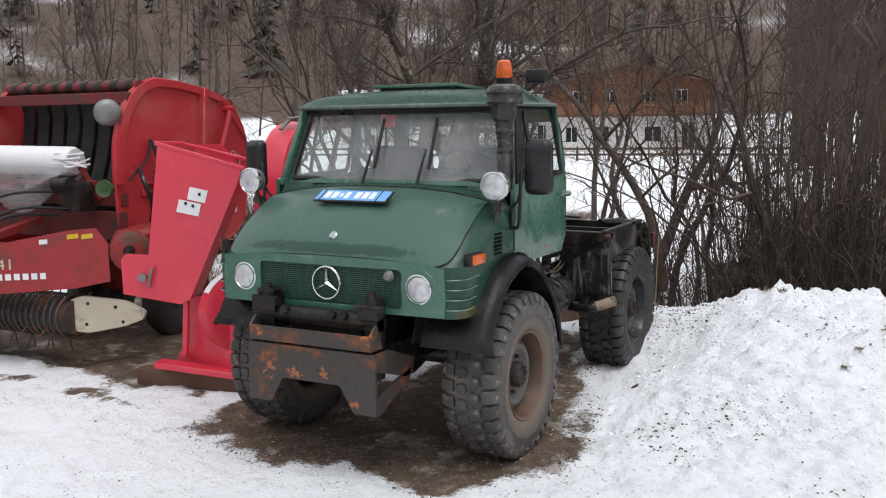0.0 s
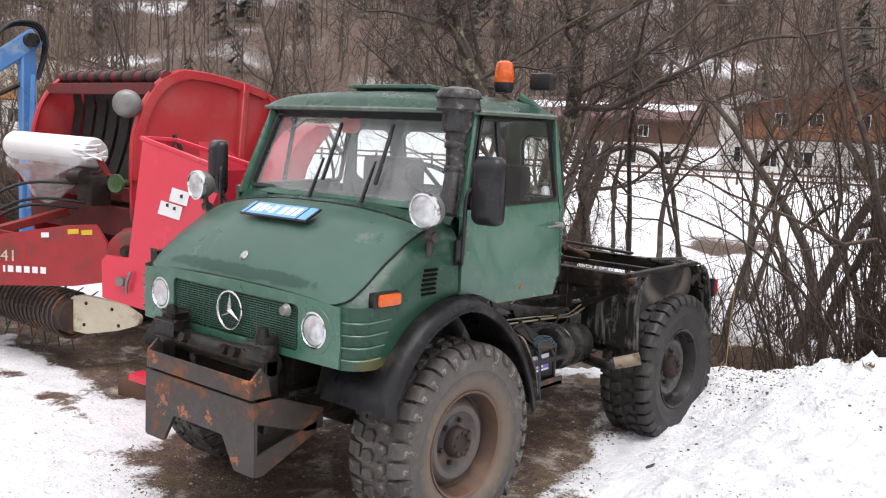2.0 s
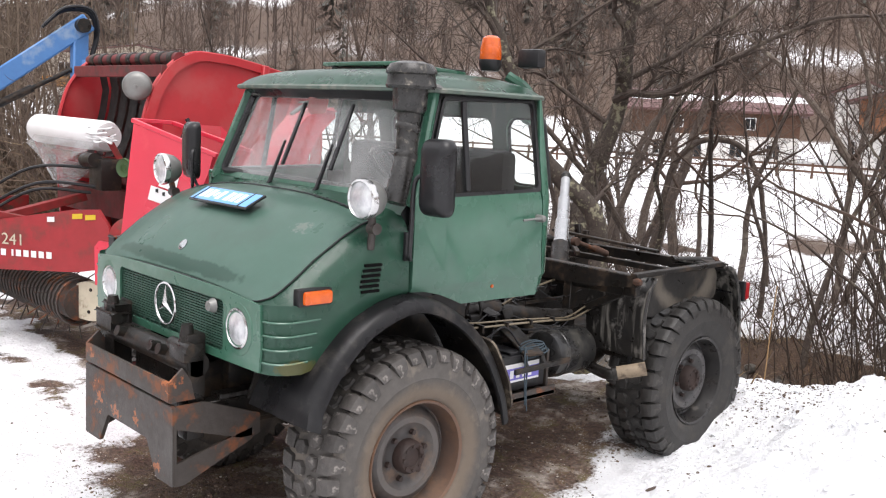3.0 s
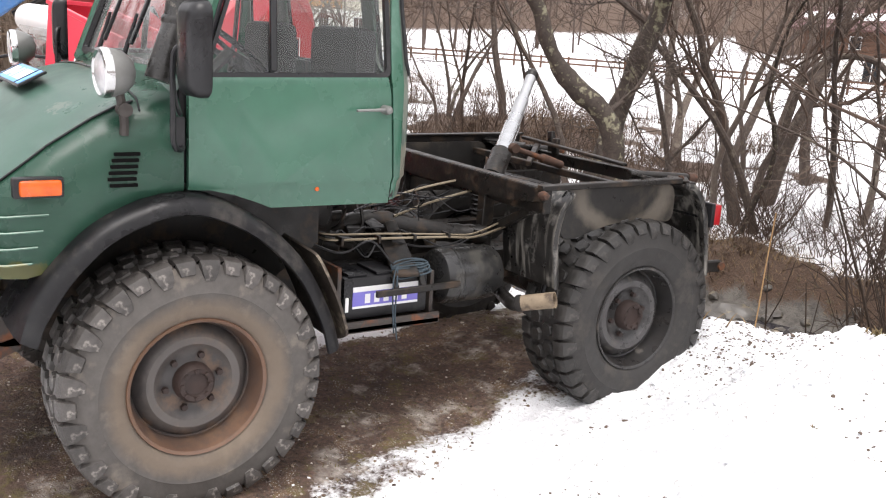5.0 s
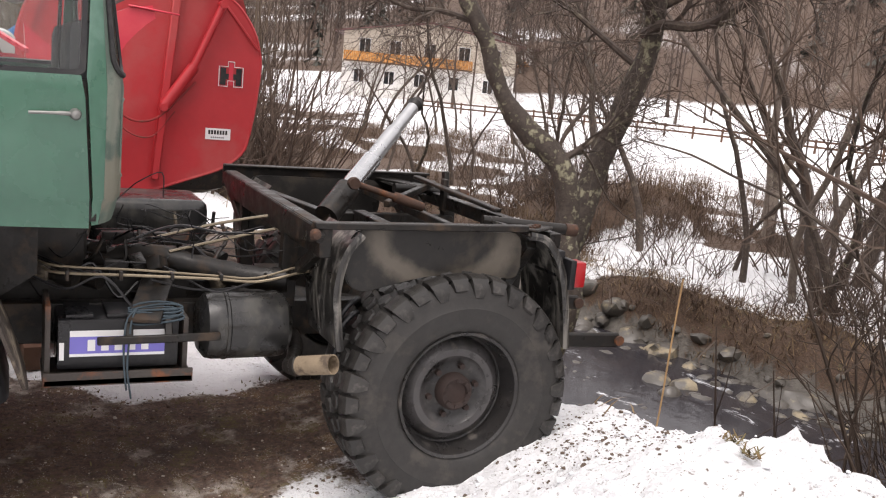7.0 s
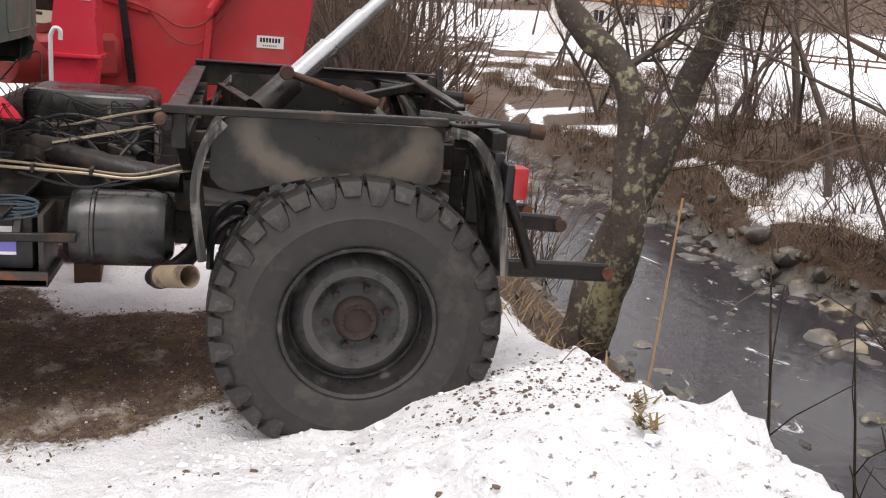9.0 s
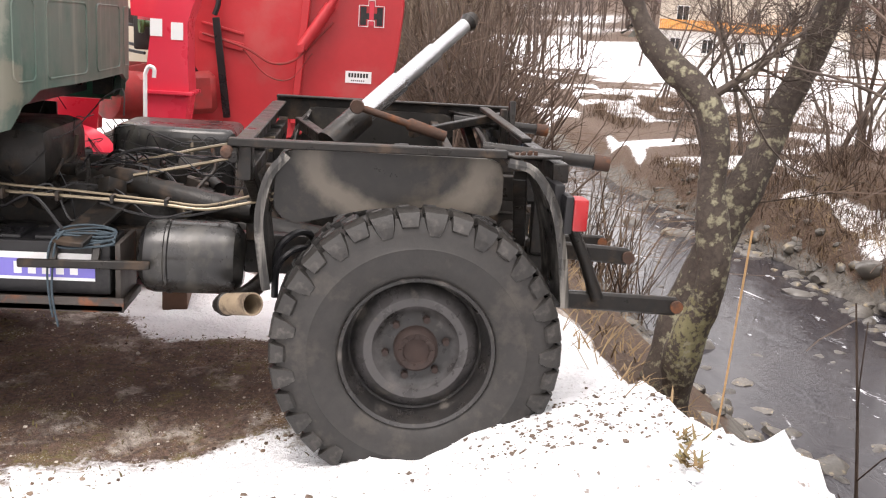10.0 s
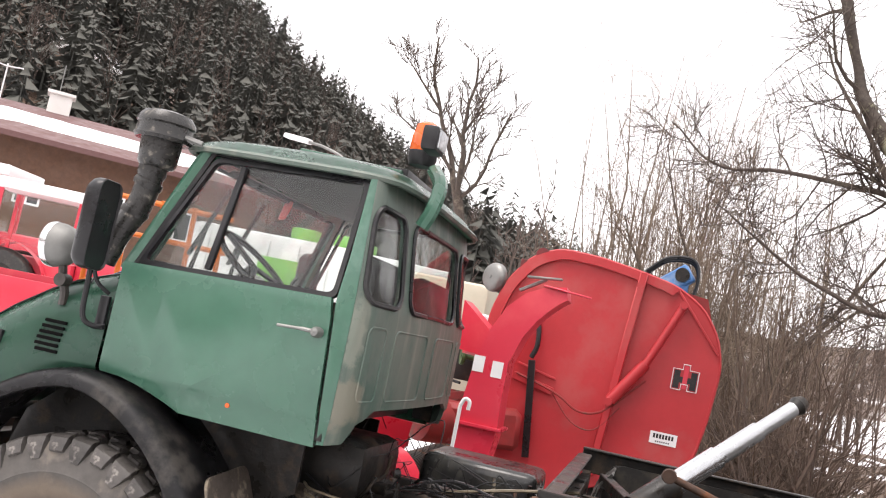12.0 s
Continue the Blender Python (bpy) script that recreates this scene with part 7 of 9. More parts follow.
# side disc guard next to the truck's front wheel
bm = bmesh.new()
revolve(bm, [(0.30, 0.0), (0.33, 0.03), (0.33, 0.16), (0.28, 0.18), (0.001, 0.18)], (-1.80, 0.50, 0.62), (0.9, -0.43, 0), 32)
part("fan_case", bm, RED_BRIGHT, blower)
bm = bmesh.new()
c0 = Vector((-1.80, 0.50, 0.62)) + Vector((0.9, -0.43, 0)) * 0.1
q0, q1 = Vector((0.43, 0.9, 0)).normalized(), Vector((0, 0, 1))
rows = [[c0 + (q0 * math.cos(a) + q1 * math.sin(a)) * 0.336 + Vector((0.9, -0.43, 0)).normalized() * w for w in (-0.05, 0.05)] for a in [radians(100 + 6 * k) for k in range(9)]]
loft(bm, rows)
part("curved_label", bm, WHITE, blower)
# curved spout of box section
bm = bmesh.new()
outer = [(0.90, 0.62), (0.90, 1.0), (0.905, 1.19), (0.90, 1.35), (0.925, 1.56), (0.985, 1.79), (1.06, 1.94), (1.16, 2.045), (1.27, 2.10), (1.40, 2.125)]
inner = [(1.12, 0.62), (1.12, 1.0), (1.145, 1.19), (1.135, 1.38), (1.135, 1.60), (1.19, 1.77), (1.26, 1.89), (1.32, 1.96), (1.37, 2.01), (1.42, 2.05)]
rows = []
for (yo, zo), (yi, zi) in zip(outer, inner):
    rows.append([Vector((-1.64, yo, zo)), Vector((-1.64, yi, zi)), Vector((-1.90, yi, zi)), Vector((-1.90, yo, zo))])
loft(bm, rows, closed=True, caps=True)
spout = part("spout", bm, RED_BRIGHT, blower, "curved red discharge spout")
bm = bmesh.new()
box(bm, -1.93, -1.61, 0.88, 1.17, 1.175, 1.195, 0.003)
part("spout_flange", bm, RED_BRIGHT, spout)
bm = bmesh.new()
beam(bm, (-1.75, 1.10, 2.06), (-1.75, 1.26, 2.16), 0.04, 0.02)
beam(bm, (-1.70, 1.14, 2.15), (-1.70, 1.36, 2.17), 0.05, 0.015)
part("flap_hinge", bm, GREY_METAL, spout)
bm = bmesh.new()
beam(bm, (-1.63, 1.26, 2.11), (-1.63, 1.56, 2.085), 0.02, 0.012)
part("flap", bm, RED_BRIGHT, spout)
for y, z in ((0.955, 1.56), (1.075, 1.545)):
    bm = bmesh.new()
    box(bm, -1.638, -1.6365, y - 0.035, y + 0.035, z - 0.05, z + 0.05)
    part("paper_label", bm, WHITE, spout, "white paper label")
bm = bmesh.new()
tube(bm, [(-1.45, 0.93, 1.30), (-1.45, 0.93, 0.98)], 0.012, 8)
tube(bm, curve_pts([(-1.45, 0.93, 1.30), (-1.45, 0.95, 1.34), (-1.45, 0.98, 1.33), (-1.45, 0.98, 1.28)], 4), 0.012, 8)
part("crank_rod", bm, WHITE, blower, "white bent rod")
bm = bmesh.new()
prism(bm, [(0.72, 1.62), (0.70, 1.95), (0.95, 1.75), (0.95, 1.60)], "x", -2.35, -2.05)
beam(bm, (-2.38, 0.70, 1.61), (-2.02, 0.98, 1.60), 0.03, 0.03)
part("side_hopper", bm, RED_BRIGHT, blower)
# timber under the blower
for k, (x, y, a) in enumerate(((-1.95, 0.28, 8), (-1.85, 0.75, 3), (-1.75, 1.1, 5))):
    timber = thing("timber_beam", "dark wet timber beam lying on the ground", "timber", (x, y, 0.06), "timbers under the blower")
    bm = bmesh.new()
    box(bm, -0.62, 0.62, -0.07, 0.07, -0.07, 0.07, 0.01, Matrix.Translation((x, y, 0.06)) @ Euler((0, 0, radians(a))).to_matrix().to_4x4())
    part("beam_body", bm, WOOD, timber)


# ---- trees, thickets and woods ----
def branch(bm, p, d, length, r0, r1, rng, bend=0.25, lift=0.0, n=4, seg=5):
    """One tapering, crooked limb; returns its points and directions."""
    pts, dirs, rad = [p.copy()], [d.copy()], [r0]
    drift = Vector((rng.gauss(0, 1), rng.gauss(0, 1), rng.gauss(0, 0.5))) * bend * 0.3
    for k in range(n):
        if k == n // 2:
            drift = drift * -0.6
        kink = Vector((rng.gauss(0, bend), rng.gauss(0, bend), rng.gauss(0, bend) + lift)) * 0.6
        d = (d + drift + kink).normalized()
        p = p + d * (length / n)
        pts.append(p.copy())
        dirs.append(d.copy())
        rad.append(r0 + (r1 - r0) * (k + 1) / n)
    tube(bm, pts, rad, seg, caps=False)
    return pts, dirs, rad


def ramify(bm, pts, dirs, rad, rng, level, spread=0.9, count=5, ratio=0.55, length=1.0, lift=0.15, first=0.3, small=0.004, keep=None):
    for k in range(count):
        t = first + (1 - first) * (k + rng.random()) / count
        i = min(len(pts) - 2, int(t * (len(pts) - 1)))
        u = t * (len(pts) - 1) - i
        p = pts[i].lerp(pts[i + 1], u)
        r = (rad[i] + (rad[i + 1] - rad[i]) * u) * rng.uniform(0.4, 0.62)
        r = max(r, small)
        d = dirs[i + 1]
        side = d.orthogonal().normalized()
        side.rotate(Matrix.Rotation(rng.uniform(0, 2 * math.pi), 3, d))
        nd = (d * (1 - spread * 0.45) + side * spread * rng.uniform(0.6, 1.1) + Vector((0, 0, lift))).normalized()
        ln = length * rng.uniform(0.55, 1.1) * (1.25 - 0.6 * t)
        if keep and not keep(p + nd * ln):
            continue
        q = branch(bm, p, nd, ln, r, max(small * 0.6, r * 0.25), rng, 0.42, lift * 0.4, 2 if level < 2 else 5, 3 if level < 3 else 5)
        if level > 1:
            ramify(bm, *q, rng, level - 1, spread, count, ratio, length * ratio, lift, 0.2, small, keep)


def bare_tree(name, label, at, height, r, seed, lean=(0, 0), mat=BARK_BROWN, level=3, count=6, limb=0.45, first=0.35, group="bare trees by the stream", spread=0.85, small=0.004, lift=0.22):
    """A leafless tree: trunk, and a crown of limbs and twigs."""
    rng = random.Random(seed)
    at = Vector(at)
    tree = thing(name, label, "tree", at, group)
    bm = bmesh.new()
    q = branch(bm, at + Vector((0, 0, -0.3)), Vector((lean[0], lean[1], 1)).normalized(), height + 0.3, r, r * 0.14, rng, 0.2, 0.05, 13, 8)
    part("trunk", bm, mat, tree)
    bm = bmesh.new()
    ramify(bm, *q, rng, level, spread, count, 0.5, height * limb, lift, first, small)
    part("crown", bm, TWIG, tree, "bare branches and twigs")
    return tree


def gnarl(bm, depth):
    """Bumps and furrows of old bark."""
    for v in bm.verts:
        n1, n2 = noise.noise_vector(v.co * 4.0), noise.noise_vector(Vector((v.co.x * 22, v.co.y * 22, v.co.z * 9)))
        v.co = v.co + n1 * depth + n2 * depth * 0.45


def crooked(ctrl, n, wave, turn=1.5):
    """A smooth run of points through ctrl that wanders like an old limb."""
    pts = curve_pts(ctrl, n)
    return [p + noise.noise_vector(p * turn) * wave * smooth01(0, 6, i) for i, p in enumerate(pts)]


def headings(pts):
    return [(pts[min(i + 1, len(pts) - 1)] - pts[max(i - 1, 0)]).normalized() for i in range(len(pts))]


# the leaning lichen-covered pair behind the truck
pair = thing("leaning_tree", "two crossing lichen-spotted trunks leaning over the stream bank", "tree", (-1.8, 4.4, gz(-1.8, 4.4)))
rng = random.Random(11)
ptsB = crooked([(-1.92, 4.30, -0.9), (-2.0, 4.50, -0.1), (-2.09, 4.80, 0.7), (-2.10, 5.20, 1.6), (-1.95, 5.30, 2.4), (-1.65, 5.05, 3.3), (-1.5, 4.9, 4.4), (-1.3, 4.9, 5.6), (-1.2, 5.1, 6.8)], 14, 0.07)
ptsA = crooked([(-1.60, 4.30, -0.9), (-1.42, 4.34, -0.2), (-1.28, 4.36, 0.33), (-1.34, 4.30, 0.85), (-1.42, 4.23, 1.35), (-1.56, 4.04, 1.56), (-1.69, 3.80, 1.86), (-1.75, 3.70, 2.15), (-1.87, 3.50, 2.65), (-1.95, 3.30, 3.1), (-2.08, 3.02, 3.6), (-2.19, 2.77, 4.37), (-2.2, 2.5, 5.4), (-2.1, 2.2, 6.4)], 10, 0.05)
radB = [(0.16 - 0.14 * (k / (len(ptsB) - 1)) ** 0.9) * (1 + 0.22 * noise.noise(p * 2.3)) for k, p in enumerate(ptsB)]
radA = [(0.118 - 0.10 * (k / (len(ptsA) - 1))) * (1 + 0.25 * noise.noise(p * 2.7)) for k, p in enumerate(ptsA)]
for pts, rad, words in ((ptsB, radB, "dark leaning trunk"), (ptsA, radA, "pale lichen-spotted trunk")):
    bm = bmesh.new()
    tube(bm, pts, rad, 20)
    gnarl(bm, 0.02)
    part("trunk", bm, BARK, pair, words)


def clear(e):
    """Keep the twigs off the truck and the open water before the trunks."""
    return e.x < -0.9 and (e.y > 4.0 or e.z > 2.2)


BOUGHS = [([(-1.95, 5.22, 2.36), (-1.80, 5.25, 2.42), (-1.48, 5.40, 2.45), (-1.14, 5.58, 2.62), (-0.89, 5.70, 2.83), (-0.35, 5.97, 3.11), (0.3, 6.4, 3.3), (0.9, 6.9, 3.4)], 0.048),
         ([(-1.92, 5.28, 2.55), (-1.5, 5.5, 2.8), (-0.9, 5.9, 3.35), (-0.4, 6.2, 4.0)], 0.036),
         ([(-1.70, 5.10, 3.2), (-1.2, 5.8, 3.7), (-0.6, 6.6, 4.0), (0.2, 7.4, 4.3), (1.0, 8.2, 4.5)], 0.04),
         ([(-2.0, 5.25, 2.1), (-2.5, 4.9, 2.5), (-3.0, 4.4, 2.9), (-3.2, 3.8, 3.6)], 0.032),
         ([(-1.43, 4.22, 1.32), (-1.36, 4.42, 1.50), (-1.45, 4.72, 1.72), (-1.75, 5.0, 1.92)], 0.030),
         ([(-1.92, 3.40, 2.90), (-1.97, 3.20, 3.05), (-2.01, 2.96, 3.09), (-2.08, 2.50, 3.14), (-2.13, 2.13, 3.16), (-2.18, 1.79, 3.39)], 0.026),
         ([(-1.80, 3.66, 2.28), (-1.94, 3.41, 2.32), (-1.99, 3.07, 2.38), (-2.06, 2.58, 2.61), (-2.2, 2.2, 2.9)], 0.024),
         ([(-1.90, 3.46, 2.75), (-1.96, 3.24, 3.05), (-2.0, 2.97, 3.46), (-2.0, 2.7, 4.0)], 0.034),
         ([(-1.86, 3.53, 2.62), (-1.75, 3.9, 2.75), (-1.5, 4.3, 2.75), (-1.2, 4.9, 2.9)], 0.022),
         ([(-2.05, 3.1, 3.5), (-1.9, 3.5, 3.9), (-1.6, 3.9, 4.4)], 0.026)]
bm = bmesh.new()
for pts, rad, cnt in ((ptsB, radB, 9), (ptsA, radA, 7)):
    ramify(bm, pts, headings(pts), rad, rng, 3, 1.0, cnt, 0.42, 1.7, 0.08, 0.5, 0.003, clear)
for ctrl, r in BOUGHS:
    pts = crooked(ctrl, 5, 0.05, 2.5)
    rad = [r * (1 - 0.8 * k / (len(pts) - 1)) for k in range(len(pts))]
    tube(bm, pts, rad, 8, caps=False)
    ramify(bm, pts, headings(pts), [max(q, 0.009) for q in rad], rng, 2, 1.0, 18, 0.5, 0.66, 0.08, 0.12, 0.003, lambda e: e.z > 1.9 or (e.x < -0.9 and e.y > 4.0))
for pts in (ptsB, ptsA):
    ramify(bm, pts, headings(pts), [0.012] * len(pts), rng, 2, 1.1, 20, 0.5, 0.8, 0.05, 0.18, 0.003, lambda e: e.x < -1.0 and e.y > 3.95 and e.z > 0.5)
part("crown", bm, BARK_BROWN, pair, "bare limbs and twigs")

PALE_BARK = material("pale_grey_brown_bark", (0.17, 0.135, 0.11), 0.9, dark=(0.085, 0.066, 0.055), grain=14, amount=0.9, bump=0.6, stain=(0.24, 0.21, 0.17), stain_scale=4, stain_amount=0.3)
# trees on both banks: a few grown models, set out as copies
models = [bare_tree("bank_tree", "slender leafless tree with brown bark", (-3.2, 12.9, gz(-3.2, 12.9)), 7.0, 0.07, 21, (0.05, 0), level=3, count=7),
          bare_tree("bank_tree", "slender leafless tree with brown bark", (-5.0, 14.6, gz(-5.0, 14.6)), 6.0, 0.06, 22, (-0.02, 0.02), level=3, count=7),
          bare_tree("bank_tree", "slender leafless tree with grey bark", (-1.6, 13.4, gz(-1.6, 13.4)), 8.0, 0.085, 23, (0.04, 0.0), level=3, count=7, first=0.3),
          bare_tree("bank_tree", "slender leafless tree with grey bark", (-7.4, 13.6, gz(-7.4, 13.6)), 7.0, 0.07, 24, (0, 0.05), level=3, count=7, mat=BARK),
          bare_tree("bank_tree", "crooked leafless tree with brown bark", (-4.1, 16.4, gz(-4.1, 16.4)), 5.0, 0.08, 25, (0.16, -0.06), level=3, count=6, first=0.25)]
rng = random.Random(77)
spots = []
for k in range(30):
    x, y = rng.uniform(-26, 5), 13.2 + abs(rng.gauss(0, 3.2))
    spots.append((x, y))
for k in range(12):
    spots.append((rng.uniform(-24, -11.5), rng.uniform(3.6, 4.8)))
for k in range(20):
    spots.append((rng.uniform(-52, -22), rng.uniform(11.5, 26)))
for x, y in spots:
    m = rng.choice(models)
    s = rng.uniform(0.65, 1.25)
    copy_thing(m, Matrix.Translation((x, y, gz(x, y) - 0.05)) @ Euler((rng.gauss(0, 0.06), rng.gauss(0, 0.06), rng.uniform(0, 6.28))).to_matrix().to_4x4() @ Matrix.Scale(s, 4))


STOUT = [(-8.0, 14.3, 0.145, (0.02, 0.0)), (-8.3, 14.0, 0.08, (0.03, 0.03)), (-8.6, 15.9, 0.17, (0.16, 0.10)), (-13.1, 17.5, 0.14, (0.03, 0.03)), (-13.0, 17.9, 0.09, (0.12, 0.08)), (-4.4, 16.5, 0.085, (0.01, 0.0)),
         (-2.3, 13.7, 0.14, (0.28, 0.22)), (-2.0, 14.6, 0.12, (0.14, 0.10)), (-6.6, 15.2, 0.07, (0.05, 0.02)), (-6.3, 15.9, 0.08, (0.10, 0.05)), (-10.9, 17.2, 0.13, (0.0, 0.02)), (-16.5, 21.0, 0.15, (0.04, 0.02)), (-10.1, 19.4, 0.15, (-0.05, 0.03)), (-11.8, 20.2, 0.14, (0.05, 0.0)), (-21.0, 18.0, 0.15, (0.0, 0.03))]
for k, (x, y, r, lean) in enumerate(STOUT):
    bare_tree("field_tree", "grey-brown leafless tree beyond the stream", (x, y, gz(x, y)), 7.5 + (k % 3), r, 61 + k, lean, mat=PALE_BARK if k % 2 else BARK_BROWN, level=3, count=6, first=0.22)

# a tree bent over in an arch, both ends on the ground
arch = thing("arched_tree", "dark bare tree bent over in an arch on the snow", "tree", (-8.5, 15.4, gz(-8.5, 15.4)))
rng = random.Random(303)
pts = crooked([(-8.55, 15.38, -1.5), (-8.41, 15.47, -0.53), (-8.19, 15.61, 0.22), (-8.01, 15.71, 1.19), (-7.75, 15.87, 1.68), (-7.31, 16.13, 1.95), (-6.83, 16.41, 1.81), (-6.52, 16.6, 1.44), (-6.28, 16.74, 0.78), (-6.13, 16.83, -0.36), (-6.03, 16.89, -1.64)], 5, 0.06)
bm = bmesh.new()
tube(bm, pts, [0.085 - 0.035 * k / len(pts) for k in range(len(pts))], 9)
part("trunk", bm, BARK_BROWN, arch)
bm = bmesh.new()
for ctrl, r in (([(-7.2, 16.2, 1.9), (-7.45, 16.1, 1.3), (-7.5, 16.0, 0.7), (-7.2, 16.1, 0.2), (-7.15, 16.2, -0.5)], 0.045), ([(-6.6, 16.5, 1.6), (-6.2, 16.8, 1.75), (-5.7, 17.0, 1.7)], 0.04), ([(-8.0, 15.7, 1.1), (-7.8, 15.9, 0.5), (-7.9, 15.8, -0.2)], 0.03)):
    q = crooked(ctrl, 5, 0.08, 2.0)
    rad = [r * (1 - 0.7 * k / len(q)) for k in range(len(q))]
    tube(bm, q, rad, 6, caps=False)
    ramify(bm, q, headings(q), rad, rng, 2, 1.0, 9, 0.5, 0.8, 0.0, 0.1, 0.006)
ramify(bm, pts, headings(pts), [0.03] * len(pts), rng, 2, 1.1, 22, 0.5, 1.0, 0.0, 0.15, 0.006)
part("crown", bm, TWIG, arch, "bare twisted twigs")

# a forked bare tree beyond the yard
yard_tree = thing("yard_tree", "leafless forked tree rising beyond the yard", "tree", (-16.0, -2.2, gz(-16.0, -2.2)))
rng = random.Random(91)
bm = bmesh.new()
tube(bm, crooked([(-16.0, -2.2, gz(-16.0, -2.2) - 0.3), (-16.0, -2.35, 1.8), (-16.0, -2.64, 3.89), (-16.0, -2.89, 4.9)], 5, 0.06), [0.17 - 0.004 * k for k in range(16)], 9)
part("trunk", bm, BARK_BROWN, yard_tree)
bm = bmesh.new()
for ctrl, r in (([(-16.0, -2.87, 4.7), (-16.2, -3.2, 5.5), (-16.3, -3.64, 6.46), (-16.3, -4.0, 7.48), (-16.2, -4.15, 8.4)], 0.075), ([(-16.0, -2.88, 4.75), (-15.8, -2.88, 5.66), (-15.8, -2.99, 6.43), (-15.7, -2.93, 7.16), (-15.7, -2.98, 7.9)], 0.07),
                ([(-16.0, -2.85, 4.7), (-15.9, -2.47, 5.14), (-15.7, -2.2, 6.0), (-15.6, -1.98, 6.71)], 0.05), ([(-16.05, -3.14, 5.36), (-16.3, -3.68, 5.86), (-16.6, -4.35, 6.29), (-16.7, -4.88, 6.68)], 0.045),
                ([(-16.2, -3.73, 6.72), (-16.0, -4.26, 7.31), (-15.9, -4.68, 7.8)], 0.035), ([(-15.8, -2.96, 6.17), (-15.5, -2.7, 6.54), (-15.3, -2.37, 7.18)], 0.035), ([(-16.0, -2.9, 5.0), (-16.6, -2.9, 5.9), (-17.0, -3.1, 7.1)], 0.045)):
    q = crooked(ctrl, 5, 0.08, 1.5)
    rad = [r * (1 - 0.75 * k / len(q)) for k in range(len(q))]
    tube(bm, q, rad, 6, caps=False)
    ramify(bm, q, headings(q), rad, rng, 2, 0.7, 11, 0.5, 1.0, 0.35, 0.15, 0.009)
part("crown", bm, BARK_BROWN, yard_tree, "bare branches and twigs")

PALE_TWIG = material("pale_brown_coppice_bark", (0.17, 0.125, 0.09), 0.9, dark=(0.09, 0.064, 0.046), grain=6, amount=0.8, bump=0.0)


def thicket(label, at, height, stems, seed, width=0.7, twigs=4, lean=0.28, bend=0.22, thick=0.022, level=2, mat=TWIG, reach=0.3):
    """Many thin stems from one stool, and their twigs."""
    rng = random.Random(seed)
    at = Vector(at)
    bush = thing("bush", label, "bush", at, "leafless bushes")
    bm, tw = bmesh.new(), bmesh.new()
    for k in range(stems):
        p = at + Vector((rng.gauss(0, width * 0.3), rng.gauss(0, width * 0.3), -0.1))
        d = Vector((max(-1.8, min(1.8, rng.gauss(0, 1))) * lean, max(-1.8, min(1.8, rng.gauss(0, 1))) * lean, 1)).normalized()
        h = height * rng.uniform(0.5, 1.1)
        q = branch(bm, p, d, h, rng.uniform(0.008, thick), 0.003, rng, bend, 0.03, 5, 4)
        ramify(tw, *q, rng, level if k % 5 < 2 else 1, 0.8, twigs, 0.5, h * reach, 0.15, 0.15, 0.0035)
    tagged(part("brushwood", bm, mat, bush), kind="stuff")
    tagged(part("twig_mass", tw, mat, bush), kind="stuff")
    return bush


bushes = [thicket("leafless brown bush of many crooked stems", (2.6, 7.6, gz(2.6, 7.6)), 3.8, 24, 31, 1.3, 6, 0.16, 0.14, 0.017, 2, THICKET_BARK, 0.15), thicket("leafless brown bush of many crooked stems", (-8.6, 4.6, gz(-8.6, 4.6)), 3.2, 15, 32, 0.8, 5, 0.24, 0.28, 0.034),
          thicket("low leafless brown bush", (-4.0, 13.3, gz(-4, 13.3)), 2.0, 22, 33, 1.0, 5, 0.4, 0.35, 0.018, 1),
          thicket("dense dark brown undergrowth", (2.2, 5.6, gz(2.2, 5.6)), 1.9, 60, 34, 1.3, 6, 0.24, 0.2, 0.014, 1, THICKET_BARK),
          thicket("low tangled brown brushwood mound", (-14.0, 15.2, gz(-14.0, 15.2)), 0.8, 70, 35, 2.6, 5, 0.9, 0.4, 0.012, 1),
          thicket("tall upright coppice of pale brown stems", (-13.2, 2.2, gz(-13.2, 2.2)), 7.2, 14, 36, 1.0, 9, 0.10, 0.13, 0.040, 2, PALE_TWIG, 0.22)]
rng = random.Random(99)
spots = [(3.1, 7.0, 0), (4.4, 6.8, 0), (2.8, 8.6, 0), (1.6, 9.0, 0), (0.4, 13.4, 0), (2.2, 13.6, 0), (3.4, 13.6, 0), (1.2, 14.2, 0), (4.6, 13.8, 0)]
for k in range(24):
    x = rng.uniform(1.8, 3.6)
    spots.append((x, max(6.2, 7.6 - 0.73 * (x - 1.8)) + rng.uniform(0, 1) ** 1.3 * 3.6, 0))
spots += [(rng.uniform(1.2, 2.3), rng.uniform(5.9, 7.0), 3) for k in range(12)] + [(rng.uniform(1.4, 2.5), rng.uniform(6.2, 7.5), 0) for k in range(18)] + [(rng.uniform(2.0, 3.4), rng.uniform(5.7, 7.3), 3) for k in range(12)] + [(rng.uniform(1.4, 3.6), rng.uniform(8.8, 10.6), 3) for k in range(7)] + [(1.0, 7.6, 3), (1.45, 7.0, 3), (0.8, 8.2, 3)]
spots += [(rng.uniform(-13, -7.8), rng.uniform(3.4, 4.4), 1) for k in range(14)]
spots += [(rng.uniform(-20, -9.5), rng.uniform(3.3, 4.8), 1) for k in range(10)]
spots += [(rng.uniform(-22, 4), 13.0 + abs(rng.gauss(0, 1.6)), 2) for k in range(22)]
spots += [(x, float(far_edge(x)) + rng.uniform(0.6, 1.6), 4) for x in (-20, -17.5, -14, -11, -9.5, -6.4, -4)] + [(t[0] + 0.2, t[1] - 0.3, 4) for t in STOUT]
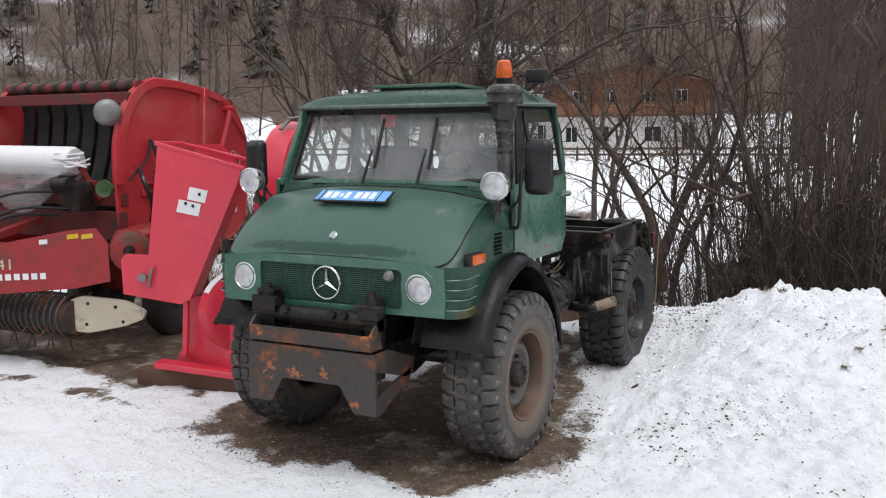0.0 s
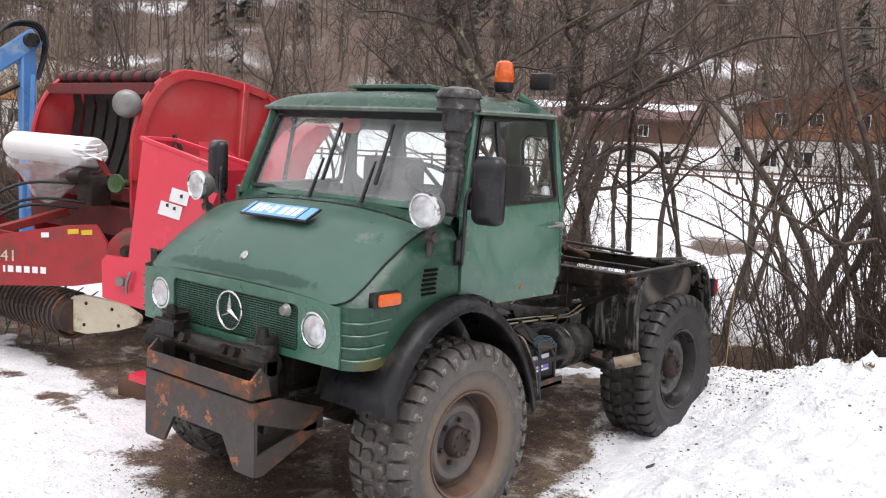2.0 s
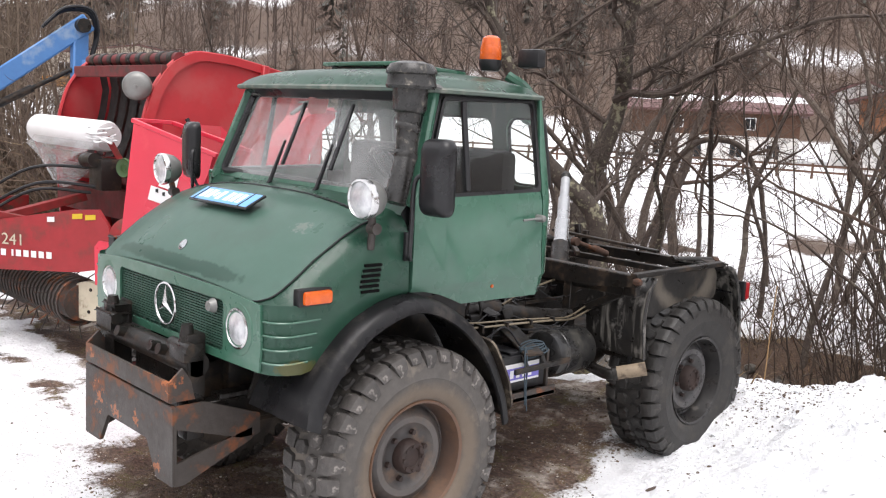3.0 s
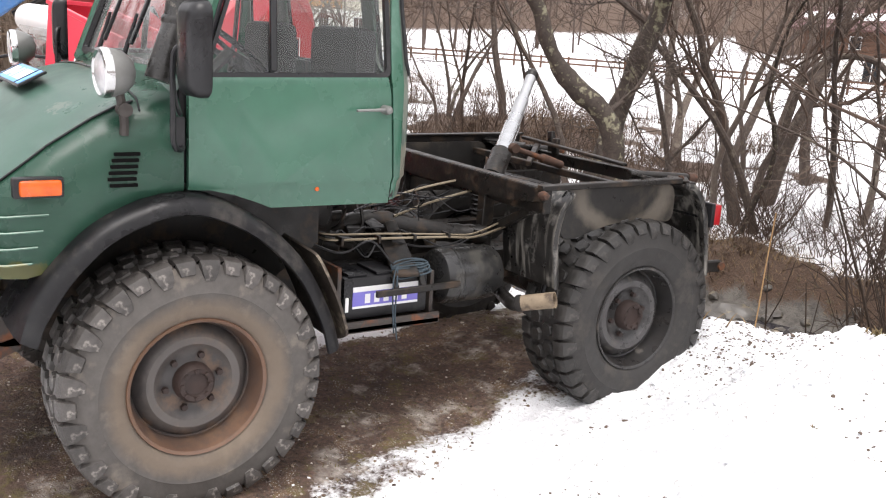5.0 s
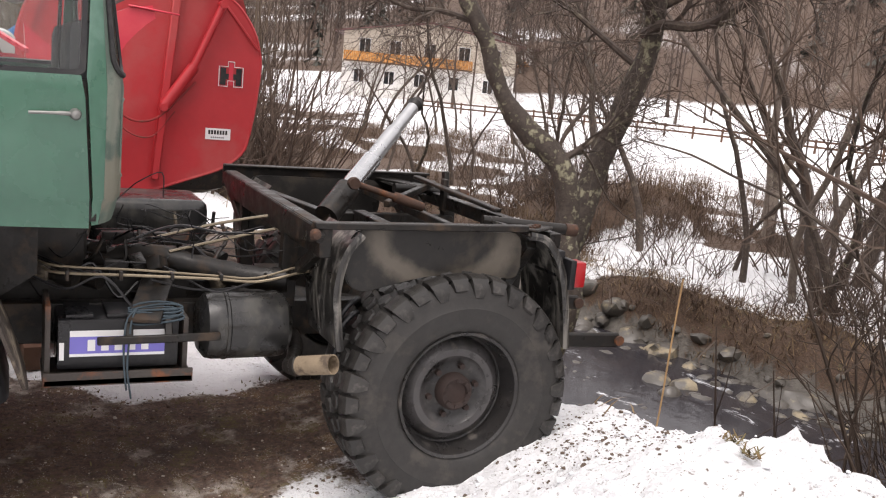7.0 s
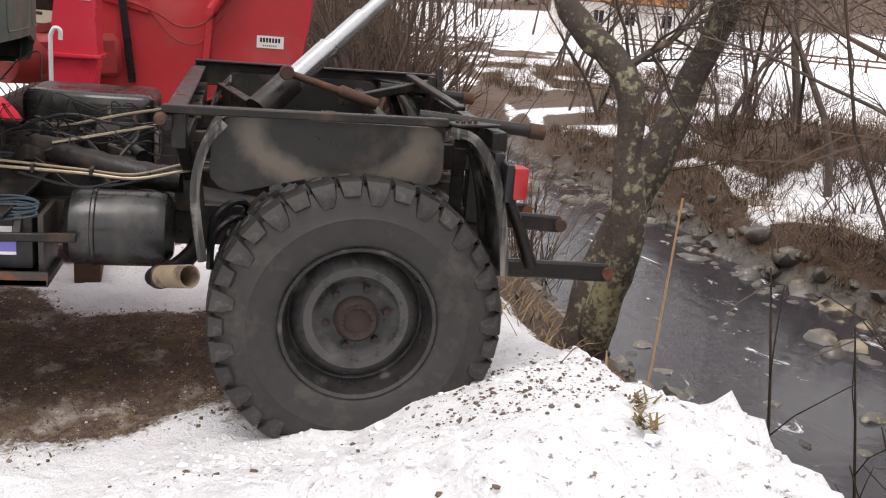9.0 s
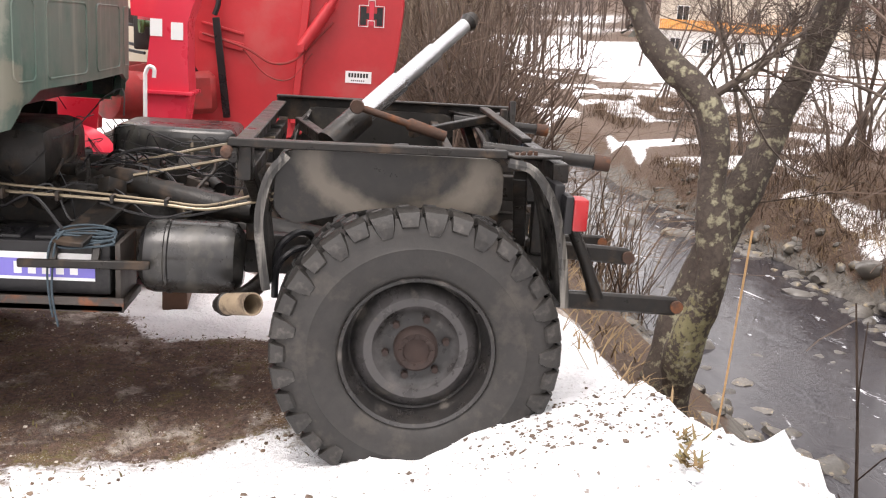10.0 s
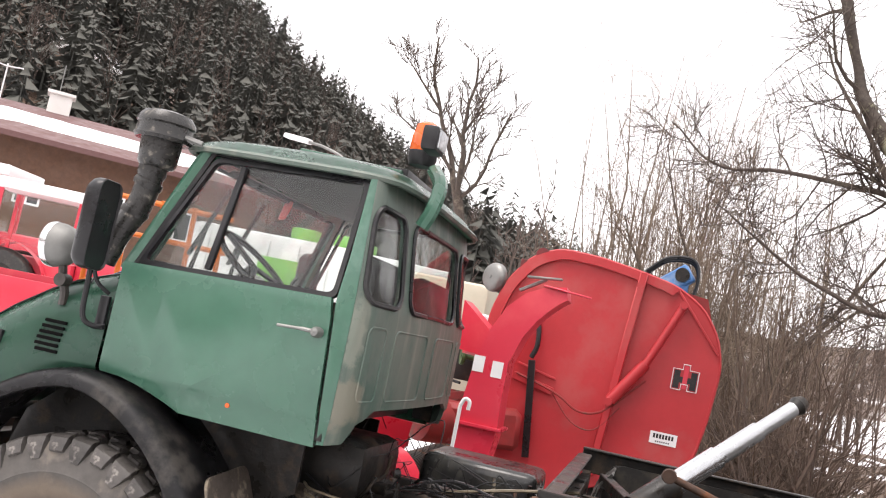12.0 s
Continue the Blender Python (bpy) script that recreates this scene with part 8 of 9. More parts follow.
spots += [(rng.uniform(-24, -9.5), rng.uniform(2.4, 4.6), 5) for k in range(13)]
spots += [(rng.uniform(-22, -15.5), rng.uniform(0.2, 2.4), 5) for k in range(7)]
for x, y, kind in spots:
    s = rng.uniform(0.7, 1.2) * (1.35 if kind == 0 and x > 0.4 and y < 12 else 1.3 if kind == 3 and y < 8.7 else 1.5 if kind == 3 and y > 8.7 else 1.2 if kind == 5 and y < 2.4 else 1.0)
    copy_thing(bushes[kind], Matrix.Translation((x, y, gz(x, y) - 0.05)) @ Euler((0, 0, rng.uniform(0, 6.28))).to_matrix().to_4x4() @ Matrix.Scale(s, 4))
# a bent sapling hanging over the near bank
sapling = thing("sapling", "thin bare sapling bent over the stream bank", "tree", (1.3, 6.3, gz(1.3, 6.3)))
rng = random.Random(45)
bm = bmesh.new()
for ctrl, r in (([(1.35, 6.35, gz(1.3, 6.3) - 0.1), (1.05, 6.0, -0.2), (0.72, 5.68, 0.58), (0.41, 5.41, 0.93), (0.10, 5.15, 1.22), (-0.30, 4.78, 1.45), (-0.75, 4.4, 1.58)], 0.022), ([(1.2, 6.15, -0.5), (0.8, 6.0, 0.4), (0.3, 5.75, 1.1), (-0.2, 5.5, 1.5), (-0.8, 5.3, 1.7)], 0.014), ([(1.3, 6.3, -0.6), (0.9, 6.3, 0.8), (0.4, 6.2, 1.9), (-0.1, 6.0, 2.6)], 0.018)):
    q = crooked(ctrl, 5, 0.05, 2.0)
    rad = [r * (1 - 0.75 * k / len(q)) for k in range(len(q))]
    tube(bm, q, rad, 7, caps=False)
    ramify(bm, q, headings(q), rad, rng, 2, 0.9, 9, 0.5, 0.55, 0.12, 0.3, 0.0025, lambda e: e.z > 0.9 and e.y > 4.2)
tagged(part("brushwood", bm, BARK_BROWN, sapling), kind="stuff")
stalk = thing("reed_stalk", "single dry straw-coloured reed stalk on the bank", "reed", (0.79, 3.60, gz(0.79, 3.60)))
part("stem", tube(bmesh.new(), curve_pts([(0.79, 3.60, gz(0.79, 3.60) - 0.05), (0.80, 3.61, 0.31), (0.805, 3.62, 0.65), (0.82, 3.625, 0.99)], 4), 0.0045, 6), YELLOW_STRAW, stalk)
# stout trunks standing in the thicket
for x, y, h, r, lean, seed in ((2.3, 7.0, 7.0, 0.10, (0.10, 0.04), 53), (3.2, 6.0, 7.0, 0.10, (0.02, 0.05), 54), (2.7, 8.2, 7.5, 0.12, (-0.08, 0.04), 55)):
    bare_tree("thicket_tree", "dark slender tree standing in the thicket", (x, y, gz(x, y)), h, r, seed, lean, level=3, count=6, first=0.3)


def brush_field(label, count, x0, x1, y0, y1, tall, seed, along=None):
    """Low brushwood over the rough ground: thin arching shoots, as one mesh."""
    rng = np.random.RandomState(seed)
    verts, faces = [], []
    for k in range(count):
        x, y = rng.uniform(x0, x1), rng.uniform(y0, y1)
        y = y + float(along(x)) if along else y
        if fbm(np.array(x * 0.5), np.array(y * 0.5), 3, 51) < 0.40:
            continue
        base = np.array([x, y, gz(x, y) - 0.05])
        for j in range(18):
            a, out = rng.uniform(0, 6.283), rng.uniform(0.2, 1.1)
            ln = tall * rng.uniform(0.35, 1.2)
            p = base + np.array([rng.normal(0, 0.18), rng.normal(0, 0.18), 0])
            d = np.array([math.cos(a) * out, math.sin(a) * out, 1.0])
            m = p + d / np.linalg.norm(d) * ln * 0.55
            e = m + np.array([math.cos(a) * out * 1.6, math.sin(a) * out * 1.6, rng.uniform(-0.1, 0.8)]) * ln * 0.3
            w = np.array([-math.sin(a), math.cos(a), 0]) * rng.uniform(0.005, 0.012)
            n = len(verts)
            verts.extend([p + w, p - w, p + d * 0.02, m + w * 0.7, m - w * 0.7, m + d * 0.012, e])
            faces.extend([(n, n + 1, n + 4, n + 3), (n + 1, n + 2, n + 5, n + 4), (n + 2, n, n + 3, n + 5), (n + 3, n + 4, n + 6), (n + 4, n + 5, n + 6), (n + 5, n + 3, n + 6)])
    me = bpy.data.meshes.new("brushwood")
    me.from_pydata([tuple(v) for v in verts], [], faces)
    me.materials.append(BRUSH)
    return tagged(new("brushwood", me), label, "brushwood", kind="stuff")


BRUSH = material("tangled_brown_brushwood", (0.15, 0.098, 0.066), 0.9, dark=(0.07, 0.045, 0.032), grain=3, amount=0.9, bump=0.0, stain=(0.17, 0.12, 0.07), stain_scale=1.2, stain_amount=0.35)
brush_field("tangled brown brushwood along the far bank", 620, -24, 4, 0.1, 1.5, 0.34, 12, far_edge)
brush_field("dead brown growth over the earth mound", 330, -19.5, -13.4, 12.4, 18.6, 0.4, 16)
brush_field("tangled brown brushwood on the snowy rough ground", 800, -46, -13, 12.5, 27, 1.2, 13)
brush_field("tall brown brushwood beyond the stream", 520, -1.0, 10, 13.4, 27, 2.3, 17)
brush_field("tall brown brushwood on the near bank", 360, -30, -9.5, 2.6, 5.0, 1.6, 14)
brush_field("tall brown brushwood behind the machines", 230, -22, -8, 2.9, 6.6, 3.0, 15)


# far woods on the slopes
def far_wood(name, label, count, az0, az1, r0, r1, conifer, seed, mat):
    rng = np.random.RandomState(seed)
    az = np.radians(rng.uniform(az0, az1, count))
    r = np.sqrt(rng.uniform(r0 * r0, r1 * r1, count))
    X, Y = 3 - np.sin(az) * r, np.cos(az) * r
    Z = ground_z(X, Y)
    verts, faces = [], []

    def spike(a, b, w):
        ax = (b - a)
        s = np.array([ax[1], -ax[0], 0.0])
        if np.linalg.norm(s) < 1e-6:
            s = np.array([1.0, 0, 0])
        s = s / np.linalg.norm(s)
        t = np.cross(ax, s)
        t = t / np.linalg.norm(t)
        n = len(verts)
        for ang in (0, 2.094, 4.189):
            verts.append(a + (s * math.cos(ang) + t * math.sin(ang)) * w)
        verts.append(b)
        faces.extend([(n, n + 1, n + 3), (n + 1, n + 2, n + 3), (n + 2, n, n + 3)])
    for k in range(count):
        p = np.array([X[k], Y[k], Z[k] - 0.5])
        h = rng.uniform(9, 17)
        if conifer:
            h = 8 + 12 * rng.uniform(0, 1) ** 1.6
            spike(p, p + np.array([0, 0, h]), 0.2)
            m = 46
            zs = h * (0.06 + 0.92 * (np.arange(m) + rng.uniform(0, 1, m)) / m)
            ws = h * 0.2 * (1.02 - zs / h) ** 0.8 * rng.uniform(0.65, 1.2, m) + 0.12
            an, sp, dr = rng.uniform(0, 6.283, m), rng.uniform(0.25, 0.5, m), rng.uniform(0.1, 0.6, m)
            for z, w, a, c, e in zip(zs, ws, an, sp, dr):
                n = len(verts)
                verts.append(p + np.array([0, 0, z + 0.25 * w]))
                verts.append(p + np.array([math.cos(a - c) * w, math.sin(a - c) * w, z - e * w]))
                verts.append(p + np.array([math.cos(a + c) * w, math.sin(a + c) * w, z - e * w * 0.8]))
                faces.append((n, n + 1, n + 2))
        else:
            lean = rng.normal(0, 0.06, 2) * h
            top = p + np.array([lean[0], lean[1], h])
            spike(p, top, rng.uniform(0.10, 0.24))
            for j in range(16):
                t = rng.uniform(0.25, 0.95)
                a = p + (top - p) * t
                ln = h * rng.uniform(0.12, 0.3) * (1.15 - t)
                g = rng.uniform(0, 6.283)
                b = a + np.array([math.cos(g) * ln, math.sin(g) * ln, ln * rng.uniform(0.7, 1.7)])
                spike(a, b, 0.05)
                for i in range(2):
                    c = a + (b - a) * rng.uniform(0.3, 0.95)
                    g2 = rng.uniform(0, 6.283)
                    spike(c, c + np.array([math.cos(g2), math.sin(g2), rng.uniform(0.6, 1.6)]) * ln * 0.4, 0.045)
    me = bpy.data.meshes.new(name)
    me.from_pydata([tuple(v) for v in verts], [], faces)
    me.materials.append(mat)
    return tagged(new(name, me), label, "woods", kind="stuff")


FAR_TWIG = material("distant_bare_wood", (0.080, 0.056, 0.046), 0.95, dark=(0.05, 0.036, 0.030), grain=0.4, amount=0.9, bump=0.0, stain=(0.13, 0.10, 0.085), stain_scale=0.25, stain_amount=0.2)
# distance haze is put into the needles' greyed, lightened colour
NEEDLE = material("hazed_conifer_needles", (0.074, 0.073, 0.062), 0.95, dark=(0.054, 0.056, 0.046), grain=0.6, amount=0.9, bump=0.0, stain=(0.065, 0.058, 0.047), stain_scale=0.1, stain_amount=0.3)
# normals bent upward so that the needles shade more evenly
nn, nl = NEEDLE.node_tree.nodes, NEEDLE.node_tree.links
geo, lift_n = nn.new("ShaderNodeNewGeometry"), nn.new("ShaderNodeVectorMath")
lift_n.operation = "MULTIPLY_ADD"
lift_n.inputs[1].default_value, lift_n.inputs[2].default_value = (0.16, 0.16, 0.1), (0.25, 0.1, 0.85)
nl.new(geo.outputs["Normal"], lift_n.inputs[0])
nl.new(lift_n.outputs["Vector"], nn["Principled BSDF"].inputs["Normal"])
far_wood("bare_woods", "brown leafless woods on the snowy slope", 1250, -12, 78, 100, 300, False, 5, FAR_TWIG)
far_wood("bare_woods", "tall brown leafless trees beyond the stream", 240, -12, 8.5, 24, 85, False, 4, FAR_TWIG)
far_wood("bare_woods", "brown leafless woods along the valley", 160, 76, 112, 60, 190, False, 6, FAR_TWIG)
far_wood("conifer_woods", "dark conifers on the mountain side", 3600, 94, 150, 80, 430, True, 7, NEEDLE)
far_wood("bare_woods", "brown leafless woods between the conifers", 900, 94, 150, 70, 380, False, 8, FAR_TWIG)
far_wood("conifer_woods", "dark conifers among the bare woods", 160, 5, 75, 130, 320, True, 9, NEEDLE)


# ---- houses beyond the field, the yard's shed and machines ----
def window(parent, M, x, z, w, h, depth=0.05, frame_mat=WHITE, name="window"):
    """A framed window on the wall plane y = 0 of M (facing -y)."""
    bm = bmesh.new()
    t = 0.07
    for a in ((x - w / 2 - t, x - w / 2, z - t, z + h + t), (x + w / 2, x + w / 2 + t, z - t, z + h + t), (x - w / 2, x + w / 2, z - t, z), (x - w / 2, x + w / 2, z + h, z + h + t), (x - 0.03, x + 0.03, z, z + h)):
        box(bm, a[0], a[1], -depth, 0.06, a[2], a[3], 0.0, M)
    ob = part(name, bm, frame_mat, parent, smooth=False)
    bm = bmesh.new()
    box(bm, x - w / 2, x + w / 2, -0.015, 0.02, z, z + h, 0.0, M)
    part("pane", bm, DARK_GLASS, ob, smooth=False)
    return ob


def gable_roof(parent, M, w, d, z, rise, over, mat, snow_cover=0.0, thick=0.18, band=0.55):
    """Ridge along the local y axis; eaves at x = +-w/2."""
    for s in (-1, 1):
        bm = bmesh.new()
        ex, ez = (w / 2 + over) * s, z - rise * over / (w / 2)
        pts = [(0, z + rise), (ex, ez), (ex, ez + thick), (0, z + rise + thick)]
        prism(bm, pts if s > 0 else pts[::-1], "y", -over, d + over)
        bmesh.ops.transform(bm, matrix=M, verts=bm.verts)
        r = part("roof_slope", bm, mat, parent, smooth=False)
        if snow_cover:
            bm = bmesh.new()
            a, b = max(0.02, snow_cover - band), snow_cover
            rows = []
            for k in range(25):
                y = -over + 0.3 + (d + 2 * over - 0.7) * k / 24
                w1 = 0.10 * noise.noise(Vector((y * 0.7, 3.0 * s, d))) + 0.05 * noise.noise(Vector((y * 2.1, 1.0 * s, w)))
                w2 = 0.16 * noise.noise(Vector((y * 0.6, 9.0 * s, d))) + 0.06 * noise.noise(Vector((y * 2.3, 5.0 * s, w)))
                e0, e1 = max(0.02, a + w1), min(0.98, b + w2)
                row = [(e0 + (e1 - e0) * f, up) for f, up in ((0, 0.0), (0.04, 0.07), (0.5, 0.12), (0.95, 0.09), (1, 0.0))]
                rows.append([Vector((ex * e, y, z + rise + (ez - z - rise) * e + thick + up)) for e, up in row])
            loft(bm, rows)
            bmesh.ops.transform(bm, matrix=M, verts=bm.verts)
            part("roof_snow", bm, SNOW, r, "lying snow")


def house(label, at, turn, w, d, h_low, h_up, rise, mats, wins_low, wins_up, balcony=None, snow=0.9, gable_front=True):
    """A chalet: local x across the front, the front wall faces -y."""
    M = Matrix.Translation(at) @ Euler((0, 0, radians(turn))).to_matrix().to_4x4()
    ob = thing("house", label, "house", at, "houses beyond the field")
    bm = bmesh.new()
    box(bm, -w / 2, w / 2, 0, d, -2, h_low, 0.0, M)
    part("ground_floor_wall", bm, mats[0], ob, smooth=False)
    bm = bmesh.new()
    if gable_front:
        prism(bm, [(-w / 2, h_low), (w / 2, h_low), (w / 2, h_low + h_up), (0, h_low + h_up + rise), (-w / 2, h_low + h_up)], "y", -0.06, d)
        bmesh.ops.transform(bm, matrix=M, verts=bm.verts)
    else:
        box(bm, -w / 2, w / 2, -0.06, d, h_low, h_low + h_up, 0.0, M)
    part("upper_wall", bm, mats[1], ob, smooth=False)
    if gable_front:
        gable_roof(ob, M, w, d, h_low + h_up, rise, 1.0, mats[2], snow)
    else:
        M2 = M @ Matrix.Translation((-w / 2, d / 2, 0)) @ Euler((0, 0, radians(-90))).to_matrix().to_4x4()
        gable_roof(ob, M2, d, w, h_low + h_up, rise, 0.9, mats[2], snow, band=min(0.55, snow * 0.5))
    for x, z, ww, hh in wins_low:
        window(ob, M, x, z, ww, hh)
    Mu = M @ Matrix.Translation((0, -0.06, 0))
    for x, z, ww, hh in wins_up:
        window(ob, Mu, x, z, ww, hh)
    if balcony:
        x0, x1, z = balcony[:3]
        bm = bmesh.new()
        box(bm, x0, x1, -1.2, 0, z - 0.15, z, 0.0, M)
        bal = part("balcony", bm, WOOD, ob, smooth=False)
        bm = bmesh.new()
        n = int((x1 - x0) / 0.22)
        for k in range(n):
            xx = x0 + (x1 - x0) * (k + 0.5) / n
            box(bm, xx - 0.09, xx + 0.09, -1.2, -1.16, z, z + 0.9, 0.0, M)
        box(bm, x0, x1, -1.25, -1.13, z + 0.9, z + 1.0, 0.0, M)
        part("railing", bm, balcony[3], bal, smooth=False)
    return ob, M


YELLOW_WALL = material("cream_yellow_plaster", (0.60, 0.53, 0.44), 0.85, grain=3, amount=0.3, bump=0.1)
ORANGE_BOARD = material("orange_balcony_boards", (0.62, 0.26, 0.05), 0.7, grain=4, amount=0.5, bump=0.1)
# brown chalet with a white ground floor
c = house("brown timber chalet over a white ground floor, snow on its roof", (-20.0, 70.5, -0.2), 17, 13.5, 12, 2.9, 2.3, 1.7, (PLASTER, WOOD_ORANGE, ROOF),
          [(-4.6, 0.7, 0.9, 1.2), (-2.2, 0.7, 1.3, 1.2), (2.0, 0.7, 1.3, 1.2), (4.8, 0.2, 1.0, 2.0)], [(-4.0, 3.7, 0.9, 1.1), (-1.5, 3.7, 0.9, 1.1), (1.8, 3.7, 0.9, 1.1), (4.2, 3.7, 0.9, 1.1)], (-6.6, 6.6, 2.9, WOOD_ORANGE))
# white wing beside it
c2, M = house("white plastered house wing with a window and a dark lattice fence", (-27.4, 71.5, -0.2), 20, 4.4, 9, 3.2, 2.6, 0.9, (PLASTER, PLASTER, ROOF), [(-0.4, 0.9, 1.0, 1.2)], [(0.2, 3.9, 1.1, 1.2)])
bm = bmesh.new()
for k in range(5):
    x = -1.8 + k * 0.9
    beam(bm, M @ Vector((x, -1.5, 0.2)), M @ Vector((x + 0.9, -1.5, 1.3)), 0.06, 0.08)
    beam(bm, M @ Vector((x + 0.9, -1.5, 0.2)), M @ Vector((x, -1.5, 1.3)), 0.06, 0.08)
beam(bm, M @ Vector((-1.9, -1.5, 1.35)), M @ Vector((2.8, -1.5, 1.35)), 0.1, 0.1)
beam(bm, M @ Vector((-1.9, -1.5, 0.15)), M @ Vector((2.8, -1.5, 0.15)), 0.1, 0.1)
part("lattice_fence", bm, BLACK_PAINT, c2, smooth=False)
# long dark barn
house("long dark timber barn with snow along its roof", (-39.5, 70, -0.5), 27, 14, 10, 2.4, 2.2, 1.6, (PLASTER, WOOD, ROOF),
      [(-4.5, 0.6, 1.0, 1.1), (-1.5, 0.2, 1.2, 1.9), (2.0, 0.6, 1.0, 1.1), (5.0, 0.6, 1.0, 1.1)], [(-3, 3.0, 0.8, 0.9), (3, 3.0, 0.8, 0.9)], None, 0.55, False)
# pale guest house with orange balconies
house("pale guest house with orange balcony boards and a low roof", (-97, 45, 0.5), 66, 20, 12, 3.0, 3.4, 1.6, (PLASTER, YELLOW_WALL, ROOF),
      [(-8, 0.8, 1.1, 1.4), (-4.5, 0.8, 1.1, 1.4), (-1, 0.8, 1.1, 1.4), (3, 0.8, 1.1, 1.4), (7, 0.8, 1.1, 1.4)], [(-7.5, 4.2, 1.2, 1.5), (-4, 4.2, 1.2, 1.5), (0, 4.2, 1.2, 1.5), (4, 4.2, 1.2, 1.5), (7.5, 4.2, 1.2, 1.5)], (-9.8, 5.0, 3.2, ORANGE_BOARD), 0.5)
house("pale house with an orange balcony behind bare trees", (-118, 62, 2.0), 62, 15, 10, 3.0, 3.0, 2.0, (PLASTER, PLASTER, ROOF),
      [(-4, 0.8, 1.1, 1.4), (0, 0.8, 1.1, 1.4), (4, 0.8, 1.1, 1.4)], [(-4, 4.0, 1.2, 1.5), (0, 4.0, 1.2, 1.5), (4, 4.0, 1.2, 1.5)], (-7, 7, 3.1, ORANGE_BOARD), 0.6)

# rail fence along the road at the far side of the field
fence = thing("rail_fence", "low weathered wooden rail fence along the field", "fence", (-40, 55, gz(-40, 55)))
prev = None
for k in range(40):
    x = -4 - k * 2.2
    y = 58 - 0.012 * (k * 2.2) - 0.0042 * (k * 2.2) ** 2
    p = Vector((x, y, gz(x, y)))
    if k < 34:
        bm = bmesh.new()
        box(bm, p.x - 0.06, p.x + 0.06, p.y - 0.06, p.y + 0.06, p.z - 0.2, p.z + 1.0)
        part("post", bm, WOOD, fence, smooth=False)
        if prev:
            for z in (0.45, 0.85):
                bm = bmesh.new()
                beam(bm, prev + Vector((0, 0, z)), p + Vector((0, 0, z)), 0.05, 0.14, 0)
                part("rail", bm, WOOD, fence, smooth=False)
        prev = p

# timber shed of the yard
shed, M = house("brown timber shed with a dark red roof partly under snow", (-23.4, -17.6, 0), 126, 12, 9, 1.2, 4.2, 1.4, (WOOD, WOOD, ROOF), [],
                [(-4.6, 3.2, 0.7, 0.8), (-2.6, 3.2, 0.7, 0.8), (-1.4, 3.2, 0.7, 0.8), (1.2, 3.2, 0.7, 0.8), (3.4, 3.1, 0.9, 0.9)], None, 0.72, False)
bm = bmesh.new()
box(bm, -1.6, -0.8, 4.2, 5.0, 6.2, 7.6, 0.02, M)
box(bm, -1.7, -0.7, 4.1, 5.1, 7.6, 7.72, 0.02, M)
part("chimney", bm, PLASTER, shed, "white chimney")
bm = bmesh.new()
tube(bm, [M @ Vector((-3.2, 4, 6.4)), M @ Vector((-3.2, 4, 8.2))], 0.03, 6)
for s in (-1, 1):
    beam(bm, M @ Vector((-3.2, 4, 8.1)), M @ Vector((-3.2 + 0.55 * s, 4, 8.15)), 0.14, 0.03)
part("wind_vane", bm, WHITE, shed)
bm = bmesh.new()
tube(bm, [M @ Vector((-1.3, 4.5, 7.6)), M @ Vector((-1.3, 4.5, 8.8))], 0.02, 6)
part("mast", bm, GREY_METAL, shed)

# street lamp
sl = thing("street_lamp", "grey street lamp with a long arm", "street lamp", (-15.5, -5.2, gz(-15.5, -5.2)))
bm = bmesh.new()
tube(bm, [(-15.5, -5.2, 0), (-15.5, -5.2, 4.6)], [0.07, 0.045], 10)
tube(bm, curve_pts([(-15.5, -5.2, 4.6), (-15.6, -5.5, 5.1), (-15.8, -6.1, 5.35), (-16.0, -6.6, 5.45)], 5), 0.035, 8)
part("pole", bm, GREY_METAL, sl)
bm = bmesh.new()
box(bm, -0.11, 0.11, -0.40, 0.40, -0.06, 0.06, 0.04, Matrix.Translation((-16.15, -6.95, 5.52)) @ Euler((radians(-8), 0, radians(-20))).to_matrix().to_4x4())
part("lamp_head", bm, WHITE, sl)


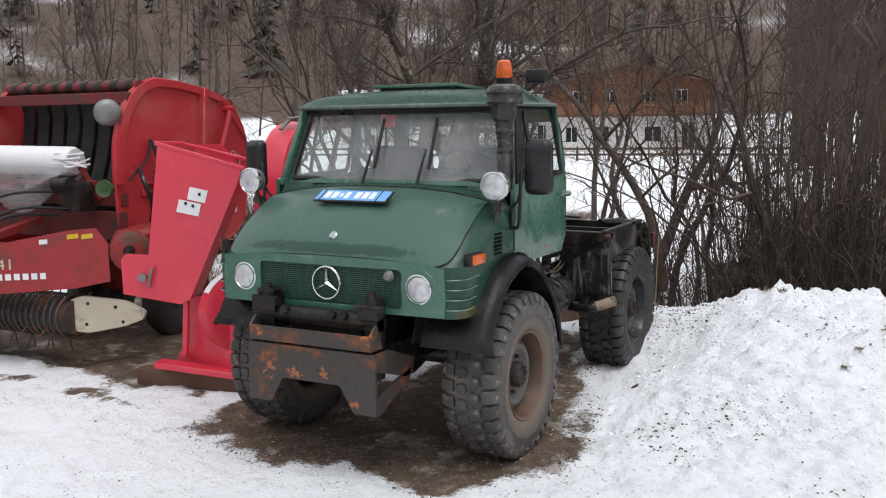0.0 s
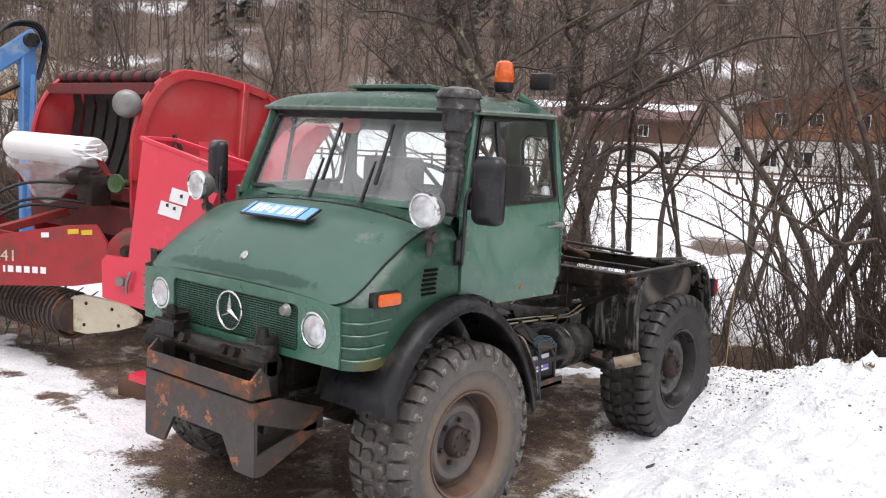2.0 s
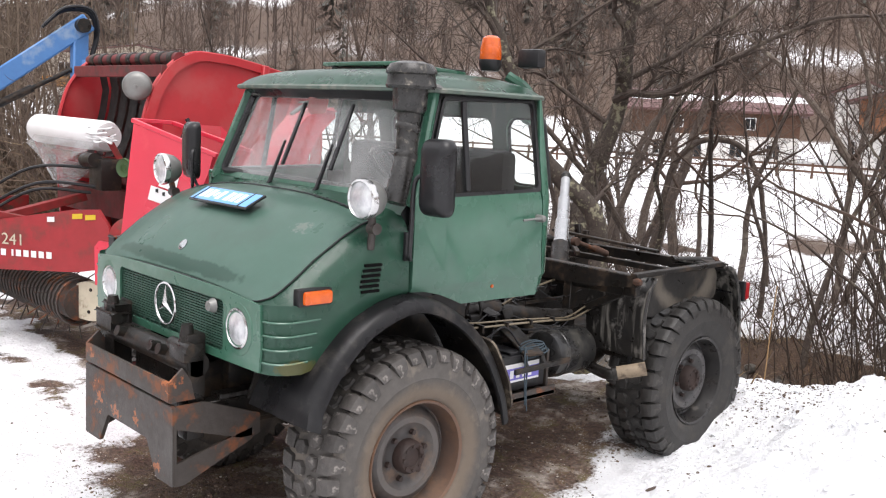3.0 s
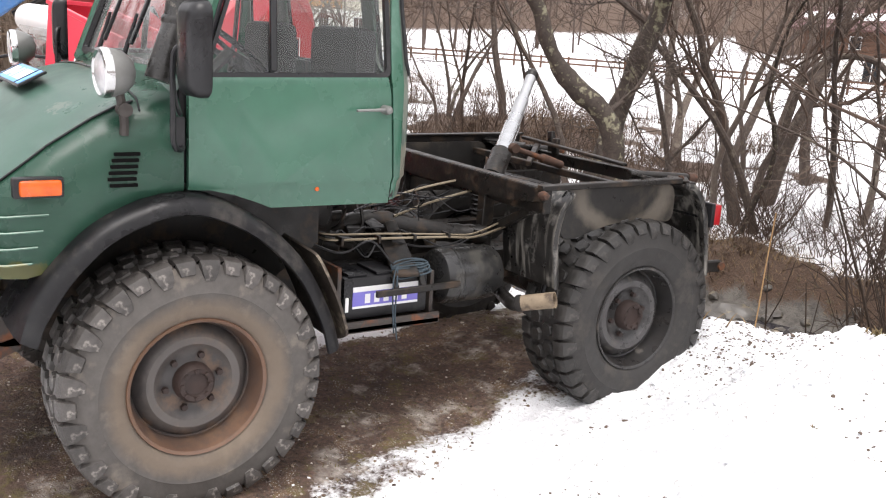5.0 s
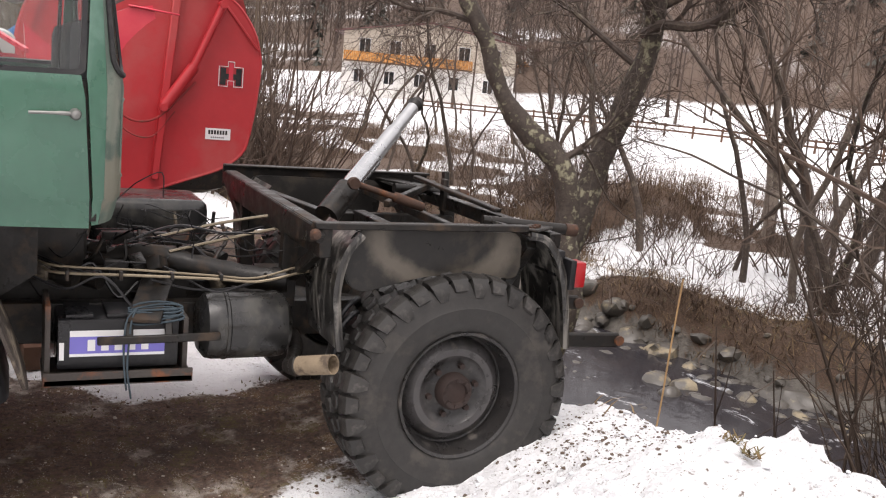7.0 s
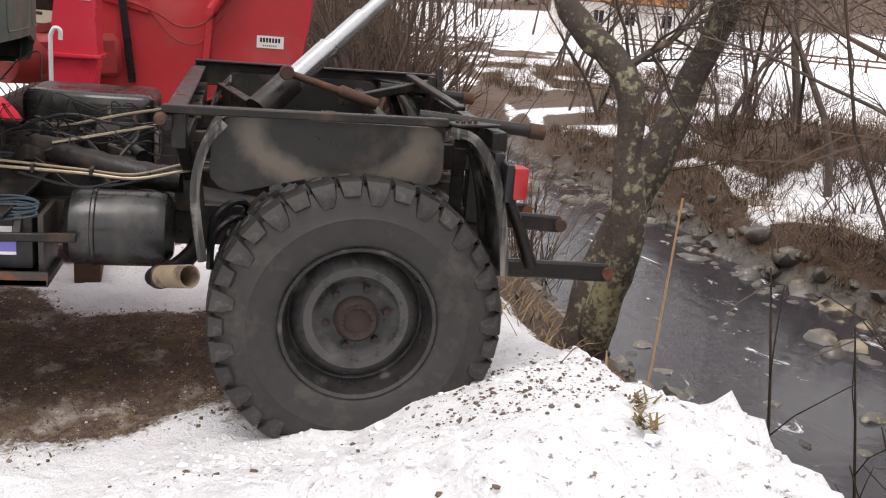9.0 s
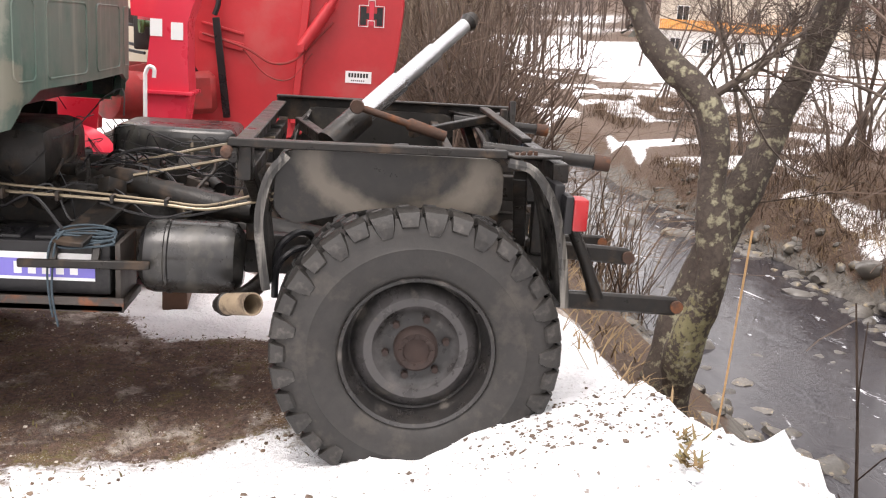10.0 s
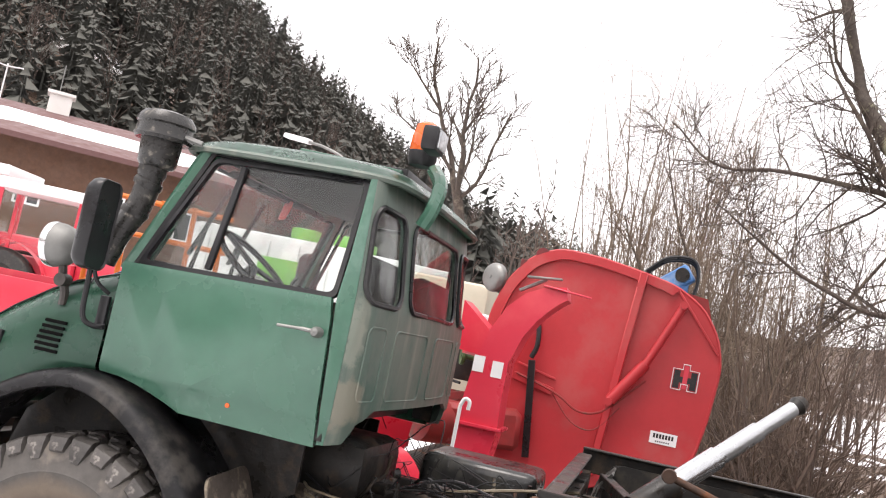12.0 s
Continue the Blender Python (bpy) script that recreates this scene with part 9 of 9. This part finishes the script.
def tractor(label, at, turn, paint, roof_mat, scale=1.0):
    M = Matrix.Translation(at) @ Euler((0, 0, radians(turn))).to_matrix().to_4x4() @ Matrix.Scale(scale, 4)
    ob = thing("tractor", label, "tractor", at, "machines parked in the yard")
    bm = bmesh.new()
    box(bm, -0.35, 0.35, -2.2, -0.6, 0.8, 1.5, 0.1, M)
    part("hood", bm, paint, ob)
    bm = bmesh.new()
    box(bm, -0.65, 0.65, -0.6, 0.9, 0.8, 1.35, 0.08, M)
    for x in (-0.68, 0.62):
        for y in (-0.55, 0.82):
            box(bm, x, x + 0.06, y, y + 0.07, 1.35, 2.45, 0.0, M)
    part("cab_frame", bm, paint, ob)
    bm = bmesh.new()
    box(bm, -0.66, 0.66, -0.54, 0.86, 1.4, 2.4, 0.02, M)
    pane = part("cab_glass", bm, GLASS, ob)
    bm = bmesh.new()
    box(bm, -0.78, 0.78, -0.8, 1.0, 2.45, 2.65, 0.06, M)
    part("cab_roof", bm, roof_mat, ob)
    for x, y, r, w in ((-0.85, 0.55, 0.75, 0.2), (0.85, 0.55, 0.75, 0.2), (-0.75, -1.7, 0.48, 0.15), (0.75, -1.7, 0.48, 0.15)):
        bm = bmesh.new()
        revolve(bm, [(0.001, w * 0.4), (r * 0.5, w * 0.4), (r * 0.6, w), (r * 0.92, w), (r, w * 0.6), (r, -w * 0.6), (r * 0.92, -w), (r * 0.6, -w), (r * 0.5, -w * 0.4), (0.001, -w * 0.4)], M @ Vector((x, y, r)), M.to_3x3() @ Vector((1, 0, 0)), 28)
        part("wheel", bm, RUBBER, ob)
    bm = bmesh.new()
    for s in (-1, 1):
        rows = [[M @ Vector(((0.62 + k) * s, 0.55 + 0.82 * math.cos(a), 0.75 + 0.82 * math.sin(a))) for k in (0, 0.42)] for a in [radians(20 + 14 * i) for i in range(11)]]
        loft(bm, rows)
    part("fender", bm, paint, ob)
    return ob


GREEN_BRIGHT = material("bright_green_paint", (0.16, 0.42, 0.06), 0.45, grain=6, amount=0.3, bump=0.03)
ORANGE = material("orange_paint", (0.62, 0.16, 0.02), 0.5, grain=6, amount=0.4, bump=0.05)
TARP = material("beige_tarpaulin", (0.5, 0.46, 0.36), 0.7, grain=4, amount=0.4, bump=0.3)
tractor("red tractor with a white cab roof", (-13.0, -10.5, gz(-13.0, -10.5)), 205, RED_BRIGHT, WHITE, 1.12)
tractor("red tractor with a white cab roof", (-14.8, -14.0, gz(-14.8, -14.0)), 195, RED_BRIGHT, WHITE, 1.3)
tractor("green and white tractor parked by the shed", (-14.6, -3.4, gz(-14.6, -3.4)), 120, GREEN_BRIGHT, WHITE, 1.1)

# red loading wagon in front of the shed
wagon = thing("farm_wagon", "bright red farm wagon with ribbed sides", "wagon", (-5.2, -4.9, 0.05))
Mw = Matrix.Translation((-5.2, -4.9, 0.05)) @ Euler((0, 0, radians(-52))).to_matrix().to_4x4()
bm = bmesh.new()
box(bm, -0.95, 0.95, -1.6, 1.6, 0.75, 0.85, 0.01, Mw)
part("bed", bm, BLACK_PAINT, wagon)
for s in (-1, 1):
    bm = bmesh.new()
    box(bm, 0.93 * s, 0.97 * s, -1.6, 1.6, 0.85, 1.35, 0.005, Mw)
    for k in range(5):
        box(bm, 0.96 * s, 1.0 * s, -1.6, 1.6, 0.88 + 0.1 * k, 0.92 + 0.1 * k, 0.01, Mw)
    part("side_board", bm, RED_BRIGHT, wagon, "ribbed red side board")
for y in (-1.6, 1.57):
    part("end_board", box(bmesh.new(), -0.95, 0.95, y, y + 0.04, 0.85, 1.35, 0.005, Mw), RED_BRIGHT, wagon)
for x in (-0.75, 0.75):
    for y in (-0.5, 0.5):
        bm = bmesh.new()
        revolve(bm, [(0.001, 0.06), (0.18, 0.06), (0.22, 0.11), (0.36, 0.11), (0.38, 0.05), (0.38, -0.05), (0.36, -0.11), (0.2, -0.11)], Mw @ Vector((x, y, 0.36)), Mw.to_3x3() @ Vector((1, 0, 0)), 24)
        part("wheel", bm, RUBBER, wagon)

# orange tubular frame
fr = thing("tubular_frame", "orange tubular hay rake frame standing upright", "farm machine", (-7.1, -4.5, gz(-7.1, -4.5)))
Mf = Matrix.Translation((-7.1, -4.5, gz(-7.1, -4.5))) @ Euler((radians(8), 0, radians(118))).to_matrix().to_4x4()
for k in range(5):
    bm = bmesh.new()
    tube(bm, [Mf @ Vector((-0.85 + 0.4 * k, 0, 0)), Mf @ Vector((-0.9 + 0.4 * k, 0, 2.6))], 0.035, 8)
    part("upright", bm, ORANGE, fr)
for z in (0.3, 1.4, 2.1, 2.55):
    bm = bmesh.new()
    tube(bm, [Mf @ Vector((-0.9, 0, z)), Mf @ Vector((0.8, 0, z))], 0.035, 8)
    part("cross_tube", bm, ORANGE, fr)

# tarpaulin-covered load and a red sheet flap beyond the baler
tp = thing("tarp_load", "trailer load under a beige tarpaulin", "trailer", (-6.4, -0.5, 0.05))
bm = bmesh.new()
box(bm, -7.2, -5.9, -1.4, 0.15, 0.9, 2.32, 0.12)
part("tarpaulin", bm, TARP, tp)
bm = bmesh.new()
box(bm, -7.2, -5.9, -1.45, 0.2, 0.55, 0.9, 0.02)
for x in (-6.9, -6.2):
    revolve(bm, [(0.001, 0.1), (0.33, 0.1), (0.36, 0.0), (0.33, -0.1), (0.001, -0.1)], (x, -1.2, 0.38), (0, 1, 0), 24)
    revolve(bm, [(0.001, 0.1), (0.33, 0.1), (0.36, 0.0), (0.33, -0.1), (0.001, -0.1)], (x, 0.0, 0.38), (0, 1, 0), 24)
part("trailer_bed", bm, BLACK_PAINT, tp)
wm = thing("white_machine", "tall white and green seed machine parked in the yard", "farm machine", (-10.4, -4.0, gz(-10.4, -4.0)), "machines parked in the yard")
bm = bmesh.new()
box(bm, -11.2, -9.7, -5.6, -2.5, 0.75, 2.72, 0.12)
for k in range(6):
    box(bm, -9.72, -9.66, -5.3 + 0.52 * k, -5.22 + 0.52 * k, 0.85, 2.6, 0.01)
part("hopper", bm, WHITE, wm)
bm = bmesh.new()
for y in (-3.75, -3.0):
    box(bm, -10.9, -9.9, y - 0.22, y + 0.22, 2.72, 2.92, 0.06)
part("lid", bm, GREEN_BRIGHT, wm)
bm = bmesh.new()
box(bm, -9.655, -9.64, -4.3, -3.5, 1.75, 2.35, 0.004)
part("green_panel", bm, GREEN_BRIGHT, wm)
bm = bmesh.new()
box(bm, -11.3, -9.6, -5.7, -2.4, 0.45, 0.78, 0.03)
part("chassis", bm, RED_DIRTY, wm)
for y in (-5.0, -3.1):
    bm = bmesh.new()
    revolve(bm, [(0.001, 0.1), (0.35, 0.1), (0.4, 0.0), (0.35, -0.1), (0.001, -0.1)], (-9.75, y, 0.42), (1, 0, 0), 24)
    part("wheel", bm, RUBBER, wm)

# blue loader arm behind the baler
ld = thing("front_loader", "blue front loader arm raised behind the baler", "loader", (-8.05, 2.1, gz(-8.05, 2.1)))
ELBOW = Vector((-8.05, 2.13, 3.03))
bm = bmesh.new()
beam(bm, (-8.1, 2.13, -0.1), ELBOW, 0.20, 0.13, 0.02)
beam(bm, (-7.93, 2.06, 0.9), (-7.88, 2.12, 2.6), 0.05, 0.05, 0.01)
part("upright_arm", bm, BLUE, ld)
ARM_END = Vector((-8.48, 0.67, 1.86))
bm = bmesh.new()
beam(bm, ELBOW + Vector((0.05, 0.1, 0.06)), ARM_END, 0.13, 0.24, 0.02)
part("lift_arm", bm, BLUE, ld)
part("tilt_ram", tube(bmesh.new(), [(-8.06, 2.08, 2.5), (-8.22, 1.6, 2.22), (-8.22, 1.6, 2.22), (-8.44, 0.9, 1.80)], [0.03, 0.03, 0.05, 0.05], 10), BLACK_PAINT, ld, "dark hydraulic ram")
bm = bmesh.new()
tube(bm, [ELBOW + Vector((0.16, 0.0, 0.0)), ELBOW - Vector((0.16, 0.0, 0.0))], 0.09, 14)
part("pivot", bm, BLACK_PAINT, ld)
for k in range(3):
    o = Vector((0.05 * k - 0.05, 0, 0.02 * k))
    part("hose", tube(bmesh.new(), curve_pts([ELBOW + o + Vector((0, -0.45, -0.06)), ELBOW + o + Vector((0, -0.2, 0.16)), ELBOW + o + Vector((0.03, 0.12, 0.17)), ELBOW + o + Vector((0.06, 0.2, -0.1)), ELBOW + o + Vector((0.06, 0.1, -0.5))], 5), 0.02, 6), BLACK_PLASTIC, ld)
bm = bmesh.new()
box(bm, -8.4, -7.7, 1.8, 2.4, -0.1, 0.35, 0.03)
part("loader_base", bm, BLUE, ld)

# ---- stones, grass tufts and litter ----
def stone(at, size, seed):
    rng = random.Random(seed)
    bm = bmesh.new()
    bmesh.ops.create_icosphere(bm, subdivisions=2, radius=1.0)
    sx, sy, sz = size * rng.uniform(0.8, 1.3), size * rng.uniform(0.7, 1.1), size * rng.uniform(0.45, 0.75)
    off = Vector((rng.uniform(0, 99), rng.uniform(0, 99), rng.uniform(0, 99)))
    for v in bm.verts:
        k = 1 + 0.38 * noise.noise(v.co * 1.3 + off) + 0.12 * noise.noise(v.co * 3.5 + off)
        v.co = Vector((v.co.x * sx * k, v.co.y * sy * k, v.co.z * sz * k))
    return bm


stone_meshes = []
for k in range(10):
    bm = stone((0, 0, 0), 1.0, 400 + k)
    ob = link("stone", bm, ROCK)
    stone_meshes.append(ob.data)
    bpy.data.objects.remove(ob)
rng = random.Random(61)
spots = []
for k in range(1100):
    band = rng.random()
    x = rng.uniform(-22, 4.5)
    if band < 0.40:
        y, size = rng.gauss(6.6, 0.5), abs(rng.gauss(0.05, 0.05)) + 0.03
    elif band < 0.78:
        y, size = float(far_edge(x)) - 0.25 + rng.gauss(0, 0.4), abs(rng.gauss(0.07, 0.07)) + 0.035
    else:
        y, size = rng.uniform(7, 11.5), abs(rng.gauss(0.05, 0.04)) + 0.03
    spots.append((x, y, size))
spots += [(-7.38, 10.3, 0.3), (-7.03, 10.58, 0.26), (-6.49, 10.5, 0.22), (-8.49, 9.46, 0.15), (-8.97, 10.42, 0.16), (-9.95, 11.21, 0.16), (-17.9, 9.05, 0.3), (-16.7, 9.74, 0.3), (-4.87, 7.15, 0.2), (-4.65, 7.37, 0.22), (-3.5, 7.37, 0.24), (-6.2, 7.23, 0.16),
          (-6.77, 10.07, 0.24), (-7.61, 10.44, 0.22), (-4.03, 10.28, 0.24), (-5.97, 11.93, 0.4), (-4.73, 9.27, 0.2), (-6.31, 11.22, 0.22), (-5.91, 11.98, 0.38), (-7.7, 12.1, 0.3), (-8.8, 11.5, 0.36), (-9.6, 11.5, 0.36), (-3.6, 12.2, 0.36)]
spots.sort(key=lambda q: math.hypot(q[0] - 2, q[1] - 2) - 6 * q[2])
far_stones = bmesh.new()
for k, (x, y, size) in enumerate(spots):
    z = max(gz(x, y), WATER - 0.05)
    place = Matrix.Translation((x, y, z - 0.05 * size)) @ Euler((rng.gauss(0, 0.2), rng.gauss(0, 0.2), rng.uniform(0, 6.28))).to_matrix().to_4x4() @ Matrix.Scale(size, 4)
    if k >= 290:
        me = rng.choice(stone_meshes).copy()
        me.transform(place)
        far_stones.from_mesh(me)
        bpy.data.meshes.remove(me)
        continue
    ob = new("stone", rng.choice(stone_meshes))
    ob.matrix_world = place
    tagged(ob, "rounded wet grey stream stone", "stone", "stones of the stream")
tagged(link("stream_stones", far_stones, ROCK), "rounded wet stones along the far stream", "stones", kind="stuff")


def litter(name, label, mat, count, place, length, width, seed, upright=0.5):
    """Blades, stalks or leaves strewn over the ground, as one mesh."""
    rng = random.Random(seed)
    verts, faces = [], []
    for k in range(count):
        x, y = place(rng)
        z = gz(x, y)
        a = rng.uniform(0, 6.283)
        ln, w = length * rng.uniform(0.5, 1.4), width * rng.uniform(0.6, 1.4)
        lean = rng.uniform(0, 1.2) * (1 - upright) + 0.35
        d = Vector((math.cos(a) * lean, math.sin(a) * lean, upright + rng.uniform(0, 0.4))).normalized()
        s = Vector((-math.sin(a), math.cos(a), 0)) * w
        p = Vector((x, y, z - 0.01))
        m = p + d * ln * 0.55
        e = p + d * ln + Vector((0, 0, -ln * 0.25 * (1 - upright)))
        n = len(verts)
        verts += [p + s, p - s, m + s * 0.8, m - s * 0.8, e]
        faces += [(n, n + 1, n + 3, n + 2), (n + 2, n + 3, n + 4)]
    me = bpy.data.meshes.new(name)
    me.from_pydata([tuple(v) for v in verts], [], faces)
    me.materials.append(mat)
    return tagged(new(name, me), label, "grass", kind="stuff")


MOSS = material("mossy_dead_grass", (0.14, 0.115, 0.045), 0.9, dark=(0.075, 0.055, 0.03), grain=4, amount=0.9, bump=0.0)
STRAW = material("dead_straw_grass", (0.22, 0.15, 0.075), 0.9, dark=(0.12, 0.08, 0.045), grain=5, amount=0.8, bump=0.0)
MUD_BITS = material("dark_soil_crumbs", (0.11, 0.08, 0.06), 0.9, grain=20, bump=0.2)


def under_truck(rng):
    while True:
        x, y = rng.uniform(-1.4, 1.35), rng.uniform(-1.0, 2.7)
        if float(bare_soil(np.array(x), np.array(y))) > -0.05:
            return x, y


litter("dead_grass", "short dead grass and straw on the bare soil", MOSS, 4200, under_truck, 0.035, 0.0035, 5, 0.3)


def on_banks(g):
    x = g.uniform(-16, 1.0)
    return x, g.gauss(4.2, 0.5) if g.random() < 0.33 else float(far_edge(x)) + g.uniform(0.15, 1.3)


litter("bank_grass", "long dead grass hanging over the stream bank", STRAW, 9000, on_banks, 0.2, 0.005, 6, 0.35)


def clumps(name, label, mat, count, place, size, seed):
    """Loose lumps lying on the ground, as one mesh."""
    rng = random.Random(seed)
    ball = bmesh.new()
    bmesh.ops.create_icosphere(ball, subdivisions=1, radius=1.0)
    shape = [v.co.copy() for v in ball.verts]
    tris = [[v.index for v in f.verts] for f in ball.faces]
    verts, faces = [], []
    for k in range(count):
        x, y = place(rng)
        s = size * min(2.4, 0.3 + rng.expovariate(2.0))
        z, n, flat = gz(x, y), len(verts), rng.uniform(0.4, 0.8)
        for c in shape:
            j = rng.uniform(0.65, 1.25)
            verts.append((x + c.x * s * j, y + c.y * s * j, z + c.z * s * flat * j + 0.1 * s))
        faces += [[n + i for i in t] for t in tris]
    me = bpy.data.meshes.new(name)
    me.from_pydata(verts, [], faces)
    me.materials.append(mat)
    return tagged(new(name, me), label, "ground litter", kind="stuff")


def gravel_material():
    m = material("mixed_gravel_crumbs", (0.20, 0.14, 0.10), 0.85, grain=40, bump=0.2)
    n, l = m.node_tree.nodes, m.node_tree.links
    geo, ramp = n.new("ShaderNodeNewGeometry"), n.new("ShaderNodeValToRGB")
    e = ramp.color_ramp.elements
    e[0].color, e[1].color = (0.045, 0.028, 0.02, 1), (0.62, 0.58, 0.52, 1)
    for at, c in ((0.45, (0.13, 0.085, 0.055, 1)), (0.8, (0.26, 0.20, 0.15, 1))):
        e.new(at).color = c
    l.new(geo.outputs["Random Per Island"], ramp.inputs["Fac"])
    l.new(ramp.outputs["Color"], n["Principled BSDF"].inputs["Base Color"])
    return m


def heap_spot(g):
    while True:
        x, y = g.uniform(0.9, 4.2), g.uniform(0.4, 3.6)
        if g.random() < 0.25 + 0.75 * smooth01(1.0, 2.6, y):
            return x, y


def dirt_spot(g):
    while True:
        x, y = g.uniform(1.3, 4.8), g.uniform(-1.6, 3.3)
        if fbm(np.array(x * 1.7), np.array(y * 1.7), 3, 61) + 0.08 * g.random() > 0.53:
            return x, y


CRUST = material("crusted_snow", (0.82, 0.83, 0.86), 0.6, dark=(0.68, 0.68, 0.71), grain=20, amount=0.6, bump=0.5)
clumps("gravel", "small stones and crumbs on the bare soil", gravel_material(), 4800, under_truck, 0.0055, 75)
clumps("snow_lumps", "loose lumps of wet snow on the heap", CRUST, 1700, heap_spot, 0.010, 71)
clumps("soil_crumbs", "soil crumbs scattered over the snow in patches", MUD_BITS, 3000, dirt_spot, 0.0062, 72)
clumps("soil_crumbs", "dark soil crumbs on the dirty snow beside the rear tyre", MUD_BITS, 1300, lambda g: (g.gauss(1.25, 0.28), g.gauss(3.0, 0.28)), 0.005, 74)
clumps("soil_crumbs", "soil crumbs on the trodden yard", MUD_BITS, 500, lambda g: (g.uniform(-4.5, 2.8), g.uniform(-3.2, -0.6)), 0.005, 73)
LEAF = material("wilted_green_brown_leaf", (0.10, 0.10, 0.035), 0.7, dark=(0.16, 0.07, 0.025), grain=14, amount=0.9, bump=0.1)
for x, y, s in ((2.06, 2.98, 0.045), (1.92, 3.03, 0.04), (2.75, 2.1, 0.035), (2.66, 1.87, 0.035), (2.42, 2.5, 0.03), (2.9, 2.4, 0.03), (2.2, 2.2, 0.02)):
    cl = thing("sod_clump", "torn clump of wilted grass and soil on snow", "sod", (x, y, gz(x, y)), "sod clumps on the snow heap")
    rng = random.Random(int(x * 1000))
    bm = bmesh.new()
    for k in range(36):
        p = Vector((x + rng.gauss(0, s * 0.6), y + rng.gauss(0, s * 0.45), gz(x, y) + 0.01 + rng.random() * s * 0.4))
        a = rng.uniform(0, 6.28)
        q = p + Vector((math.cos(a), math.sin(a), rng.uniform(0.1, 0.9))) * s * rng.uniform(0.4, 0.9)
        w = Vector((-math.sin(a), math.cos(a), 0)) * s * 0.12
        vs = [bm.verts.new(v) for v in (p - w, p + w, q + w * 0.4, q - w * 0.4)]
        bm.faces.new(vs)
    part("tuft", bm, LEAF if s < 0.05 else STRAW, cl, smooth=False)
